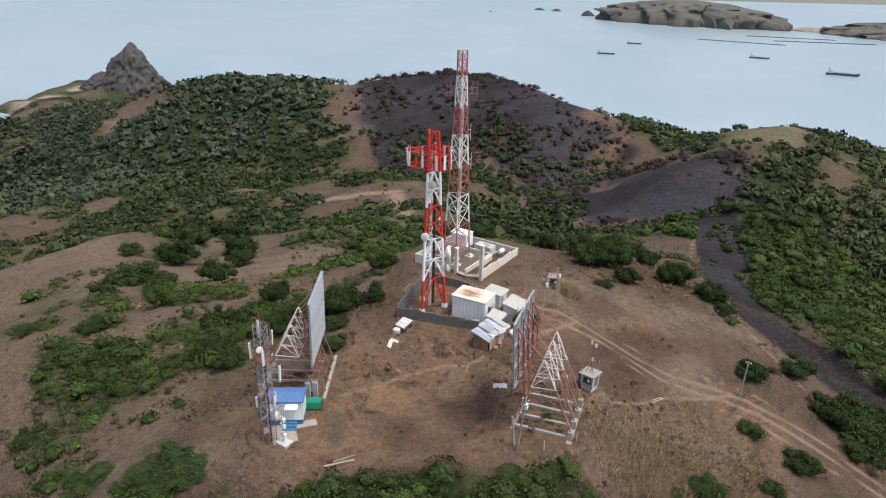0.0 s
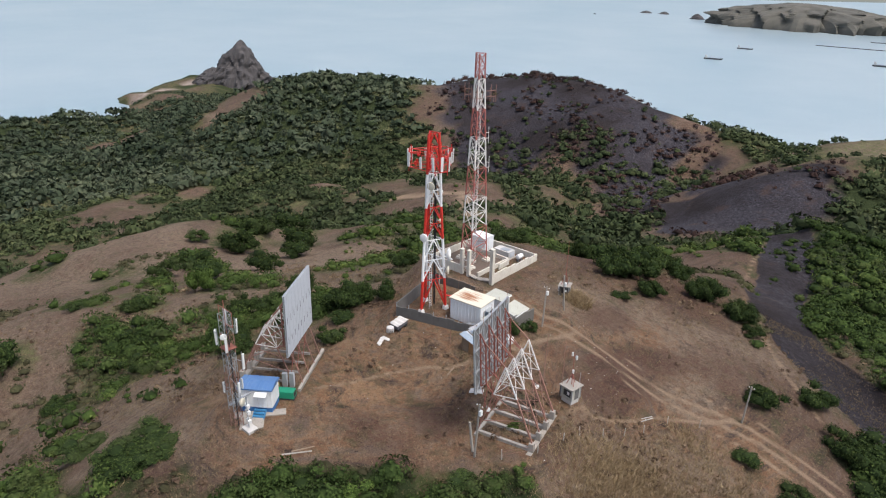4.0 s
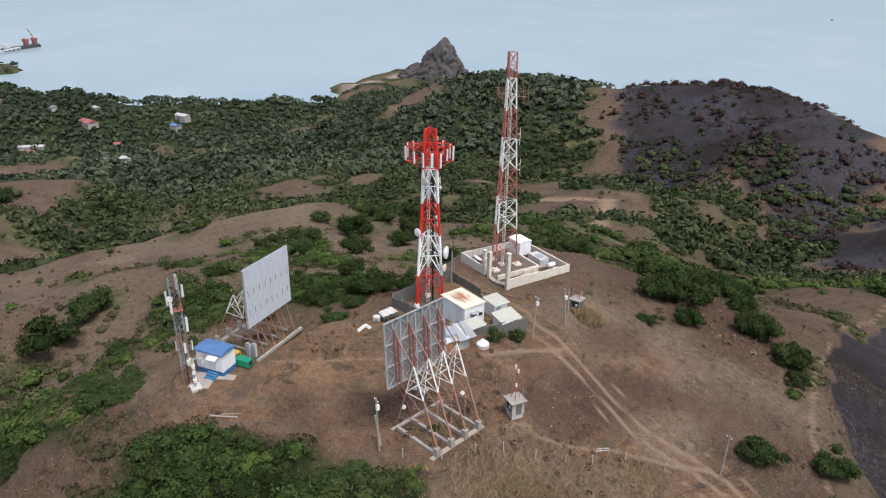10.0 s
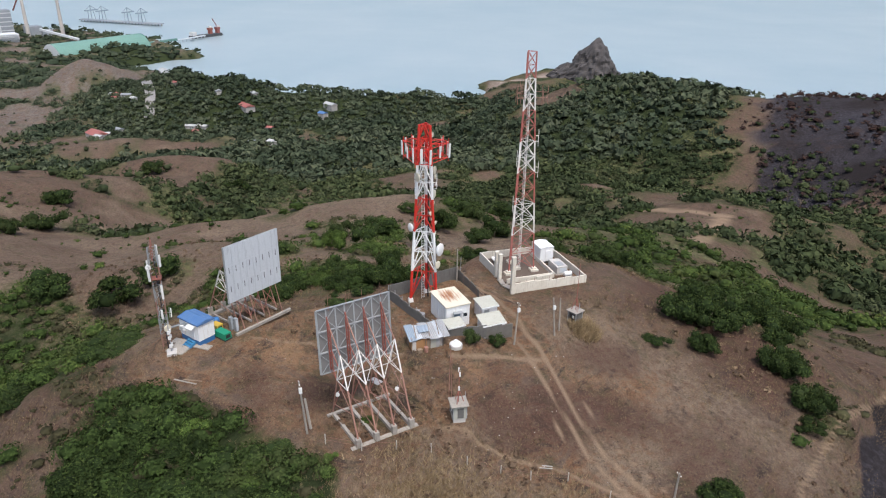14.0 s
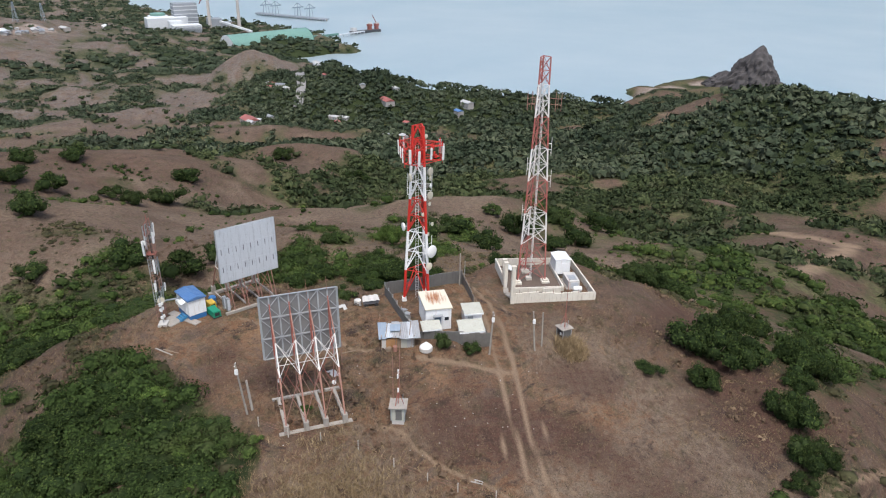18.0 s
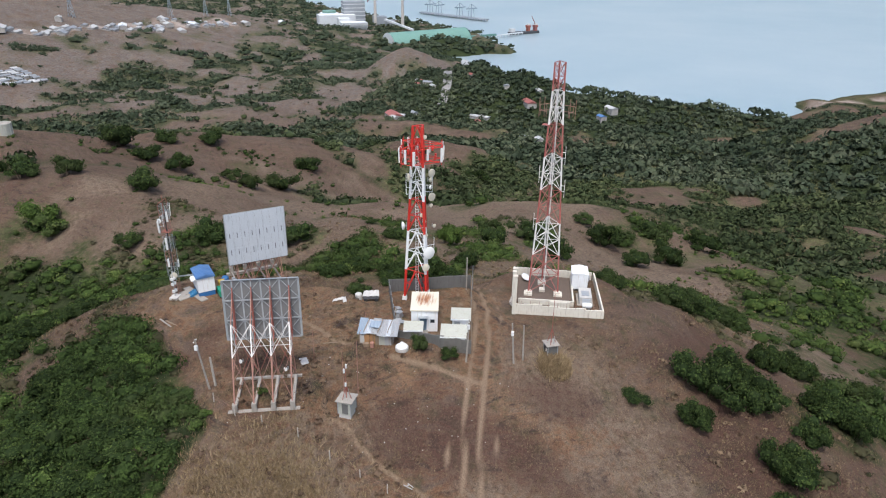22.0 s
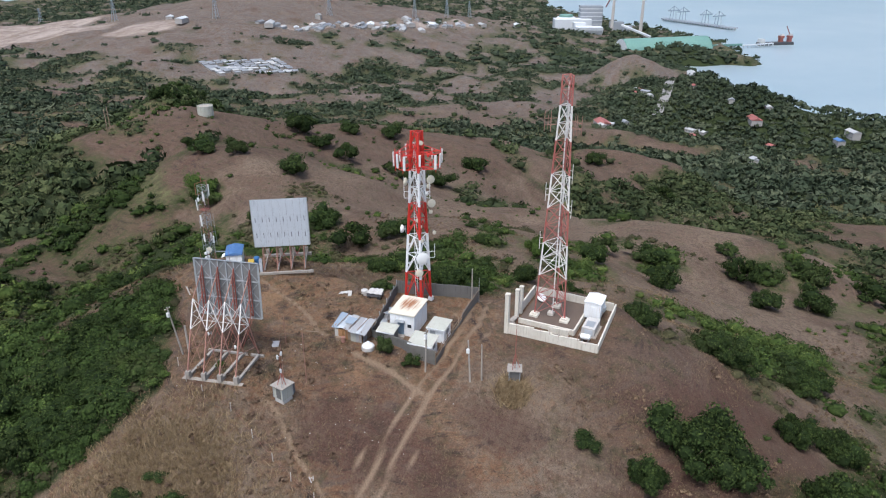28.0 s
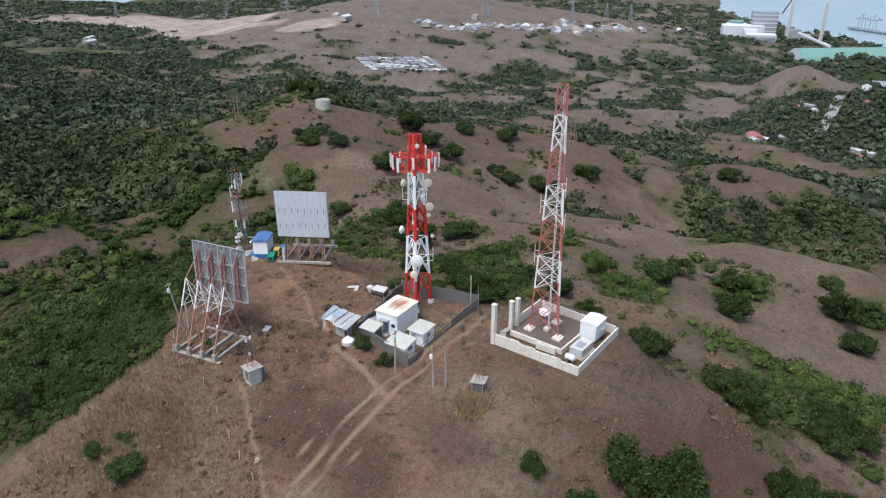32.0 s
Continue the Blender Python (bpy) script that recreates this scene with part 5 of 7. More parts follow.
# reflectors
def reflector(label, at, lean, zlo, zhi, front_posts):
    """Flat sheet reflector on four braced frames. Along local x, front towards -y."""
    e = thing("reflector", label, "microwave reflector", at)
    W, H = 8.85, zhi - zlo

    def pt(x, z, y=0.0):
        return Vector((x, y - lean * (z - zlo) / H, z))

    cols, rows = 8, 3
    for i in range(cols):
        for j in range(rows):
            x0, x1 = -W / 2 + W * i / cols + 0.012, -W / 2 + W * (i + 1) / cols - 0.012
            z0, z1 = zlo + H * j / rows + 0.01, zlo + H * (j + 1) / rows - 0.01
            part("sheet", Shape().sheet(pt(x0, z0), pt(x1, z0), pt(x1, z1), pt(x0, z1), 0.04), M_PANEL, e)
    # dark stain streaks on the sheets, built as thin strips
    for i in range(cols):
        for j in (1, 2):
            x, z = -W / 2 + W * (i + 0.45) / cols, zlo + H * j / rows - 0.25
            part("stain_streak", Shape().sheet(pt(x - 0.045, z - 0.85, -0.026), pt(x + 0.06, z - 0.85, -0.026), pt(x + 0.06, z, -0.026), pt(x - 0.045, z, -0.026), 0.008), M_DARKGREY, e, "dark narrow stain streak")
    sh = Shape()
    sh.sheet(pt(-W / 2 + 0.03, zlo + 0.03, 0.06), pt(W / 2 - 0.03, zlo + 0.03, 0.06), pt(W / 2 - 0.03, zhi - 0.03, 0.06), pt(-W / 2 + 0.03, zhi - 0.03, 0.06), 0.03)
    part("backing", sh, M_PANELBACK, e, "dull grey back")
    sh = Shape()
    for x in (-W / 2, W / 2):
        sh.beam(pt(x, zlo, 0.14), pt(x, zhi, 0.14), 0.07, 0.24)
    for z in (zlo, zhi):
        sh.beam(pt(-W / 2, z, 0.14), pt(W / 2, z, 0.14), 0.24, 0.07)
    part("rim", sh, M_STEEL, e, "galvanised steel rim")
    xs = [-3.3, -1.1, 1.1, 3.3]
    grid_x = [-W / 2, -2.2, 0, 2.2, W / 2]
    grid_z = [zlo, zlo + H / 3, zlo + 2 * H / 3, zhi]
    for x in grid_x[1:-1] + xs:
        part("stiffener", Shape().beam(pt(x, zlo, 0.16), pt(x, zhi, 0.16), 0.1, 0.16), M_FRAME, e)
    for z in grid_z[1:-1]:
        part("stiffener", Shape().beam(pt(-W / 2, z, 0.2), pt(W / 2, z, 0.2), 0.11, 0.16), M_FRAME, e)
    for i in range(4):
        for j in range(3):
            x0, x1, z0, z1 = grid_x[i], grid_x[i + 1], grid_z[j], grid_z[j + 1]
            if (i + j) % 2:
                x0, x1 = x1, x0
            m = (x0 + x1) / 2
            part("brace", Shape().beam(pt(x0, z0, 0.22), pt(m, (z0 + z1) / 2, 0.22), 0.07).beam(pt(m, (z0 + z1) / 2, 0.22), pt(x1, z1, 0.22), 0.07).beam(pt(x1, z0, 0.24), pt(x0, z1, 0.24), 0.06), M_FRAME, e)
    za = zlo + 3.7
    apex_y, pier_y = 3.0, 6.6
    ftop = 0.75
    fy = -1.15 if front_posts else 0.15
    for x in xs:
        sh = Shape()
        lo, hi = pt(x, zlo + 0.4, 0.3), pt(x, zhi - 0.9, 0.3)
        lo2, hi2 = pt(x, zlo + 0.9, 0.95), pt(x, zhi - 2.0, 0.95)
        sh.beam(lo, hi, 0.13).beam(lo2, hi2, 0.13).beam(lo, lo2, 0.08).beam(hi, hi2, 0.08)
        n = 6
        for i in range(n):
            a, b = lo.lerp(hi, i / n), lo2.lerp(hi2, (i + 0.5) / n)
            sh.beam(a, b, 0.06).beam(b, lo.lerp(hi, (i + 1) / n), 0.06)
        part("truss", sh, M_RUSTRED, e, "red-brown vertical truss")
        apex = Vector((x, apex_y, za))
        pier = Vector((x, pier_y, ftop + 0.35))
        foot = Vector((x, fy if not front_posts else 0.15, 0.55))
        mid_b, mid_f = apex.lerp(pier, 0.42), apex.lerp(foot, 0.42)
        part("frame_top", Shape().beam(apex, mid_b, 0.13).beam(apex, mid_f, 0.1).beam(mid_b, mid_f, 0.06).beam(apex.lerp(mid_b, 0.5), mid_f, 0.05).beam(apex.lerp(mid_b, 0.5), apex.lerp(mid_f, 0.5), 0.05), M_OLDWHITE, e, "white painted frame head")
        part("frame_leg", Shape().beam(mid_b, pier, 0.15), M_RUSTLEG, e)
        part("frame_leg", Shape().beam(mid_f, foot, 0.12), M_RUSTLEG, e)
        part("frame_tie", Shape().beam(mid_f, mid_b.lerp(pier, 0.5), 0.07).beam(mid_b.lerp(pier, 0.5), foot.lerp(mid_f, 0.25), 0.07), M_RUSTTAN, e)
        part("strut", Shape().beam(apex, hi2, 0.11), M_RUSTTAN, e)
        part("strut", Shape().beam(apex.lerp(foot, 0.2), lo2.lerp(hi2, 0.45), 0.09), M_RUSTRED, e)
        part("strut", Shape().beam(mid_f, lo2, 0.09), M_RUSTRED, e)
        part("pier", Shape().box((x, pier_y, 0.4), (0.55, 0.55, 1.4)), M_CONC, e, "grey concrete pier")
        part("ground_beam", Shape().beam((x, 0.2, 0.2), (x, pier_y, 0.15), 0.18 if front_posts else 0.35, 0.3 if front_posts else 0.5), M_CONC, e, "grey concrete beam")
        if front_posts:
            part("post", Shape().beam(pt(x, zlo, 0.05), (x, fy, 0.3), 0.09), M_RUSTTAN, e)
    for a, b in zip(xs, xs[1:]):
        A, B = Vector((a, apex_y, za)), Vector((b, apex_y, za))
        Pa, Pb = A.lerp(Vector((a, pier_y, 1.1)), 0.42), B.lerp(Vector((b, pier_y, 1.1)), 0.42)
        part("cross_brace", Shape().beam(A, Pb, 0.05).beam(B, Pa, 0.05), M_OLDWHITE, e)
        Fa, Fb = A.lerp(Vector((a, 0.15, 0.55)), 0.42), B.lerp(Vector((b, 0.15, 0.55)), 0.42)
        part("cross_brace", Shape().beam(A, Fb, 0.05).beam(B, Fa, 0.05).beam(Fa, Fb, 0.05), M_OLDWHITE, e)
        Ga, Gb = Pa.lerp(Vector((a, pier_y, 1.1)), 0.95), Pb.lerp(Vector((b, pier_y, 1.1)), 0.95)
        part("cross_brace", Shape().beam(Pa, Gb, 0.05).beam(Pb, Ga, 0.05), M_RUSTTAN, e)
        La, Lb = Vector((a, 0.3, 1.0)), Vector((b, 0.3, 1.0))
        part("cross_brace", Shape().beam(pt(a, zlo + 0.3, 0.4), Lb, 0.06).beam(pt(b, zlo + 0.3, 0.4), La, 0.06), M_RUSTRED, e)
    part("plinth", Shape().box((0, fy, 0.1), (W + (0.6 if front_posts else -0.8), 0.35, 0.4)), M_CONC, e, "long concrete plinth")
    part("plinth", Shape().box((0, pier_y, -0.15), (W - 0.6, 0.6, 0.4)), M_CONC, e, "long concrete plinth")
    return e


reflector("large grey sheet reflector on rusty braced frames beside the blue-roofed hut", pose(-53.1, 53.0, 0.85, 0, 0, 123.6), 0.05, 4.4, 12.55, True)
R2 = reflector("large grey sheet reflector with braced back and white frame heads", pose(-30.2, 62.35, 0.3, 0, 0, -75.8), 0.45, 5.9, 13.7, False)
for x in (-3.2, -0.9, 1.0, 3.1):
    part("rod", Shape().tube((x, 0.1, 13.6), (x + 0.05, 0.1, 15.4), 0.03, 0.015, 5), M_RUSTTAN, R2, "thin rod on the top rim")
for at in ((-2.6, 4.7, 4.2), (3.1, 1.2, 3.4)):
    drum(R2, Vector(at), (0.6, 0.7, 0.1), 0.26, M_ANT, 0.2)


# buildings
def shelter():
    e = thing("equipment_shelter", "white flat-roofed equipment shelter with a rust-stained roof below the tower", "shelter", pose(-47.35, 79.55, -0.15, 0, 0, 6.5))
    part("wall", Shape().box((0, 0, 1.65), (5.3, 3.65, 3.3)), M_WHITEBOX, e)
    part("roof", Shape().box((0, 0, 3.4), (5.6, 3.95, 0.16)), M_ROOFSTAIN, e, "cream roof sheet with a rust bloom")
    for x in (-2.4, -1.8, -1.2, -0.6, 0, 0.6, 1.2, 1.8, 2.4):
        part("rib", Shape().box((x, -1.85, 1.65), (0.05, 0.05, 3.2)), M_WHITEBOX, e)
        part("rib", Shape().box((x, 1.85, 1.65), (0.05, 0.05, 3.2)), M_WHITEBOX, e)
    d = part("door", Shape().box((2.68, -0.15, 1.05), (0.06, 0.95, 2.05)), M_DOORBLUE, e, "grey-blue door")
    part("handle", Shape().box((2.73, 0.2, 1.05), (0.06, 0.05, 0.16)), M_STEEL, d)
    part("canopy", Shape().box((3.0, -0.15, 2.45), (0.65, 1.35, 0.07)).box((2.72, -0.75, 2.25), (0.08, 0.06, 0.4)).box((2.72, 0.45, 2.25), (0.08, 0.06, 0.4)), M_STEEL, e, "grey door canopy")
    part("window", Shape().box((2.68, 1.15, 1.7), (0.05, 0.6, 0.5)), M_GLASS, e, "small dark window")
    part("step", Shape().box((3.1, -0.15, 0.1), (0.8, 1.3, 0.25)), M_CONC, e)
    return e


shelter()


def shed(label, x, y, rz, sx, sy, h, drop, z, wall, roof, door=True):
    e = thing("shed", label, "shed", pose(x, y, z, 0, 0, rz))
    sh = Shape().add([(-sx / 2, -sy / 2, -0.3), (sx / 2, -sy / 2, -0.3), (sx / 2, sy / 2, -0.3), (-sx / 2, sy / 2, -0.3),
                      (-sx / 2, -sy / 2, h), (sx / 2, -sy / 2, h - drop), (sx / 2, sy / 2, h - drop), (-sx / 2, sy / 2, h)],
                     [(3, 2, 1, 0), (4, 5, 6, 7), (0, 1, 5, 4), (1, 2, 6, 5), (2, 3, 7, 6), (3, 0, 4, 7)])
    part("wall", sh, wall, e)
    o = 0.22
    part("roof", Shape().sheet((-sx / 2 - o, -sy / 2 - o, h + 0.09), (sx / 2 + o, -sy / 2 - o, h - drop + 0.06), (sx / 2 + o, sy / 2 + o, h - drop + 0.06), (-sx / 2 - o, sy / 2 + o, h + 0.09), 0.1), roof, e)
    part("fascia", Shape().box((sx / 2 + o, 0, h - drop), (0.05, sy + 2 * o, 0.22)), M_WHITEBOX, e)
    if door:
        part("door", Shape().box((sx / 2 + 0.02, -sy * 0.2, 0.85), (0.05, 0.8, 1.7)), M_STEEL, e)
        part("louvre", Shape().box((0, sy / 2 + 0.02, h * 0.6), (0.8, 0.05, 0.6)), M_PANELBACK, e)
    return e


shed("small white generator shed with a pale lean-to roof", -46.6, 84.85, 4, 2.6, 2.4, 2.25, 0.15, -0.2, M_WHITEBOX, M_ROOFPALE)
shed("low white shed with a wide cream roof", -42.9, 84.2, 3, 2.2, 3.2, 2.3, 0.5, -0.75, M_WHITEBOX, M_ROOFPALE)
shed("low lean-to with a pale green sheet roof by the shelter door", -42.9, 78.6, 6, 1.7, 2.3, 1.95, 0.25, -0.2, M_BLOCK, M_ROOFPALE, False)


def shack():
    e = thing("shack", "patched shack of grey roofing sheets, plywood and blue tarpaulin", "shack", pose(-41.2, 73.9, 0.05, 0, 0, 2))
    r = random.Random(12)
    part("wall", Shape().box((-1.2, 0, 1.1), (0.1, 4.4, 2.3)), M_WOOD, e)
    for y, w, m, z in ((-1.95, 0.55, M_TARPW, 1.5), (-1.3, 0.7, M_PLY, 1.55), (-0.55, 0.75, M_PLY, 1.7), (0.1, 0.5, M_WOOD, 1.45), (0.75, 0.8, M_ROOFPALE, 1.65), (1.6, 0.9, M_IRON, 1.6)):
        part("wall_sheet", Shape().box((1.2 + r.uniform(-0.05, 0.08), y, z / 2 - 0.05), (0.05, w, z), r.uniform(-5, 5)), m, e)
    for y in (-2.25, 2.2):
        for x, m in ((-0.7, M_WOOD), (0.45, M_PLY if y < 0 else M_IRON)):
            part("wall_sheet", Shape().box((x, y, 0.95), (1.1, 0.06, 1.9), r.uniform(-4, 4)), m, e)
    for x, y in ((1.35, -2.3), (1.35, -0.4), (1.35, 2.2), (-1.2, -2.3), (-1.2, 2.2)):
        part("post", Shape().tube((x, y, -0.2), (x, y, 2.0), 0.05), M_WOOD, e)
    y = -2.55
    for w, m in ((0.95, M_TARPB), (1.0, M_PANEL), (0.9, M_IRON), (1.05, M_IRON), (0.85, M_PANEL), (0.8, M_IRON)):
        lo, hi, x = 1.72 + r.uniform(-0.08, 0.1), 2.45 + r.uniform(-0.06, 0.16), 1.65 + r.uniform(-0.25, 0.2)
        part("roof_sheet", Shape().sheet((x, y - 0.08, lo), (x - r.uniform(-0.15, 0.2), y + w + 0.1, lo + r.uniform(-0.08, 0.12)), (-1.45, y + w + 0.1, hi + r.uniform(-0.05, 0.1)), (-1.5, y - 0.08, hi), 0.025, 5, 0.03), m, e, "blue tarpaulin" if m is M_TARPB else "")
        y += w - 0.03
    part("roof_sheet", Shape().sheet((0.5, -1.1, 2.3), (0.6, 0.3, 2.32), (-0.7, 0.5, 2.62), (-0.8, -1.0, 2.58), 0.025, 3, 0.03), M_TARPB, e, "faded blue patch sheet")
    for y in (-1.7, 0.2, 1.5):
        part("timber", Shape().beam((1.3, y, 2.02), (-1.2, y + 0.4, 2.68), 0.09), M_WOOD, e)
    part("barrel", Shape().lathe([(0.28, 0), (0.3, 0.02), (0.3, 0.85), (0.28, 0.88)], (1.9, -0.5, -0.1), 12), M_RUSTLEG, e, "rusty barrel by the wall")
    part("crate", Shape().box((1.75, -1.35, 0.25), (0.5, 0.7, 0.55), 14), M_WOOD, e, "wooden crate by the wall")
    return e


shack()
TK = thing("water_tank", "round white water tank with a domed lid", "water tank", pose(-39.15, 77.6, gz(-39.15, 77.6)))
part("tank", Shape().lathe([(0.86, 0), (0.9, 0.05), (0.9, 0.55), (0.82, 0.6)], n=20), M_TARPW, TK)
part("lid", Shape().lathe([(0.8, 0.6), (0.72, 0.72), (0.35, 0.95), (0.3, 1.0), (0.26, 1.15), (0.05, 1.18)], n=20), M_ANT, TK, "white domed lid")


# yard walls
def wall_run(parent, a, b, z0, z1, t, mat, piece, name="wall_panel", jag=0.0, cap=None):
    """A wall from a to b in pieces of about that length, each its own part."""
    a, b = Vector((*a, 0)), Vector((*b, 0))
    n = max(1, round((b - a).length / piece))
    ang = math.degrees(math.atan2(b.y - a.y, b.x - a.x))
    ln = (b - a).length / n
    for i in range(n):
        c = a.lerp(b, (i + 0.5) / n)
        za, zb = (z0[0] + (z0[1] - z0[0]) * (i + 0.5) / n, z1[0] + (z1[1] - z1[0]) * (i + 0.5) / n + jag * (((i * 7) % 5) / 5 - 0.4)) if isinstance(z0, tuple) else (z0, z1 + jag * (((i * 7) % 5) / 5 - 0.4))
        part(name, Shape().box((c.x, c.y, (za + zb) / 2), (ln - 0.01, t, zb - za), ang), mat, parent)
        if cap:
            part("coping", Shape().box((c.x, c.y, zb + 0.04), (ln - 0.01, t + 0.08, 0.08), ang), cap, parent)


Y2 = tagged(new("wall_yard"), "cream rendered wall round the tall tower's yard, water-stained", "wall", kind="structure")
CW = [(-67.2, 92.0), (-53.75, 92.3), (-54.1, 105.7), (-67.2, 105.2)]
wall_run(Y2, CW[0], (-60.2, 92.12), -2.2, 0.2, 0.22, M_WALL, 2.3)
wall_run(Y2, (-53.72, 92.5), CW[2], (-1.8, -2.9), (0.55, -0.1), 0.22, M_WALL, 1.3, jag=0.3)
wall_run(Y2, CW[2], CW[3], (-2.9, -2.6), (-0.15, -0.1), 0.22, M_WALL, 1.9, jag=0.05)
wall_run(Y2, (-67.2, 104.9), (-67.2, 92.3), (-2.6, -2.2), (-0.1, 0.1), 0.22, M_WALL, 2.1)
for x, y, h, w in [(-53.75, 92.3, 5.0, 0.6), (-60.2, 92.15, 3.2, 0.55), (-58.6, 92.1, 3.4, 0.55)]:
    part("gate_pillar", Shape().box((x, y, (h - 1.9) / 2), (w, w, h + 1.9)).box((x, y, h + 0.05), (w + 0.1, w + 0.1, 0.12)), M_WALL, Y2, "tall cream gate pillar")
part("gate_panel", Shape().box((-59.4, 92.1, 0.2), (1.3, 0.06, 0.08)).box((-59.4, 92.1, 1.4), (1.3, 0.06, 0.08)).box((-59.9, 92.1, 0.3), (0.06, 0.06, 2.6)).box((-59.0, 92.1, 0.3), (0.06, 0.06, 2.6)), M_OLDWHITE, Y2, "white steel gate")
for i in range(9):
    y = 93.4 + i * 1.35
    part("stub_bar", Shape().tube((-53.8, y, 0.0), (-53.78, y, 1.0), 0.025, n=5), M_RUSTTAN, Y2)
    part("stub_bar", Shape().tube((-67.2, y, -0.3), (-67.2, y, 0.75), 0.025, n=5), M_RUSTTAN, Y2)
# inner yard
part("low_wall", Shape().box((-57.3, 97.2, -0.95), (0.25, 8.6, 0.9)), M_WALL, Y2)
part("low_wall", Shape().box((-62.0, 101.4, -0.95), (9.4, 0.25, 0.9)), M_WALL, Y2)
part("low_wall", Shape().box((-56.6, 99.3, -0.85), (0.22, 3.0, 1.0), 4), M_WALL, Y2)
part("yard_slab", Shape().box((-62.2, 97.0, -1.27), (9.4, 8.6, 0.25)), M_SOIL, Y2, "dark gravel floor of the tower yard")
part("rubble", Shape().box((-55.2, 95.0, -1.15), (1.6, 2.2, 0.7), 20, 0.5), M_CONC, Y2, "heap of broken concrete")
part("slab", Shape().box((-55.4, 92.6, -1.1), (2.6, 1.0, 0.2), 25).box((-57.4, 92.0, -1.0), (1.8, 0.8, 0.18), -8), M_CONC, Y2, "broken concrete slabs by the gate")
CB = thing("equipment_cabin", "white sheet-metal equipment cabin on a raised base inside the walled yard", "cabin", pose(-64.2, 102.6, -1.4, 0, 0, 1))
part("body", Shape().box((0, 0, 1.75), (3.2, 2.5, 2.6)), M_WHITEBOX, CB)
part("roof", Shape().add([(-1.7, -1.35, 3.05), (1.7, -1.35, 3.05), (1.7, 1.35, 3.05), (-1.7, 1.35, 3.05), (-1.7, 0, 3.3), (1.7, 0, 3.3)], [(0, 1, 5, 4), (2, 3, 4, 5), (0, 4, 3), (1, 2, 5), (3, 2, 1, 0)]), M_WHITEBOX, CB)
part("base", Shape().box((0, 0, 0.22), (2.8, 2.1, 0.45)), M_BLOCK, CB)
part("door", Shape().box((1.63, 0.2, 1.5), (0.05, 0.9, 1.9)), M_WHITEBOX, CB)
part("cooler", Shape().box((-0.2, 1.45, 1.6), (1.0, 0.4, 0.7)), M_STEEL, CB)
GS = thing("generator", "pale grey boxed generator on a concrete pad", "generator", pose(-59.6, 103.3, -1.4, 0, 0, 0))
part("body", Shape().box((0, 0, 0.75), (3.4, 1.9, 1.3)), M_TARPW, GS)
part("panel", Shape().box((1.72, 0.1, 0.75), (0.05, 1.2, 0.9)), M_PANEL, GS)
part("vent", Shape().box((0.3, 0, 1.43), (1.6, 1.2, 0.08)), M_STEEL, GS)
part("pad", Shape().box((0, 0, 0.05), (4.0, 2.5, 0.2)), M_CONC, GS)
TK2 = thing("fuel_tank", "small white horizontal fuel tank on legs", "tank", pose(-56.2, 103.4, -1.4))
part("tank", Shape().lathe([(0.1, -0.75), (0.42, -0.65), (0.45, 0), (0.42, 0.65), (0.1, 0.75)], n=14, m=pose(0, 0, 0.95, 90, 0, 0)), M_ANT, TK2)
for y in (-0.4, 0.4):
    part("stand", Shape().box((0, y, 0.3), (0.5, 0.1, 0.6)), M_STEEL, TK2)
WD = thing("satellite_dish", "large white satellite dish lying against the yard wall", "dish", pose(-64.9, 94.0, -1.2))
drum(WD, Vector((0, 0, 0.75)), (0.2, 0.5, 1), 0.8, M_ANT, 0.3)

Y1 = tagged(new("wall_compound"), "grey block wall and patched fence round the tower compound", "wall", kind="structure")
FW, FL, FF, FR = (-56.2, 72.6), (-42.3, 76.4), (-41.3, 86.8), (-59.8, 85.2)
wall_run(Y1, FL, (-41.6, 83.0), -0.7, 1.25, 0.18, M_BLOCK, 0.9, "wall_panel", 0.12)
wall_run(Y1, (-41.6, 83.0), FF, -1.5, 1.0, 0.16, M_MESHFENCE, 0.8, "fence_panel", 0.2)
wall_run(Y1, FW, FL, (-0.7, -0.6), (1.35, 1.3), 0.14, M_BLOCK, 1.2, "fence_panel", 0.35)
wall_run(Y1, FR, FW, -0.9, 1.75, 0.16, M_BLOCK, 1.6, "wall_panel", 0.1)
wall_run(Y1, FF, (-52.0, 85.9), (-1.5, -0.9), (-0.2, 0.1), 0.12, M_MESHFENCE, 1.1, "fence_panel", 0.25)
wall_run(Y1, (-52.0, 85.9), FR, -1.0, 1.2, 0.12, M_MESHFENCE, 1.0, "fence_panel", 0.2)
for i in range(9):
    f = i / 8
    x, y = FF[0] + (FR[0] - FF[0]) * f, FF[1] + (FR[1] - FF[1]) * f
    part("fence_post", Shape().tube((x, y, -1.6 + f * 0.6), (x, y, 1.1 + f * 0.6), 0.07), M_WOOD, Y1)
for z in (0.35, 0.95):
    part("rail", Shape().beam((FF[0], FF[1] + 0.08, z - 0.3), (FR[0], FR[1] + 0.08, z + 0.4), 0.07), M_WOOD, Y1)
for i in range(8):
    f = i / 7
    x, y = FW[0] + (FL[0] - FW[0]) * f, FW[1] + (FL[1] - FW[1]) * f
    part("fence_post", Shape().tube((x, y, -0.5), (x + 0.05, y, 1.9), 0.06), M_STEEL, Y1)
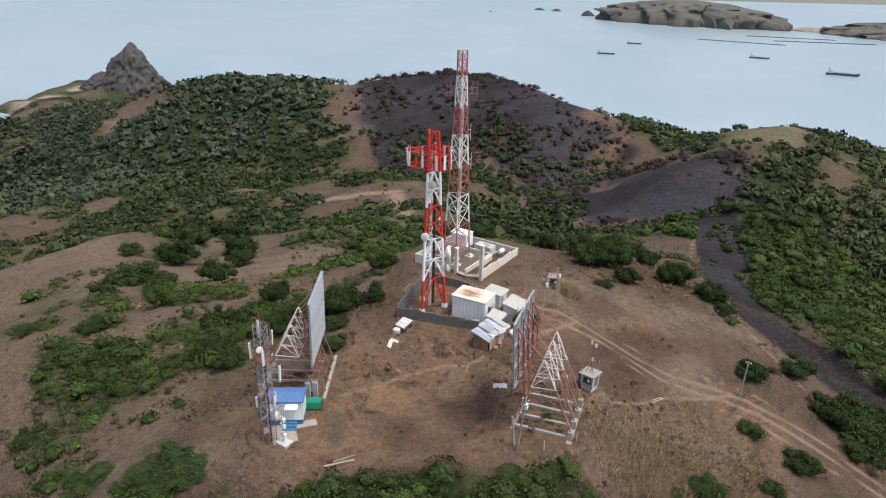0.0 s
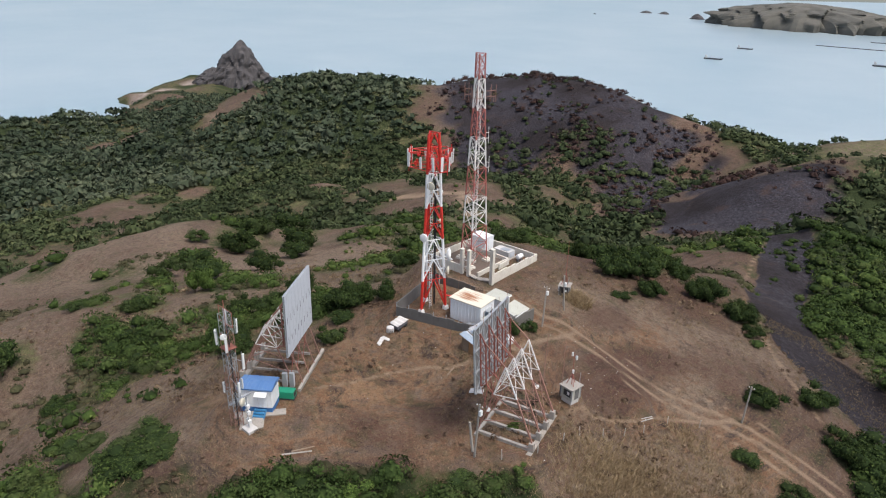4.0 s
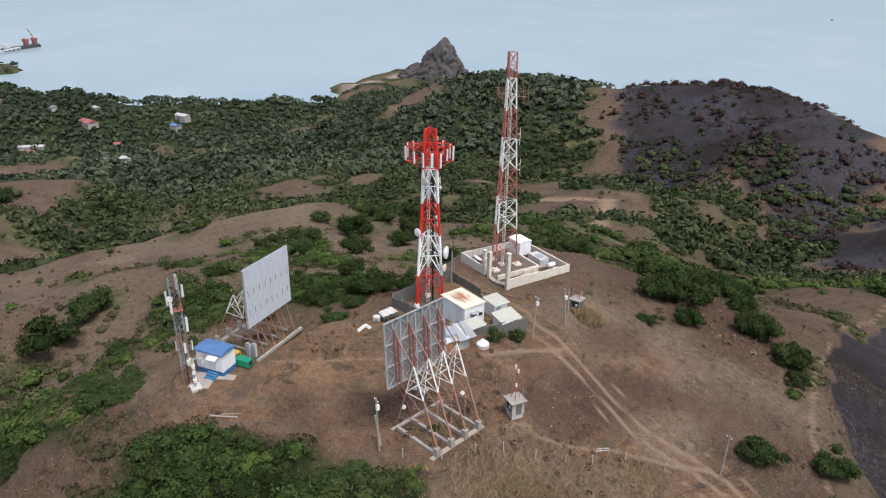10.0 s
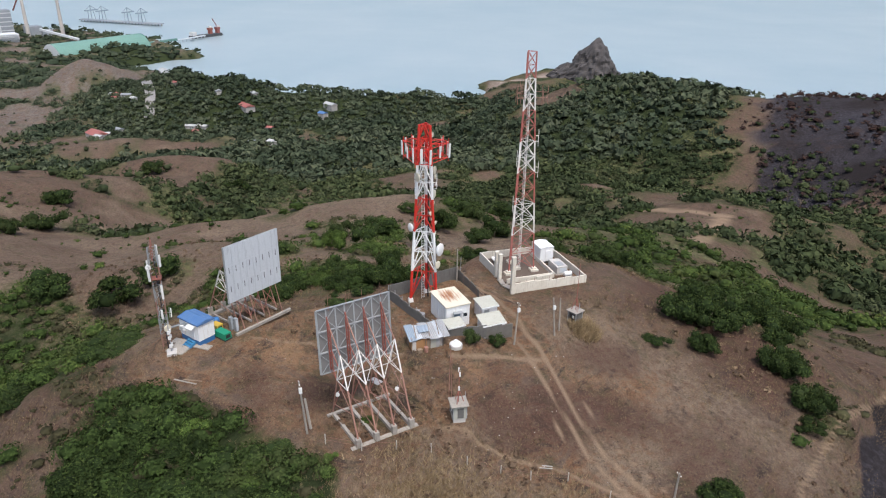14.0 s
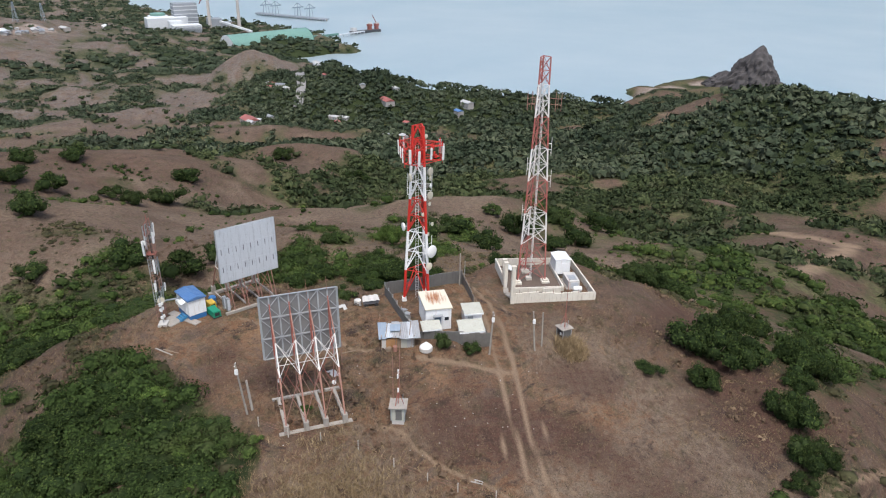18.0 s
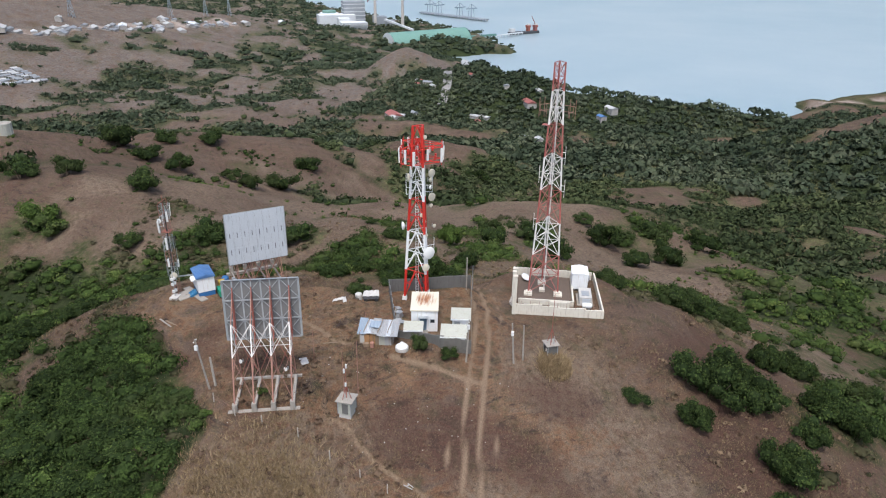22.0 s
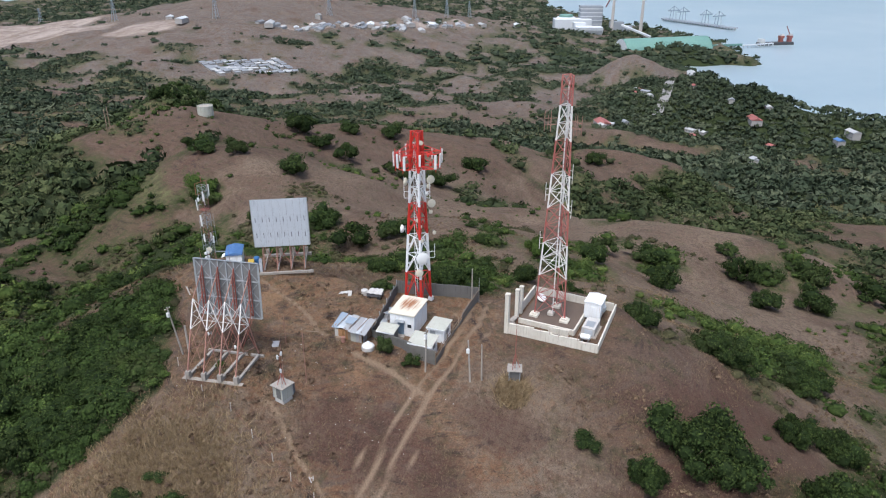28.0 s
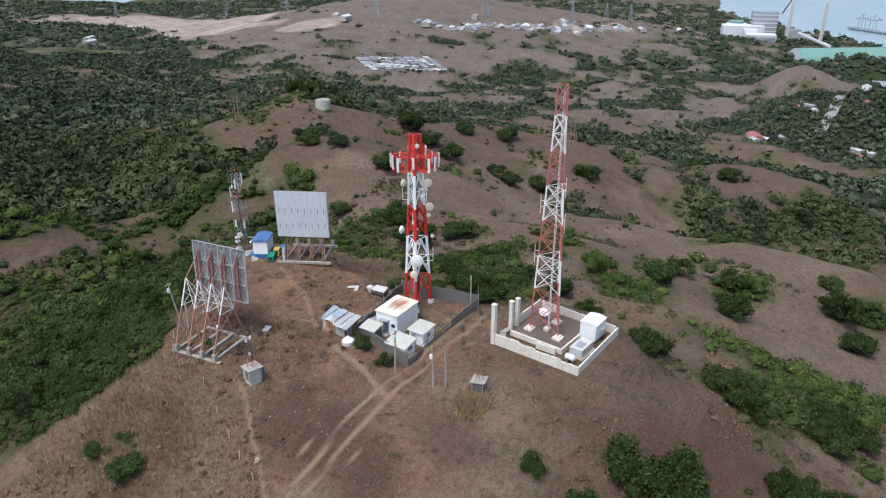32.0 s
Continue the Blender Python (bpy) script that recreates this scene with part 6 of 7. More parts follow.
for x, y, rz, m, s in [(-46.5, 75.9, 20, M_TARPW, (1.6, 0.9, 0.5)), (-48.2, 75.6, -15, M_IRON, (1.4, 0.8, 0.9)), (-49.8, 75.2, 40, M_TARPW, (0.9, 0.9, 0.7)), (-45.0, 76.6, 10, M_WOOD, (1.2, 0.5, 0.9))]:
    t = thing("scrap_heap", "heap of scrap sheet and plastic by the fence", "scrap", pose(x, y, gz(x, y), 0, 0, rz), "scrap by the fence")
    part("sheet_piece", Shape().box((0, 0, s[2] / 2), s, 0, 0.6), m, t)
    part("sheet_piece", Shape().sheet((-0.7, -0.3, s[2]), (0.6, -0.4, s[2] + 0.2), (0.5, 0.4, s[2] + 0.1), (-0.6, 0.4, s[2] - 0.1), 0.03), M_STEEL, t)


# poles
def pole(x, y, h, lx, ly, r, mat, label, box=None, arm=0):
    e = thing("pole", label, "pole", pose(x, y, gz(x, y)))
    part("shaft", Shape().tube((0, 0, -0.4), (lx, ly, h), r, r * 0.75, 8), mat, e)
    if box:
        part("meter_box", Shape().box((lx * box / h + 0.22, ly * box / h, box), (0.28, 0.35, 0.6)), M_ANT, e, "white box")
    if arm:
        part("crossarm", Shape().beam((lx - arm / 2, ly, h - 0.3), (lx + arm / 2, ly, h - 0.3), 0.1), M_WOOD, e)
        for s in (-0.4, 0, 0.4):
            part("insulator", Shape().lathe([(0.04, 0), (0.07, 0.05), (0.05, 0.12), (0.02, 0.16)], (lx + s * arm, ly, h - 0.25), 8), M_ANT, e)
    return e


pole(-39.3, 86.3, 6.6, 0.1, 0.3, 0.13, M_CONC, "leaning grey utility pole with a white box by the track", 5.6, 1.0)
pole(-39.6, 92.7, 6.0, -0.3, -0.5, 0.13, M_CONC, "grey concrete utility pole with a white meter box", 4.6)
pole(-40.6, 93.9, 5.3, -0.1, -0.15, 0.12, M_CONC, "plain grey concrete pole beside the track")
pole(-27.0, 55.9, 7.5, 0.85, -0.55, 0.13, M_CONC, "leaning grey utility pole beside the reflector frames", 6.4, 0.9)
pole(-27.6, 56.4, 3.9, -0.3, -0.4, 0.17, M_CONC, "short leaning concrete pole stub")
pole(-11.0, 93.3, 6.0, 0.3, -0.2, 0.13, M_CONC, "grey pole beside the dirt track", None, 0.8)
pole(-58.6, 84.6, 5.6, 0.0, 0.0, 0.12, M_CONC, "grey pole inside the compound corner")
pole(-59.4, 85.5, 4.4, 0.1, 0.0, 0.05, M_STEEL, "thin steel pole at the compound corner")
pole(-35.5, 66.5, 4.6, 0.15, 0.1, 0.04, M_RUSTTAN, "thin rusty whip pole standing in the open yard")
pole(-30.3, 73.6, 7.6, 0.1, 0.1, 0.05, M_RUSTTAN, "tall thin rusty whip mast")
pole(-44.5, 71.5, 2.6, 0.1, 0.0, 0.04, M_RUSTTAN, "thin rusty stake in the yard")


# metal kiosks
def kiosk(label, x, y, z, rz, w, d, h, mast, base, tripod, skin):
    e = thing("kiosk", label, "kiosk", pose(x, y, z, 0, 0, rz))
    part("base", Shape().box((0, 0, 0.25), (w * 0.9, d * 0.9, 0.8)), base, e)
    part("body", Shape().box((0, 0, 0.6 + h / 2), (w, d, h)), skin, e)
    part("roof", Shape().sheet((-w / 2 - 0.25, -d / 2 - 0.25, h + 0.62), (w / 2 + 0.25, -d / 2 - 0.25, h + 0.7), (w / 2 + 0.25, d / 2 + 0.25, h + 0.74), (-w / 2 - 0.25, d / 2 + 0.25, h + 0.66), 0.08), M_CONC, e)
    part("door", Shape().box((w / 2 + 0.02, 0.1, 0.55 + h / 2), (0.05, d * 0.45, h * 0.8)), M_BLOCK, e)
    part("hatch", Shape().box((0.1, -d / 2 - 0.02, 0.7 + h / 2), (w * 0.65, 0.05, h * 0.5)), M_DARK, e, "dark louvred hatch")
    part("notice", Shape().box((0.3, -d / 2 - 0.06, 0.75 + h / 2), (0.35, 0.03, 0.4)), M_ANT, e)
    for px, py in ((-w / 2, -d / 2), (w / 2, -d / 2), (w / 2, d / 2), (-w / 2, d / 2)):
        part("corner_post", Shape().box((px, py, 0.6 + h / 2), (0.1, 0.1, h)), M_STEEL, e)
    top = h + 0.72
    for k in range(3):
        a = radians(90 + 120 * k)
        part("tripod_leg", Shape().tube((0.62 * math.cos(a), 0.62 * math.sin(a), top), (0, 0, top + tripod), 0.045, n=5), M_RUSTRED, e)
    part("mast", Shape().tube((0, 0, top), (0, 0, top + mast), 0.05, 0.03, 6), M_RUSTRED, e)
    return e, top


K1, kt = kiosk("grey concrete kiosk with a tripod mast and small white antennas", -26.0, 73.3, -1.05, -8, 1.7, 1.6, 1.7, 4.4, M_TARPW, 1.7, M_ROOFPALE)
for dx, dz in ((0.35, 4.0), (-0.3, 4.2), (0.05, 1.9)):
    part("small_antenna", Shape().tube((0, 0, kt + dz), (dx, 0, kt + dz), 0.03).box((dx, 0, kt + dz), (0.2, 0.16, 0.5)), M_ANT, K1, "small white antenna")
part("side_box", Shape().box((-1.15, 0.1, 1.3), (0.55, 1.0, 1.5)), M_DARKGREY, K1, "dark side cabinet")
part("rod", Shape().tube((-0.9, -0.7, 0.3), (-0.95, -0.7, 8.2), 0.045, 0.03, 6), M_RUSTTAN, K1, "tall rusty whip rod")
part("rod", Shape().tube((0.7, 0.6, kt), (0.72, 0.62, kt + 1.9), 0.025, n=5), M_STEEL, K1)
K2, kt2 = kiosk("weathered grey kiosk with a tripod and whip mast in tall grass", -42.8, 97.6, -1.75, 20, 1.5, 1.4, 1.7, 7.5, M_CONC, 2.2, M_BLOCK)
part("rod", Shape().tube((0.5, 0.2, kt2), (0.5, 0.2, kt2 + 1.3), 0.04, n=5), M_STEEL, K2)
part("meter_box", Shape().box((-0.9, -0.2, 1.5), (0.3, 0.4, 0.6)), M_ANT, K2, "white meter box")

# hut with blue roof
H = thing("hut", "white cabin with a blue roof, blue base and blue steps", "hut", pose(-50.55, 44.85, 0.7, 0, 0, 36.5))
part("base", Shape().box((0, 0, 0.35), (3.8, 2.4, 0.95)), M_BLUE, H, "blue painted base")
part("body", Shape().box((0, 0, 1.95), (3.9, 2.5, 2.3)), M_WHITEBOX, H)
rf = part("roof", Shape().add([(-2.1, -1.4, 3.12), (2.1, -1.4, 3.12), (2.1, 1.4, 3.12), (-2.1, 1.4, 3.12), (-2.1, -1.4, 3.3), (2.1, -1.4, 3.3), (2.1, 1.4, 3.3), (-2.1, 1.4, 3.3), (-2.1, 0, 3.62), (2.1, 0, 3.62)],
                              [(3, 2, 1, 0), (0, 1, 5, 4), (2, 3, 7, 6), (1, 2, 6, 9, 5), (3, 0, 4, 8, 7), (4, 5, 9, 8), (6, 7, 8, 9)]), M_ROOFBLUE, H, "blue pitched roof")
for i in range(9):
    x = -1.9 + i * 0.475
    part("roof_rib", Shape().beam((x, -1.4, 3.32), (x, 0, 3.64), 0.05).beam((x, 0, 3.64), (x, 1.4, 3.32), 0.05), M_ROOFBLUE, rf)
part("door", Shape().box((0.6, -1.27, 1.75), (0.85, 0.05, 1.9)), M_WHITEBOX, H)
part("awning", Shape().sheet((0.1, -1.3, 2.95), (1.5, -1.3, 2.95), (1.5, -2.0, 2.7), (0.1, -2.0, 2.7), 0.05), M_ANT, H, "white door awning")
part("cooler", Shape().box((-1.2, -1.45, 1.9), (0.8, 0.4, 0.6)), M_ANT, H)
part("cable_duct", Shape().beam((-0.4, -1.35, 2.9), (-2.2, -3.3, 2.3), 0.3, 0.12), M_STEEL, H, "grey cable tray to the mast")
for i in range(4):
    part("step", Shape().box((0.6, -1.55 - 0.32 * i, 0.62 - 0.2 * i), (1.35, 0.32, 0.14)), M_STEPBLUE, H)
for sx in (-0.06, 1.26):
    part("stringer", Shape().beam((sx, -1.35, 0.6), (sx, -2.7, -0.1), 0.06, 0.35), M_STEPBLUE, H)
single("pavement", Shape().box((0, 0, 0), (5.8, 1.1, 0.16)).box((-0.8, -1.6, -0.01), (2.6, 2.2, 0.14)), M_CONC, "pale concrete walkway beside the hut", "walkway", pose(-49.2, 43.95, 0.8, 0, 0, 52), kind="structure")
G1 = thing("generator", "green canopied generator set on a concrete pad", "generator", pose(-49.75, 48.0, 0.75, 0, 0, 36))
part("canopy", Shape().box((0, 0, 0.6), (2.2, 1.15, 0.9), 0, 0.94), M_GREENBOX, G1)
part("skid", Shape().box((0, 0, 0.1), (2.3, 1.2, 0.2)), M_DARK, G1)
part("vent", Shape().box((1.07, 0, 0.6), (0.04, 0.7, 0.5)), M_DARK, G1)
G2 = thing("generator", "yellow generator set beside the hut", "generator", pose(-51.5, 47.3, 0.75, 0, 0, 36))
part("canopy", Shape().box((0, 0, 0.75), (1.5, 1.0, 1.2), 0, 0.95), M_YELLOW, G2)
part("panel", Shape().box((0.72, 0, 0.8), (0.05, 0.6, 0.7)), M_DARK, G2)
BT = thing("blue_tank", "blue plastic drum behind the generators", "tank", pose(-53.0, 47.2, 0.75))
part("drum", Shape().lathe([(0.5, 0), (0.55, 0.1), (0.55, 1.2), (0.4, 1.4), (0.15, 1.45)], n=14), M_BLUE, BT)
for x, y in ((-51.6, 49.2), (-51.0, 49.8)):
    sw = thing("switch_cabinet", "grey steel switch cabinet by the generators", "cabinet", pose(x, y, 0.75, 0, 0, 36), "switch cabinets")
    part("body", Shape().box((0, 0, 1.0), (0.55, 0.45, 2.0)), M_STEEL, sw)
    part("door", Shape().box((0.29, 0, 1.0), (0.04, 0.38, 1.7)), M_PANEL, sw)


# slim mast by the hut
def mast():
    e = thing("antenna_mast", "slim weathered lattice mast crowded with small antennas beside the hut", "mast", pose(-49.2, 40.95, gz(-49.2, 40.95)))
    w = 0.5
    for k in range(6):
        z0, z1 = k * 2.4, k * 2.4 + 2.4
        cs = [(-w, -w), (w, -w), (w, w), (-w, w)]
        mat = M_RUSTTAN if k % 2 == 0 else M_STEEL
        s = part("section", Shape().tube((-w, -w, z1), (w, -w, z1), 0.02, n=4), mat, e)
        for (ax, ay), (bx, by) in zip(cs, cs[1:] + cs[:1]):
            for i in range(3):
                a, b = z0 + 0.8 * i, z0 + 0.8 * i + 0.8
                part("brace", Shape().tube((ax, ay, a), (bx, by, b), 0.022, n=4), mat, s)
                part("girt", Shape().tube((ax, ay, b - 0.04), (bx, by, b - 0.04), 0.02, n=4), mat, s)
        for ax, ay in cs:
            part("leg", Shape().tube((ax, ay, z0), (ax, ay, z1), 0.045, n=6), M_RUSTTAN if k % 2 == 0 else M_STEEL, s)
    part("platform", Shape().box((0, 0, 10.3), (1.3, 1.3, 0.06)), M_RUSTRED, e)
    sh = Shape()
    for a, b in (((-1.1, 0, 13.2), (1.4, 0, 13.2)), ((-1.1, 0, 15.0), (1.4, 0, 15.0)), ((-1.1, 0, 13.2), (-1.1, 0, 15.0)), ((1.4, 0, 13.2), (1.4, 0, 15.0)), ((0, 0, 12), (0, 0, 15.9))):
        sh.tube(a, b, 0.04, n=5)
    part("top_frame", sh, M_RUSTRED, e, "rusty rectangular frame at the top")
    for x, y, z, h, fx, fy in [(-0.9, -0.8, 11.5, 1.8, -1, -0.6), (0.9, -0.7, 11.2, 1.8, 1, -0.6), (1.7, 0.6, 9.0, 1.9, 1, 0.2), (-0.9, 0.5, 13.4, 1.9, -0.5, 1), (0.8, 0.8, 12.9, 1.6, 0.7, 0.7), (-1.0, -0.5, 5.0, 1.3, -1, 0), (1.1, 0.1, 5.6, 1.3, 1, 0.2), (0.1, 1.1, 5.2, 1.2, 0, 1)]:
        panel_antenna(e, Vector((x, y, z)), (fx, fy), h, 0.26, 0.12, M_STEEL)
        part("arm", Shape().tube((x * 0.3, y * 0.3, z), (x * 0.9, y * 0.9, z), 0.035, n=5), M_STEEL, e)
    drum(e, Vector((0.5, -0.7, 12.0)), (0.8, -0.3, 0), 0.36, M_ANT, 0.25)
    drum(e, Vector((0.9, 0.5, 3.4)), (0.8, 0.6, 0), 0.5, M_CREAM, 0.4)
    part("cable_run", Shape().tube((0.1, 0.1, 0), (0.1, 0.1, 13), 0.09, n=6), M_DARK, e)
    for z in (4.2, 6.0, 8.0):
        part("arm", Shape().tube((-1.3, 0.3, z), (1.3, -0.2, z), 0.035, n=5).tube((-1.3, 0.3, z - 0.7), (-1.3, 0.3, z + 1.1), 0.03, n=5).tube((1.3, -0.2, z - 0.7), (1.3, -0.2, z + 1.1), 0.03, n=5), M_STEEL, e)
    return e


mast()
DM = thing("drum_mast", "short post stacked with white radio boxes on a white concrete base", "mast", pose(-47.7, 41.5, gz(-47.7, 41.5)))
part("post", Shape().tube((0, 0, 0), (0, 0, 4.4), 0.06), M_STEEL, DM)
part("base", Shape().box((0.1, 0, 0.12), (1.5, 1.2, 0.4)), M_TARPW, DM)
for z in (1.2, 2.4, 3.2):
    part("radio_box", Shape().box((0.24, 0.0, z), (0.26, 0.36, 0.42)), M_ANT, DM, "white radio box")
    part("radio_box", Shape().box((-0.24, 0.1, z), (0.22, 0.34, 0.42)), M_ANT, DM, "white radio box")

# litter and loose things
def litter(name, label, cat, x, y, bits, rz=0.0):
    e = thing(name, label, cat, on(x, y, rz))
    for mat, corners, waves in bits:
        part("sheet_piece", Shape().sheet(*corners, 0.03, waves, 0.03), mat, e)
    return e


litter("tarpaulin", "crumpled white plastic sheeting lying on the ground", "sheeting", -52.0, 65.6, [(M_TARPW, ((-1.1, -0.35, 0.1), (0.9, -0.1, 0.25), (0.7, 0.4, 0.4), (-0.9, 0.3, 0.15)), 3), (M_TARPW, ((0.5, -0.9, 0.1), (1.1, -0.8, 0.12), (1.0, 0.3, 0.45), (0.5, 0.2, 0.3)), 2)], 110)
SC = thing("scrap_cart", "scrap cart loaded with white sheets beside the fence", "scrap", on(-53.3, 70.3, 100))
part("bed", Shape().box((0, 0, 0.75), (2.4, 1.3, 0.5)), M_DARKGREY, SC)
part("load", Shape().sheet((-1.3, -0.7, 1.05), (1.3, -0.8, 1.1), (1.2, 0.7, 1.35), (-1.1, 0.8, 1.2), 0.05, 3, 0.06), M_TARPW, SC, "white sheets")
part("drum", Shape().lathe([(0.5, 0), (0.55, 0.05), (0.55, 1.0), (0.4, 1.1)], (-1.9, 0.2, 0), 14), M_TARPW, SC, "white drum")
for x in (-0.8, 0.8):
    for y in (-0.65, 0.65):
        part("wheel", Shape().tube((x, y - 0.06, 0.3), (x, y + 0.06, 0.3), 0.3, n=12), M_DARK, SC)
litter("sack", "pale sack lying on the ground", "sack", -34.6, 65.4, [(M_TARPW, ((-0.9, -0.5, 0.12), (0.9, -0.45, 0.2), (0.85, 0.5, 0.25), (-0.8, 0.5, 0.15)), 2)], 30)
litter("board", "weathered boards lying in the dry grass", "boards", -41.1, 43.0, [(M_CONC, ((-1.6, -0.15, 0.1), (1.6, 0.1, 0.12), (1.6, 0.3, 0.12), (-1.6, 0.1, 0.1)), 0), (M_WOOD, ((-0.6, 0.3, 0.08), (1.9, 0.9, 0.1), (1.85, 1.1, 0.1), (-0.65, 0.5, 0.08)), 0)], 50)
litter("board", "pale broken board on the ground", "boards", -40.5, 67.3, [(M_WOOD, ((-1.0, -0.1, 0.08), (1.0, 0.1, 0.1), (1.0, 0.3, 0.1), (-1.0, 0.1, 0.08)), 0)], 100)
W = thing("trestle", "small pale frame lying in the grass by the fence line", "frame", on(-19.2, 81.6, 40))
part("bar", Shape().beam((-0.8, 0, 0.1), (0.8, 0.2, 0.6), 0.08), M_TARPW, W)
part("bar", Shape().beam((-0.8, 0.5, 0.1), (0.7, 0.4, 0.7), 0.08), M_TARPW, W)
part("bar", Shape().beam((-0.2, 0, 0.35), (-0.2, 0.5, 0.4), 0.08), M_TARPW, W)

# fence along the brow
FB = [(-24.5, 57.5), (-22.3, 61), (-21.4, 64.6), (-21.6, 68.6), (-20.6, 72.5), (-19.6, 76.2), (-18.5, 79.5), (-17.3, 83.6), (-14.5, 87.5)]
BF = thing("brow_fence", "sagging wire fence on pale posts along the brow", "fence")
for i, (x, y) in enumerate(FB):
    z = gz(x, y)
    part("fence_post", Shape().tube((x, y, z - 0.3), (x + 0.08 * (i % 3 - 1), y, z + 1.25), 0.06, n=6), M_STONE, BF)
for (x0, y0), (x1, y1) in zip(FB, FB[1:]):
    for dz in (0.55, 1.0):
        part("wire", Shape().tube((x0, y0, gz(x0, y0) + dz), (x1, y1, gz(x1, y1) + dz), 0.012, n=3), M_RUSTTAN, BF)

# scattered pale stones and scraps of litter, and dry grass
stone_meshes = []
for i in range(4):
    v, t = ICO1
    q = v * np.array([1, 0.8, 0.5]) * rng.uniform(0.7, 1.15, (len(v), 1))
    me = bpy.data.meshes.new("stone")
    me.from_pydata([tuple(p) for p in q], [], [tuple(int(k) for k in f) for f in t])
    me.materials.append(M_STONE if i < 3 else M_TARPW)
    stone_meshes.append(me)
for i in range(90):
    cx, cy, s = [(-33, 80, 5), (-30, 76, 5), (-45, 60, 9), (-28, 84, 6), (-38, 68, 6)][i % 5]
    x, y = cx + rng.normal(0, s), cy + rng.normal(0, s)
    ob = new("stone", stone_meshes[i % 4])
    r = rng.uniform(0.04, 0.11)
    ob.matrix_basis = Matrix.LocRotScale((x, y, gz(x, y) + r * 0.2), Euler((0, 0, rng.uniform(0, 6))), (r, r, r))
    tagged(ob, "pale stone lying on the bare ground" if i % 4 < 3 else "scrap of white litter on the bare ground", "stone" if i % 4 < 3 else "litter", "stones on the hilltop" if i % 4 < 3 else "litter on the hilltop")


def grass(name, n, x0, x1, y0, y1, hlo, hhi, label, dens):
    x, y = rng.uniform(x0, x1, n), rng.uniform(y0, y1, n)
    z = ground(x, y)
    keep = dens(x, y) > rng.uniform(0, 1, n)
    x, y, z = x[keep], y[keep], z[keep]
    k = len(x)
    blades = 3
    x, y, z = np.repeat(x, blades) + rng.normal(0, 0.12, k * blades), np.repeat(y, blades) + rng.normal(0, 0.12, k * blades), np.repeat(z, blades)
    m = len(x)
    h = rng.uniform(hlo, hhi, m)
    a = rng.uniform(0, 6.28, m)
    wv = np.stack([np.cos(a), np.sin(a), np.zeros(m)], 1) * (0.015 + h * rng.uniform(0.03, 0.075, m))[:, None]
    tip = np.stack([x + rng.normal(0, 0.55, m) * h, y + rng.normal(0, 0.55, m) * h, z + h], 1)
    b = np.stack([x, y, z - 0.05], 1)
    co = np.stack([b - wv, b + wv, tip], 1).reshape(-1, 3)
    me = bpy.data.meshes.new(name)
    me.vertices.add(len(co))
    me.vertices.foreach_set("co", co.astype(np.float32).ravel())
    me.loops.add(len(co))
    me.loops.foreach_set("vertex_index", np.arange(len(co), dtype=np.int32))
    me.polygons.add(m)
    me.polygons.foreach_set("loop_start", np.arange(0, len(co), 3, dtype=np.int32))
    at = me.attributes.new("tint", "FLOAT", "POINT")
    at.data.foreach_set("value", np.repeat(rng.uniform(0, 0.8, m) + 0.3 * value_noise(x, y, 6, 41), 3).astype(np.float32))
    me.materials.append(M_STRAW)
    me.update()
    me.validate()
    return tagged(new(name, me), label, "grass", kind="stuff")


grass("dry_grass", 105000, -125, 15, 15, 150, 0.12, 0.38, "short dry straw-coloured grass on the hilltop and slopes", meadow)
grass("tall_grass", 36000, -26, -1, 54, 90, 0.25, 0.75, "tall dry yellow grass below the brow", lambda x, y: np.clip(1.7 - 1.2 * np.hypot((x + 11) / 9.0, (y - 69) / 14), 0, 1) * np.clip(0.75 + 1.3 * value_noise(x, y, 5, 53), 0.2, 1))
grass("tall_grass", 5000, -46, -37, 94, 102, 0.5, 1.3, "clump of tall straw-coloured grass round the kiosk", lambda x, y: np.clip(1.3 - np.hypot((x + 40.8) / 2.3, (y - 98.2) / 2.0), 0, 1))


# ---- far things ----
M_ROCK = surface("dark craggy rock", (0.075, 0.068, 0.066), (0.038, 0.036, 0.038), 0.95, 0, 0.05, 0.3, 0.9, streak=(0.12, 0.1, 0.085), wear=0.9)
M_ISLE = surface("scrub-covered island", (0.13, 0.118, 0.095), (0.05, 0.054, 0.048), 0.95, 0, 0.011, 0.06, 0.9, streak=(0.07, 0.066, 0.055), wear=0.9)
M_SHOREROCK = surface("pale shore rock", (0.3, 0.25, 0.19), (0.2, 0.16, 0.12), 0.95, 0, 0.02, 0.2, 0.6)
M_HULL = surface("dark ship hull", (0.05, 0.055, 0.06), (0.09, 0.07, 0.06), 0.6, 0, 0.1)
M_DECK = surface("pale ship superstructure", (0.6, 0.6, 0.58), (0.5, 0.46, 0.42), 0.6, 0, 0.2)
M_PLANT = surface("pale industrial cladding", (0.62, 0.64, 0.65), (0.52, 0.54, 0.55), 0.6, 0, 0.02, 0.3, 0.0)
M_PLANTGREY = surface("grey steel boiler house", (0.3, 0.32, 0.34), (0.2, 0.22, 0.24), 0.7, 0, 0.05, 0.4, 0.0)
M_SHEDGREEN = surface("pale green vault roof", (0.14, 0.27, 0.225), (0.18, 0.31, 0.26), 0.6, 0, 0.02, 0.2, 0.0)
M_SHEDEND = surface("teal shed end wall", (0.05, 0.14, 0.16), (0.07, 0.17, 0.19), 0.7, 0, 0.05, 0.3, 0.0)
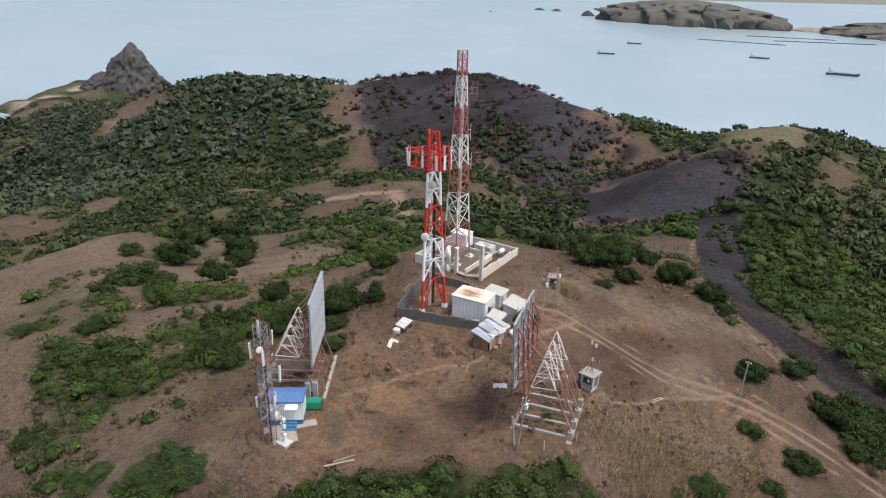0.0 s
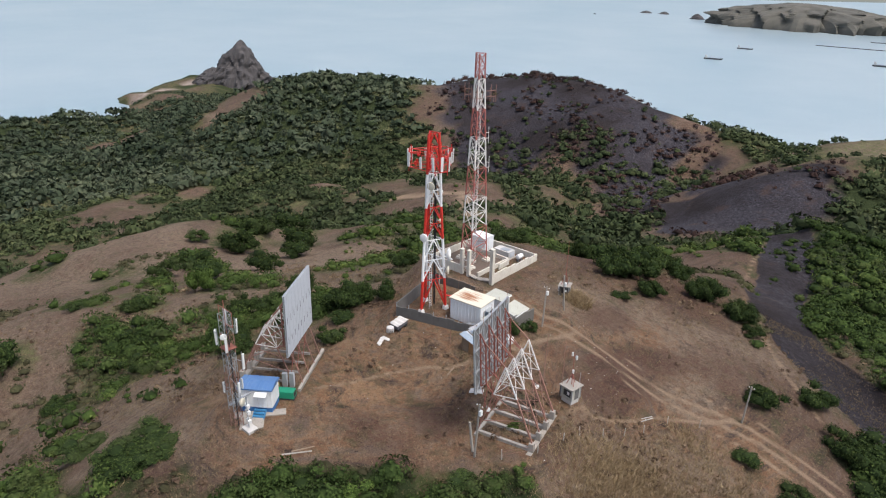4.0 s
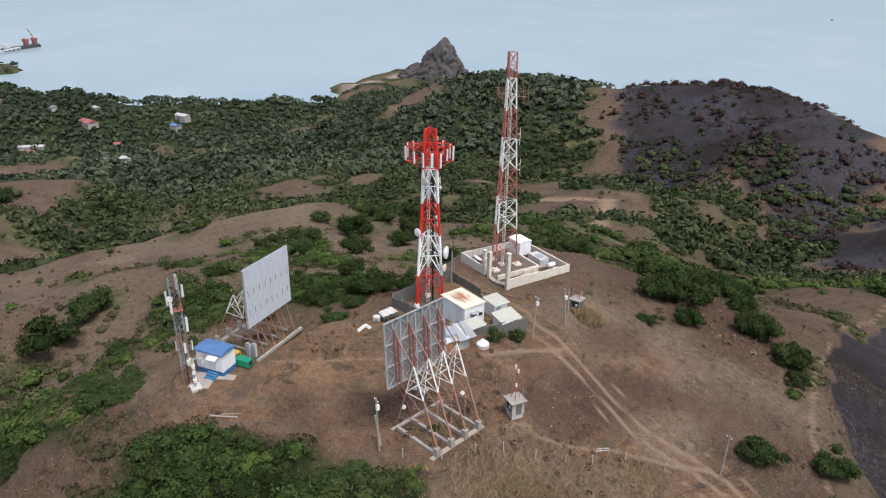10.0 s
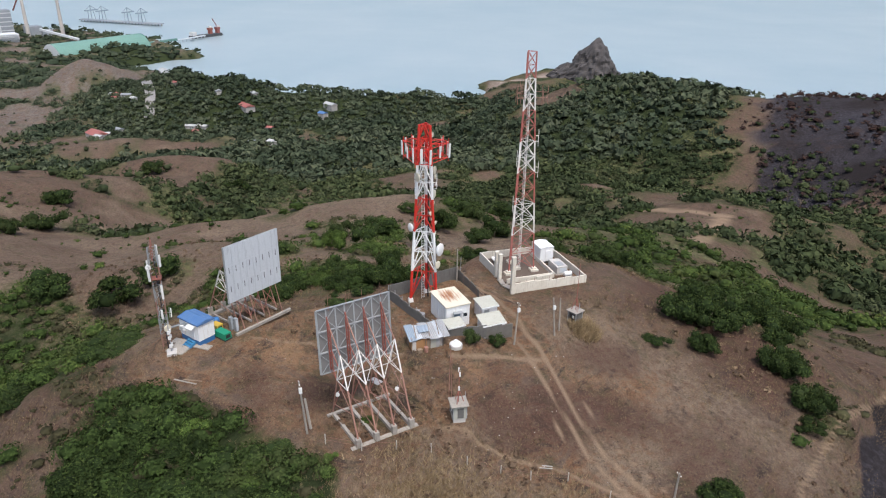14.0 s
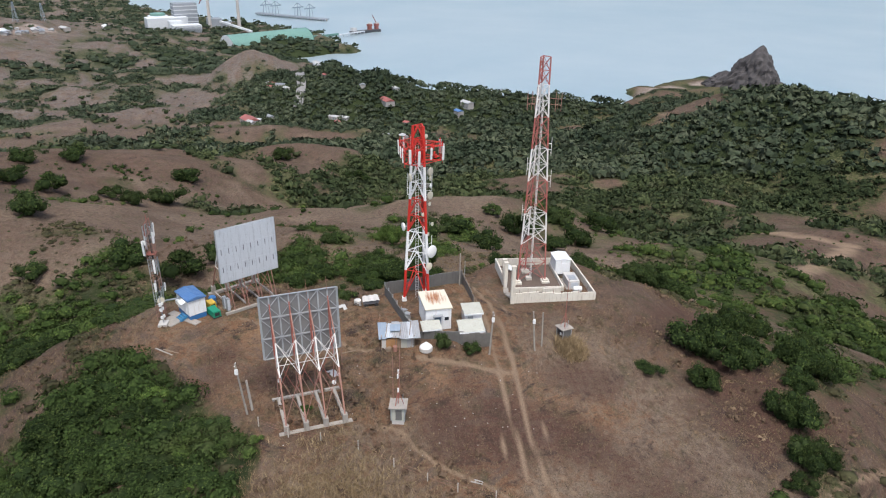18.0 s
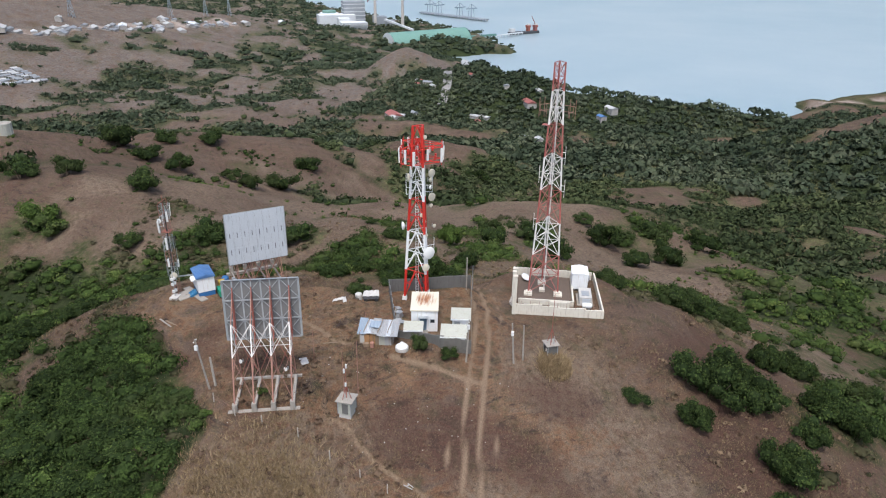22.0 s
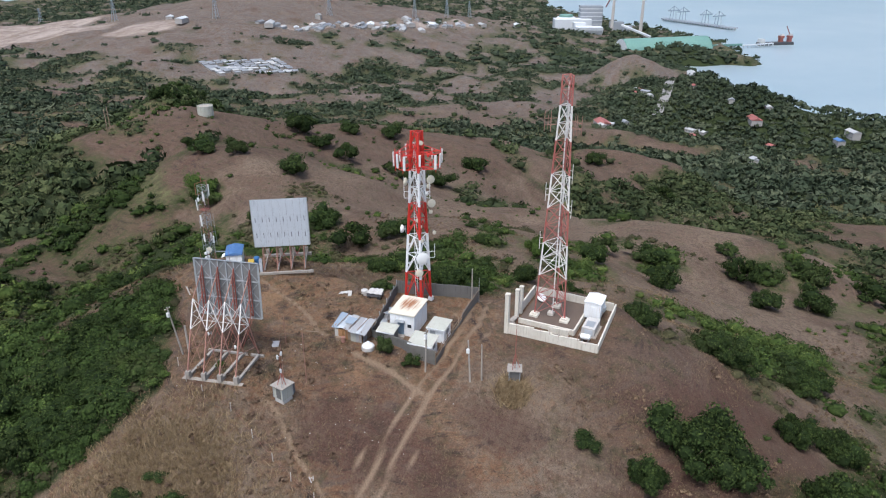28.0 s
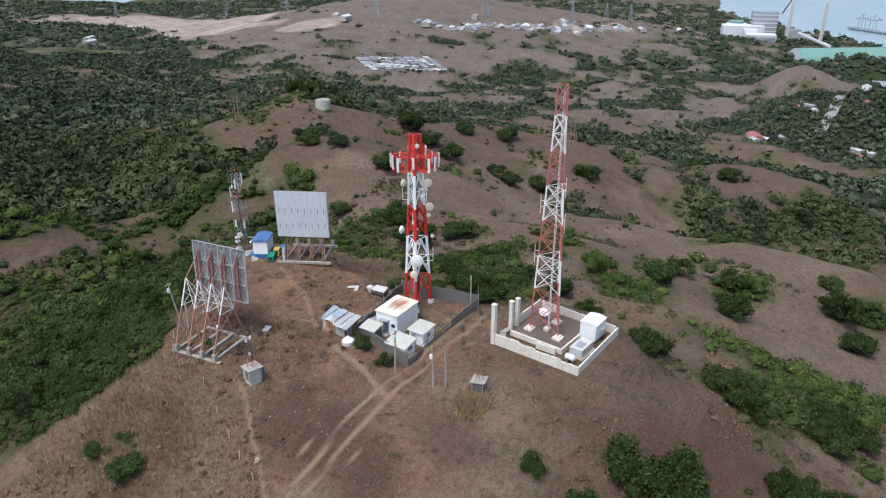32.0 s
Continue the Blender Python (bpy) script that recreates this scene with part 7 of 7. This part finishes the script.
M_CHIMNEY = surface("concrete chimney", (0.5, 0.46, 0.42), (0.44, 0.4, 0.36), 0.8, 0, 0.03, 0.3, 0.0)
M_CRANE = surface("grey crane steel", (0.28, 0.33, 0.36), (0.24, 0.28, 0.31), 0.6, 0, 0.2)
M_ROOFGREY = surface("grey house roof", (0.24, 0.255, 0.27), (0.16, 0.165, 0.17), 0.75, 0, 0.2)
M_ROOFRED = surface("red house roof", (0.3, 0.1, 0.085), (0.22, 0.1, 0.085), 0.75, 0, 0.3)
M_ROOFWHITE = surface("white house roof", (0.42, 0.42, 0.41), (0.33, 0.33, 0.32), 0.7, 0, 0.2)
M_HOUSEWALL = surface("pale house wall", (0.38, 0.36, 0.33), (0.3, 0.27, 0.25), 0.8, 0, 0.3)
M_ASPHALT = surface("pale worn road", (0.24, 0.23, 0.22), (0.19, 0.18, 0.17), 0.9, 0, 0.1)


def lump(name, label, cat, x, y, rx, ry, h, mat, seed, turn=0.0, sharp=1.0, crag=0.25, skew=0.0, n=40, m=14, rib=0.5):
    """A rocky mass rising from the sea: rings that narrow upwards, roughened."""
    pts, fs = [], []
    for j in range(m + 1):
        f = j / m
        for i in range(n):
            a = 2 * math.pi * i / n
            r = (1 - f ** sharp) ** 0.75
            cx, cy = math.cos(a) * r * rx, math.sin(a) * r * ry
            k = 1 + crag * (float(value_noise(np.array([cx * 1.7]), np.array([cy * 1.7 + 40 * f]), rx * 0.35, seed)[0]) + 0.6 * float(value_noise(np.array([cx * 3.1]), np.array([cy * 3.1 + 90 * f]), rx * 0.3, seed + 1)[0]) + rib * float(value_noise(np.array([cx * 4.0]), np.array([cy * 4.0 + 25 * f]), rx * 0.22, seed + 2)[0])) * 2
            ca, sa = math.cos(radians(turn)), math.sin(radians(turn))
            px, py = cx * k + skew * rx * f, cy * k
            pts.append((x + px * ca - py * sa, y + px * sa + py * ca, SEA - 6 + (h + 6) * f * (1 + 0.12 * (k - 1))))
    for j in range(m):
        for i in range(n):
            fs.append((j * n + i, j * n + (i + 1) % n, (j + 1) * n + (i + 1) % n, (j + 1) * n + i))
    fs.append(tuple(range(m * n, m * n + n)))
    return single(name, Shape().add(pts, fs), mat, label, cat, smooth=False)


lump("sea_rock", "steep dark pyramid of bare rock on the cape", "rock", -1480, 931, 92, 74, 118, M_ROCK, 3, 40, 0.85, 0.13, 0.16, 96, 34, 1.0)
lump("sea_rock", "lower rocky shoulder beside the dark rock", "rock", -1519, 890, 74, 55, 54, M_ROCK, 5, 20, 0.9, 0.16, 0.0, 64, 18, 1.0)
lump("island", "long flat-topped island covered in dry scrub", "island", -1030, 3640, 430, 170, 112, M_ISLE, 7, 10, 2.4, 0.14, 0.0, 130, 22, 1.2)
lump("island", "dark wooded headland across the bay", "island", -60, 3720, 380, 160, 75, M_ISLE, 9, 2, 1.6, 0.15, 0.0, 80, 16, 1.2)
lump("island", "low sandy island spit", "island", -480, 3700, 110, 40, 18, M_SHOREROCK, 11, 4, 1.5, 0.2)
for x, y, r, h in [(-1551, 3649, 42, 26), (-1792, 3773, 36, 14), (-1893, 3764, 44, 12), (-2029, 3450, 10, 6)]:
    lump("islet", "small dark rocky islet far out at sea", "islet", x, y, r, r * 0.6, h, M_ROCK, int(r), 15, 1.2, 0.2, 0.0, 20, 6)
for a, b, w in [((-795, 3007), (-475, 3057), 6), ((-672, 3287), (-345, 3398), 7), ((-543, 3179), (-193, 3351), 9)]:
    single("breakwater", Shape().beam((*a, SEA + 0.5), (*b, SEA + 0.5), w, 3.0), M_ROCK, "long low dark breakwater in the bay", "breakwater")


def ship(x, y, ln, rz, label, masts=True):
    e = thing("ship", label, "ship", pose(x, y, SEA, 0, 0, rz))
    w, h = ln * 0.15, ln * 0.07
    sh = Shape().add([(-ln / 2, -w / 2, -1), (ln * 0.36, -w / 2, -1), (ln / 2, 0, -1), (ln * 0.36, w / 2, -1), (-ln / 2, w / 2, -1),
                      (-ln / 2, -w / 2, h), (ln * 0.38, -w / 2, h), (ln * 0.55, 0, h * 1.4), (ln * 0.38, w / 2, h), (-ln / 2, w / 2, h)],
                     [(4, 3, 2, 1, 0), (5, 6, 7, 8, 9), (0, 1, 6, 5), (1, 2, 7, 6), (2, 3, 8, 7), (3, 4, 9, 8), (4, 0, 5, 9)])
    part("hull", sh, M_HULL, e)
    part("bridge_house", Shape().box((-ln * 0.38, 0, h + ln * 0.05), (ln * 0.13, w * 0.9, ln * 0.1)).box((-ln * 0.38, 0, h + ln * 0.115), (ln * 0.08, w * 0.7, ln * 0.03)), M_DECK, e)
    part("funnel", Shape().tube((-ln * 0.42, 0, h + ln * 0.1), (-ln * 0.42, 0, h + ln * 0.16), ln * 0.02), M_ROOFRED, e)
    for i in range(3):
        part("hatch", Shape().box((-ln * 0.18 + i * ln * 0.17, 0, h + ln * 0.012), (ln * 0.13, w * 0.7, ln * 0.024)), M_PLANTGREY, e)
        if masts:
            part("mast", Shape().tube((-ln * 0.1 + i * ln * 0.17, 0, h), (-ln * 0.1 + i * ln * 0.17, 0, h + ln * 0.16), ln * 0.006, n=5), M_DECK, e)
    return e


ship(-915, 2338, 56, 15, "small cargo ship with masts at anchor in the bay")
ship(-940, 2676, 52, 12, "distant dark cargo ship at anchor", False)
ship(-478, 2604, 62, 8, "low grey cargo ship at anchor", False)
ship(-205, 2407, 86, 10, "long grey cargo ship at anchor", False)

# power station
PS = thing("power_station", "pale coal power station on the shore with two chimneys", "power station", pose(0, 0, -264))
for i, (r, h) in enumerate(((46, 14), (42, 12), (36, 10), (26, 8))):
    z = sum(q for _, q in ((46, 14), (42, 12), (36, 10), (26, 8))[:i])
    part("tier", Shape().lathe([(r, 0), (r * 0.97, h * 0.75), (r * 0.9, h)], (-2640, -655, z), 24), M_PLANT if i % 2 == 0 else M_SHEDGREEN, PS)
part("boiler_house", Shape().box((-2585, -550, 42), (50, 78, 84), 25), M_PLANTGREY, PS, "grey steel boiler house")
for i in range(6):
    part("floor_band", Shape().box((-2585, -550, 10 + i * 13), (51.5, 79.5, 2.5), 25), M_PLANT, PS)
part("turbine_hall", Shape().box((-2530, -600, 21), (60, 130, 42), 25), M_PLANT, PS, "long white turbine hall")
part("hall", Shape().box((-2460, -520, 13), (50, 90, 26), 25).box((-2480, -560, 18), (40, 40, 36), 25), M_PLANT, PS)
for i in range(5):
    part("window_band", Shape().box((-2434 + i * 0.1, -508, 5 + i * 4.5), (2, 84, 1.3), 25), M_PLANTGREY, PS)
part("precipitator", Shape().box((-2570, -450, 18), (40, 44, 36), 25).box((-2560, -410, 12), (30, 30, 24), 25), M_PLANTGREY, PS)
part("conveyor", Shape().beam((-2520, -420, 30), (-2400, -300, 12), 7, 6), M_PLANT, PS)
part("crane_jib", Shape().beam((-2600, -500, 80), (-2570, -470, 128), 3), M_RUSTRED, PS, "slanting red crane jib")
for x, y in ((-2545, -460), (-2632, -376)):
    for z0, z1, m in ((0, 118, M_CHIMNEY), (118, 134, M_PLANT), (134, 152, M_ROOFRED), (152, 166, M_PLANT)):
        part("chimney_band", Shape().tube((x, y, z0), (x, y, z1), 6.4 - z0 * 0.018, 6.4 - z1 * 0.018, 16), m, PS)
SH = thing("storage_shed", "huge vaulted coal shed with a pale green roof", "shed", pose(-2256, -231, -266, 0, 0, 131.5))
prof = [(-44 + 88 * i / 12, 33 * math.sin(math.pi * i / 12) ** 0.75) for i in range(13)]
part("vault", Shape().add([(sx, y, z) for sx in (-145, 145) for y, z in prof], [(i, i + 1, 14 + i, 13 + i) for i in range(12)]), M_SHEDGREEN, SH, "pale green vaulted roof")
for sx, m in ((-145.5, M_PLANT), (145.5, M_SHEDEND)):
    part("end_wall", Shape().add([(sx, y, z) for y, z in prof] + [(sx + 1, y, z) for y, z in prof], [tuple(range(13)), tuple(range(13, 26))[::-1]]), m, SH)
for i in range(10):
    x = -130 + i * 29
    part("arch_rib", Shape().add([(x + d, y * 1.01, z * 1.015) for d in (-0.8, 0.8) for y, z in prof], [(k, k + 1, 14 + k, 13 + k) for k in range(12)]), M_SHEDGREEN, SH)

# piers, cranes
PR = thing("pier", "long unloading pier with four gantry cranes out at sea", "pier")
pa, pb = Vector((-3180, -388, SEA + 8)), Vector((-2951, -83, SEA + 8))
part("deck", Shape().beam(pa, pb, 28, 4), M_PLANTGREY, PR)
for i in range(26):
    p = pa.lerp(pb, i / 25)
    part("pile", Shape().tube((p.x, p.y, SEA - 3), (p.x, p.y, SEA + 7), 2.2, n=6), M_CONC, PR)
ax = (pb - pa).normalized()
pr = Vector((-ax.y, ax.x, 0))
for f in (0.14, 0.28, 0.6, 0.77):
    p = pa.lerp(pb, f) + Vector((0, 0, 2))
    c = part("gantry_crane", Shape().beam(p + pr * -30 + Vector((0, 0, 34)), p + pr * 34 + Vector((0, 0, 34)), 4).beam(p + Vector((0, 0, 34)), p + Vector((0, 0, 52)), 3).beam(p + Vector((0, 0, 52)), p + pr * 30 + Vector((0, 0, 35)), 1.5).beam(p + Vector((0, 0, 52)), p - pr * 26 + Vector((0, 0, 35)), 1.5), M_CRANE, PR, "grey gantry crane")
    for s, u in ((-9, -9), (-9, 9), (9, -9), (9, 9)):
        part("crane_leg", Shape().beam(p + ax * s + pr * u, p + ax * s * 0.7 + pr * u * 0.7 + Vector((0, 0, 34)), 2.2), M_CRANE, c)
JT = thing("jetty", "white conveyor jetty on piles from the coal shed", "jetty")
ja, jb = Vector((-2351, -110, SEA + 16)), Vector((-2560, 66, SEA + 10))
part("gallery", Shape().beam(ja, ja.lerp(jb, 0.5), 7, 7), M_SHEDGREEN, JT)
part("deck", Shape().beam(ja.lerp(jb, 0.5) - Vector((0, 0, 3)), jb, 8, 3), M_PLANT, JT)
for i in range(16):
    p = ja.lerp(jb, i / 15)
    part("pile", Shape().tube((p.x, p.y, SEA - 3), (p.x, p.y, p.z - 2), 1.6, n=6), M_PLANT, JT)
BS = thing("coal_ship", "dark bulk ship with red and white unloaders at the jetty", "ship", pose(-2600, 70, SEA, 0, 0, 128))
part("hull", Shape().box((0, 0, 4), (130, 22, 10), 0, 0.96), M_HULL, BS)
for x in (20, 52):
    part("unloader", Shape().box((x, 0, 15), (11, 12, 14)).box((x, 0, 25), (15, 14, 7)), M_RUSTRED if x < 30 else M_ROOFRED, BS, "red cargo unloader")
    part("cab", Shape().box((x + 2, 0, 31), (10, 10, 6)), M_DECK, BS)
part("jib", Shape().beam((50, 0, 33), (34, 0, 58), 2), M_RUSTRED, BS)
part("bridge_house", Shape().box((-52, 0, 14), (16, 18, 14)), M_DECK, BS)

# dwellings
house_parts = {}


def house(x, y, rz, sx, sy, h, roof, name="house", label="", group=""):
    key = (sx, sy, h, roof.name)
    if key not in house_parts:
        wl_ = Shape().box((0, 0, h / 2 - 0.75), (sx, sy, h + 1.5)).mesh("wall", M_HOUSEWALL)
        o = 0.5
        rf_ = Shape().add([(-sx / 2 - o, -sy / 2 - o, h), (sx / 2 + o, -sy / 2 - o, h), (sx / 2 + o, sy / 2 + o, h), (-sx / 2 - o, sy / 2 + o, h), (-sx / 2 - o, 0, h + sy * 0.22), (sx / 2 + o, 0, h + sy * 0.22)],
                          [(3, 2, 1, 0), (0, 1, 5, 4), (2, 3, 4, 5), (0, 4, 3), (1, 2, 5)]).mesh("roof", roof)
        dr_ = Shape().box((sx * 0.1, -sy / 2 - 0.04, 1.0), (0.95, 0.08, 2.0)).mesh("door", M_SHEDEND)
        wn_ = [Shape().box((sx * q, -sy / 2 - 0.04, 1.5), (1.2, 0.08, 1.0)).mesh("window", M_GLASS) for q in (-0.28, 0.34)]
        house_parts[key] = (wl_, rf_, dr_, wn_)
    wl_, rf_, dr_, wn_ = house_parts[key]
    e = thing(name, label, name, pose(x, y, gz(x, y), 0, 0, rz), group)
    part("wall", wl_, None, e)
    part("roof", rf_, None, e)
    part("door", dr_, None, e)
    for q in wn_:
        part("window", q, None, e)
    return e


VILLAGE = [(-1072, -80), (-1040, -68), (-1004, -54), (-985, -44), (-893, 26), (-880, 31), (-1249, -27), (-1300, -45), (-1180, -5), (-1062, 36), (-952, 64), (-839, -74), (-868, -72), (-1010, 10),
           (-762, 95), (-710, 109), (-888, 40), (-1020, -70), (-905, -60), (-1130, 30), (-940, 110), (-870, 120), (-1200, -70)]
for i, (x, y) in enumerate(VILLAGE):
    roof, tone = ((M_ROOFWHITE, "pale"), (M_ROOFGREY, "grey"), (M_ROOFRED, "red"))[(i * 5 + i // 4) % 3]
    house(x, y, (i * 37) % 90, 10 if i % 2 else 13, 7.5, 3.6, roof, "house", "village house with a %s roof among trees" % tone, "village houses")
house(-1096, -6, 10, 40, 11, 6.0, M_ROOFWHITE, "hall", "long hall with a white roof in the village")
house(-911, 97, 20, 24, 13, 5.5, M_ROOFRED, "house", "large house with a faded red roof among trees")
house(-855, -78, 30, 26, 16, 5.5, M_ROOFRED, "house", "large house with a faded red roof below the ridge")
house(-900, 205, 30, 17, 10, 7.0, M_ROOFWHITE, "villa", "white house with a blue tint on the shore hill")
house(-885, 192, 30, 11, 9, 8.0, M_ROOFBLUE, "villa", "white house with a blue roof on the shore hill")
erng = random.Random(4)
for r in range(9):
    for c in range(11):
        if erng.random() < 0.12:
            continue
        u, v = c * 13.5 - 70, r * 12.5 - 50
        x, y = -985 + u * math.cos(radians(28)) * -1 - v * 0.47, -755 + u * 0.47 - v * 0.88
        roof, tone = (M_ROOFWHITE, "white") if erng.random() < 0.25 else (M_ROOFGREY, "grey")
        house(x + erng.uniform(-1.5, 1.5), y + erng.uniform(-1.5, 1.5), -28, 10, 8, 3.2, roof, "house", "small terraced house with a %s roof in the estate" % tone, "estate houses")
for i, (x, y, sx, sy, h) in enumerate([(-1191, -1113, 46, 22, 12), (-1286, -945, 70, 26, 9), (-1436, -933, 50, 20, 8), (-1595, -869, 60, 24, 9), (-1733, -830, 80, 26, 9), (-1519, -977, 24, 18, 14), (-1376, -940, 30, 16, 7),
                                       (-1640, -800, 70, 20, 7), (-1700, -775, 60, 22, 7), (-1800, -790, 60, 24, 8), (-1911, -765, 60, 20, 8), (-2007, -729, 50, 22, 9), (-2178, -680, 60, 24, 10), (-766, -1500, 46, 22, 8), (-709, -1380, 36, 20, 7), (-1270, -1230, 30, 20, 8)]):
    house(x, y, 20 + (i * 13) % 30, sx * 0.75, sy * 0.75, h * 0.75, M_ROOFWHITE if i % 3 else M_PLANT, "warehouse", "long white warehouse on the coastal plain", "warehouses")

for i in range(58):
    f = i / 57
    x, y = -1290 - 640 * f + erng.uniform(-40, 40), -960 + 190 * f + erng.uniform(-42, 42)
    roof = (M_ROOFGREY, M_ROOFGREY, M_ROOFWHITE)[erng.randrange(3)]
    house(x, y, 16 + erng.uniform(-6, 6), (26, 36, 18)[i % 3], (11, 13, 9)[i % 3], 4.0, roof, "depot", "low pale industrial shed in the distant works", "industrial sheds")


def ribbon(name, pts, w, mat, label, cat):
    """A strip laid on the ground along a line."""
    v, f = [], []
    fine = [(a[0] + (b[0] - a[0]) * k / 8, a[1] + (b[1] - a[1]) * k / 8) for a, b in zip(pts, pts[1:]) for k in range(8)] + [pts[-1]]
    for i, (x, y) in enumerate(fine):
        q, r = fine[min(i + 1, len(fine) - 1)], fine[max(i - 1, 0)]
        d = Vector((q[0] - r[0], q[1] - r[1], 0)).normalized()
        for s in (-1, 1):
            px, py = x - d.y * s * w / 2, y + d.x * s * w / 2
            v.append((px, py, gz(px, py) + 3.0))
    for i in range(len(fine) - 1):
        f.append((2 * i, 2 * i + 1, 2 * i + 3, 2 * i + 2))
    return single(name, Shape().add(v, f), mat, label, cat, kind="structure")


ribbon("road", [(-940, -25), (-984, -22), (-1100, -35), (-1245, -52), (-1380, -60)], 13, M_ASPHALT, "straight pale road through the village", "road")


def pylon(x, y, h):
    e = thing("pylon", "distant grey steel power pylon on the plain", "pylon", pose(x, y, gz(x, y)), "pylons")
    sh = Shape()
    b = h * 0.11
    for s, t in ((-1, -1), (1, -1), (1, 1), (-1, 1)):
        part("leg", Shape().beam((s * b, t * b, -2), (s * 1.0, t * 1.0, h), h * 0.014), M_CRANE, e)
    for k in range(6):
        z0, z1 = h * k / 6, h * (k + 1) / 6
        w0, w1 = b + (1 - b) * k / 6, b + (1 - b) * (k + 1) / 6
        for s, t in (((-1, -1), (1, -1)), ((1, -1), (1, 1)), ((1, 1), (-1, 1)), ((-1, 1), (-1, -1))):
            sh.beam((s[0] * w0, s[1] * w0, z0), (t[0] * w1, t[1] * w1, z1), h * 0.008)
    part("lattice", sh, M_CRANE, e)
    for z in (0.7, 0.83, 0.95):
        part("crossarm", Shape().beam((-h * 0.16, 0, h * z), (h * 0.16, 0, h * z), h * 0.014), M_CRANE, e)
    return e


for x, y in [(-1311, -2400), (-1700, -2300), (-1293, -1107), (-1583, -986), (-1892, -897), (-2077, -880), (-1340, -1500), (-2300, -900)]:
    pylon(x, y, 52)
WT = thing("water_reservoir", "round whitewashed concrete reservoir on the ridge", "reservoir", pose(-202.6, -107, gz(-202.6, -107) - 0.3))
part("wall", Shape().lathe([(3.4, 0), (3.4, 4.6), (3.2, 4.6), (3.2, 4.3)], n=24), M_ROOFPALE, WT)
part("lid", Shape().lathe([(3.2, 4.3), (1.5, 4.55), (0.2, 4.6)], n=24), M_CONC, WT)
for i in range(12):
    a = 2 * math.pi * i / 12
    part("buttress", Shape().box((3.42 * math.cos(a), 3.42 * math.sin(a), 2.3), (0.2, 0.3, 4.5), math.degrees(a)), M_ROOFPALE, WT)
for x, y in ((-177, -140), (-181, -143)):
    pole(x, y, 9, 0.2, 0.1, 0.25, M_WOOD, "tall bare timber pole in the scrub")


# bare grey trees
def bare_tree(x, y, h, label):
    r = random.Random(int(x * 7 + y))
    e = thing("bare_tree", label, "tree", on(x, y), "bare trees")
    part("trunk", Shape().tube((0, 0, -0.3), (0.2, 0.1, h * 0.5), h * 0.03, h * 0.018, 6), M_BARK, e)
    for k in range(9):
        a, z = r.uniform(0, 6.28), h * r.uniform(0.25, 0.5)
        q = Vector((0.2 + h * 0.2 * math.cos(a), 0.1 + h * 0.2 * math.sin(a), z + h * 0.25))
        sh = Shape().tube((0.15, 0.08, z), q, h * 0.013, h * 0.008, 5)
        for j in range(4):
            b = a + r.uniform(-0.9, 0.9)
            sh.tube(q, q + Vector((h * 0.14 * math.cos(b), h * 0.14 * math.sin(b), h * r.uniform(0.1, 0.26))), h * 0.007, h * 0.002, 4)
        part("limb", sh, M_BARK, e)
    return e


for x, y, h in [(-73, 239, 7), (-70, 243, 6), (-300, 400, 8), (-318, 405, 9), (-330, 395, 7), (-285, 396, 8)]:
    bare_tree(x, y, h, "pale leafless tree standing among the scrub")
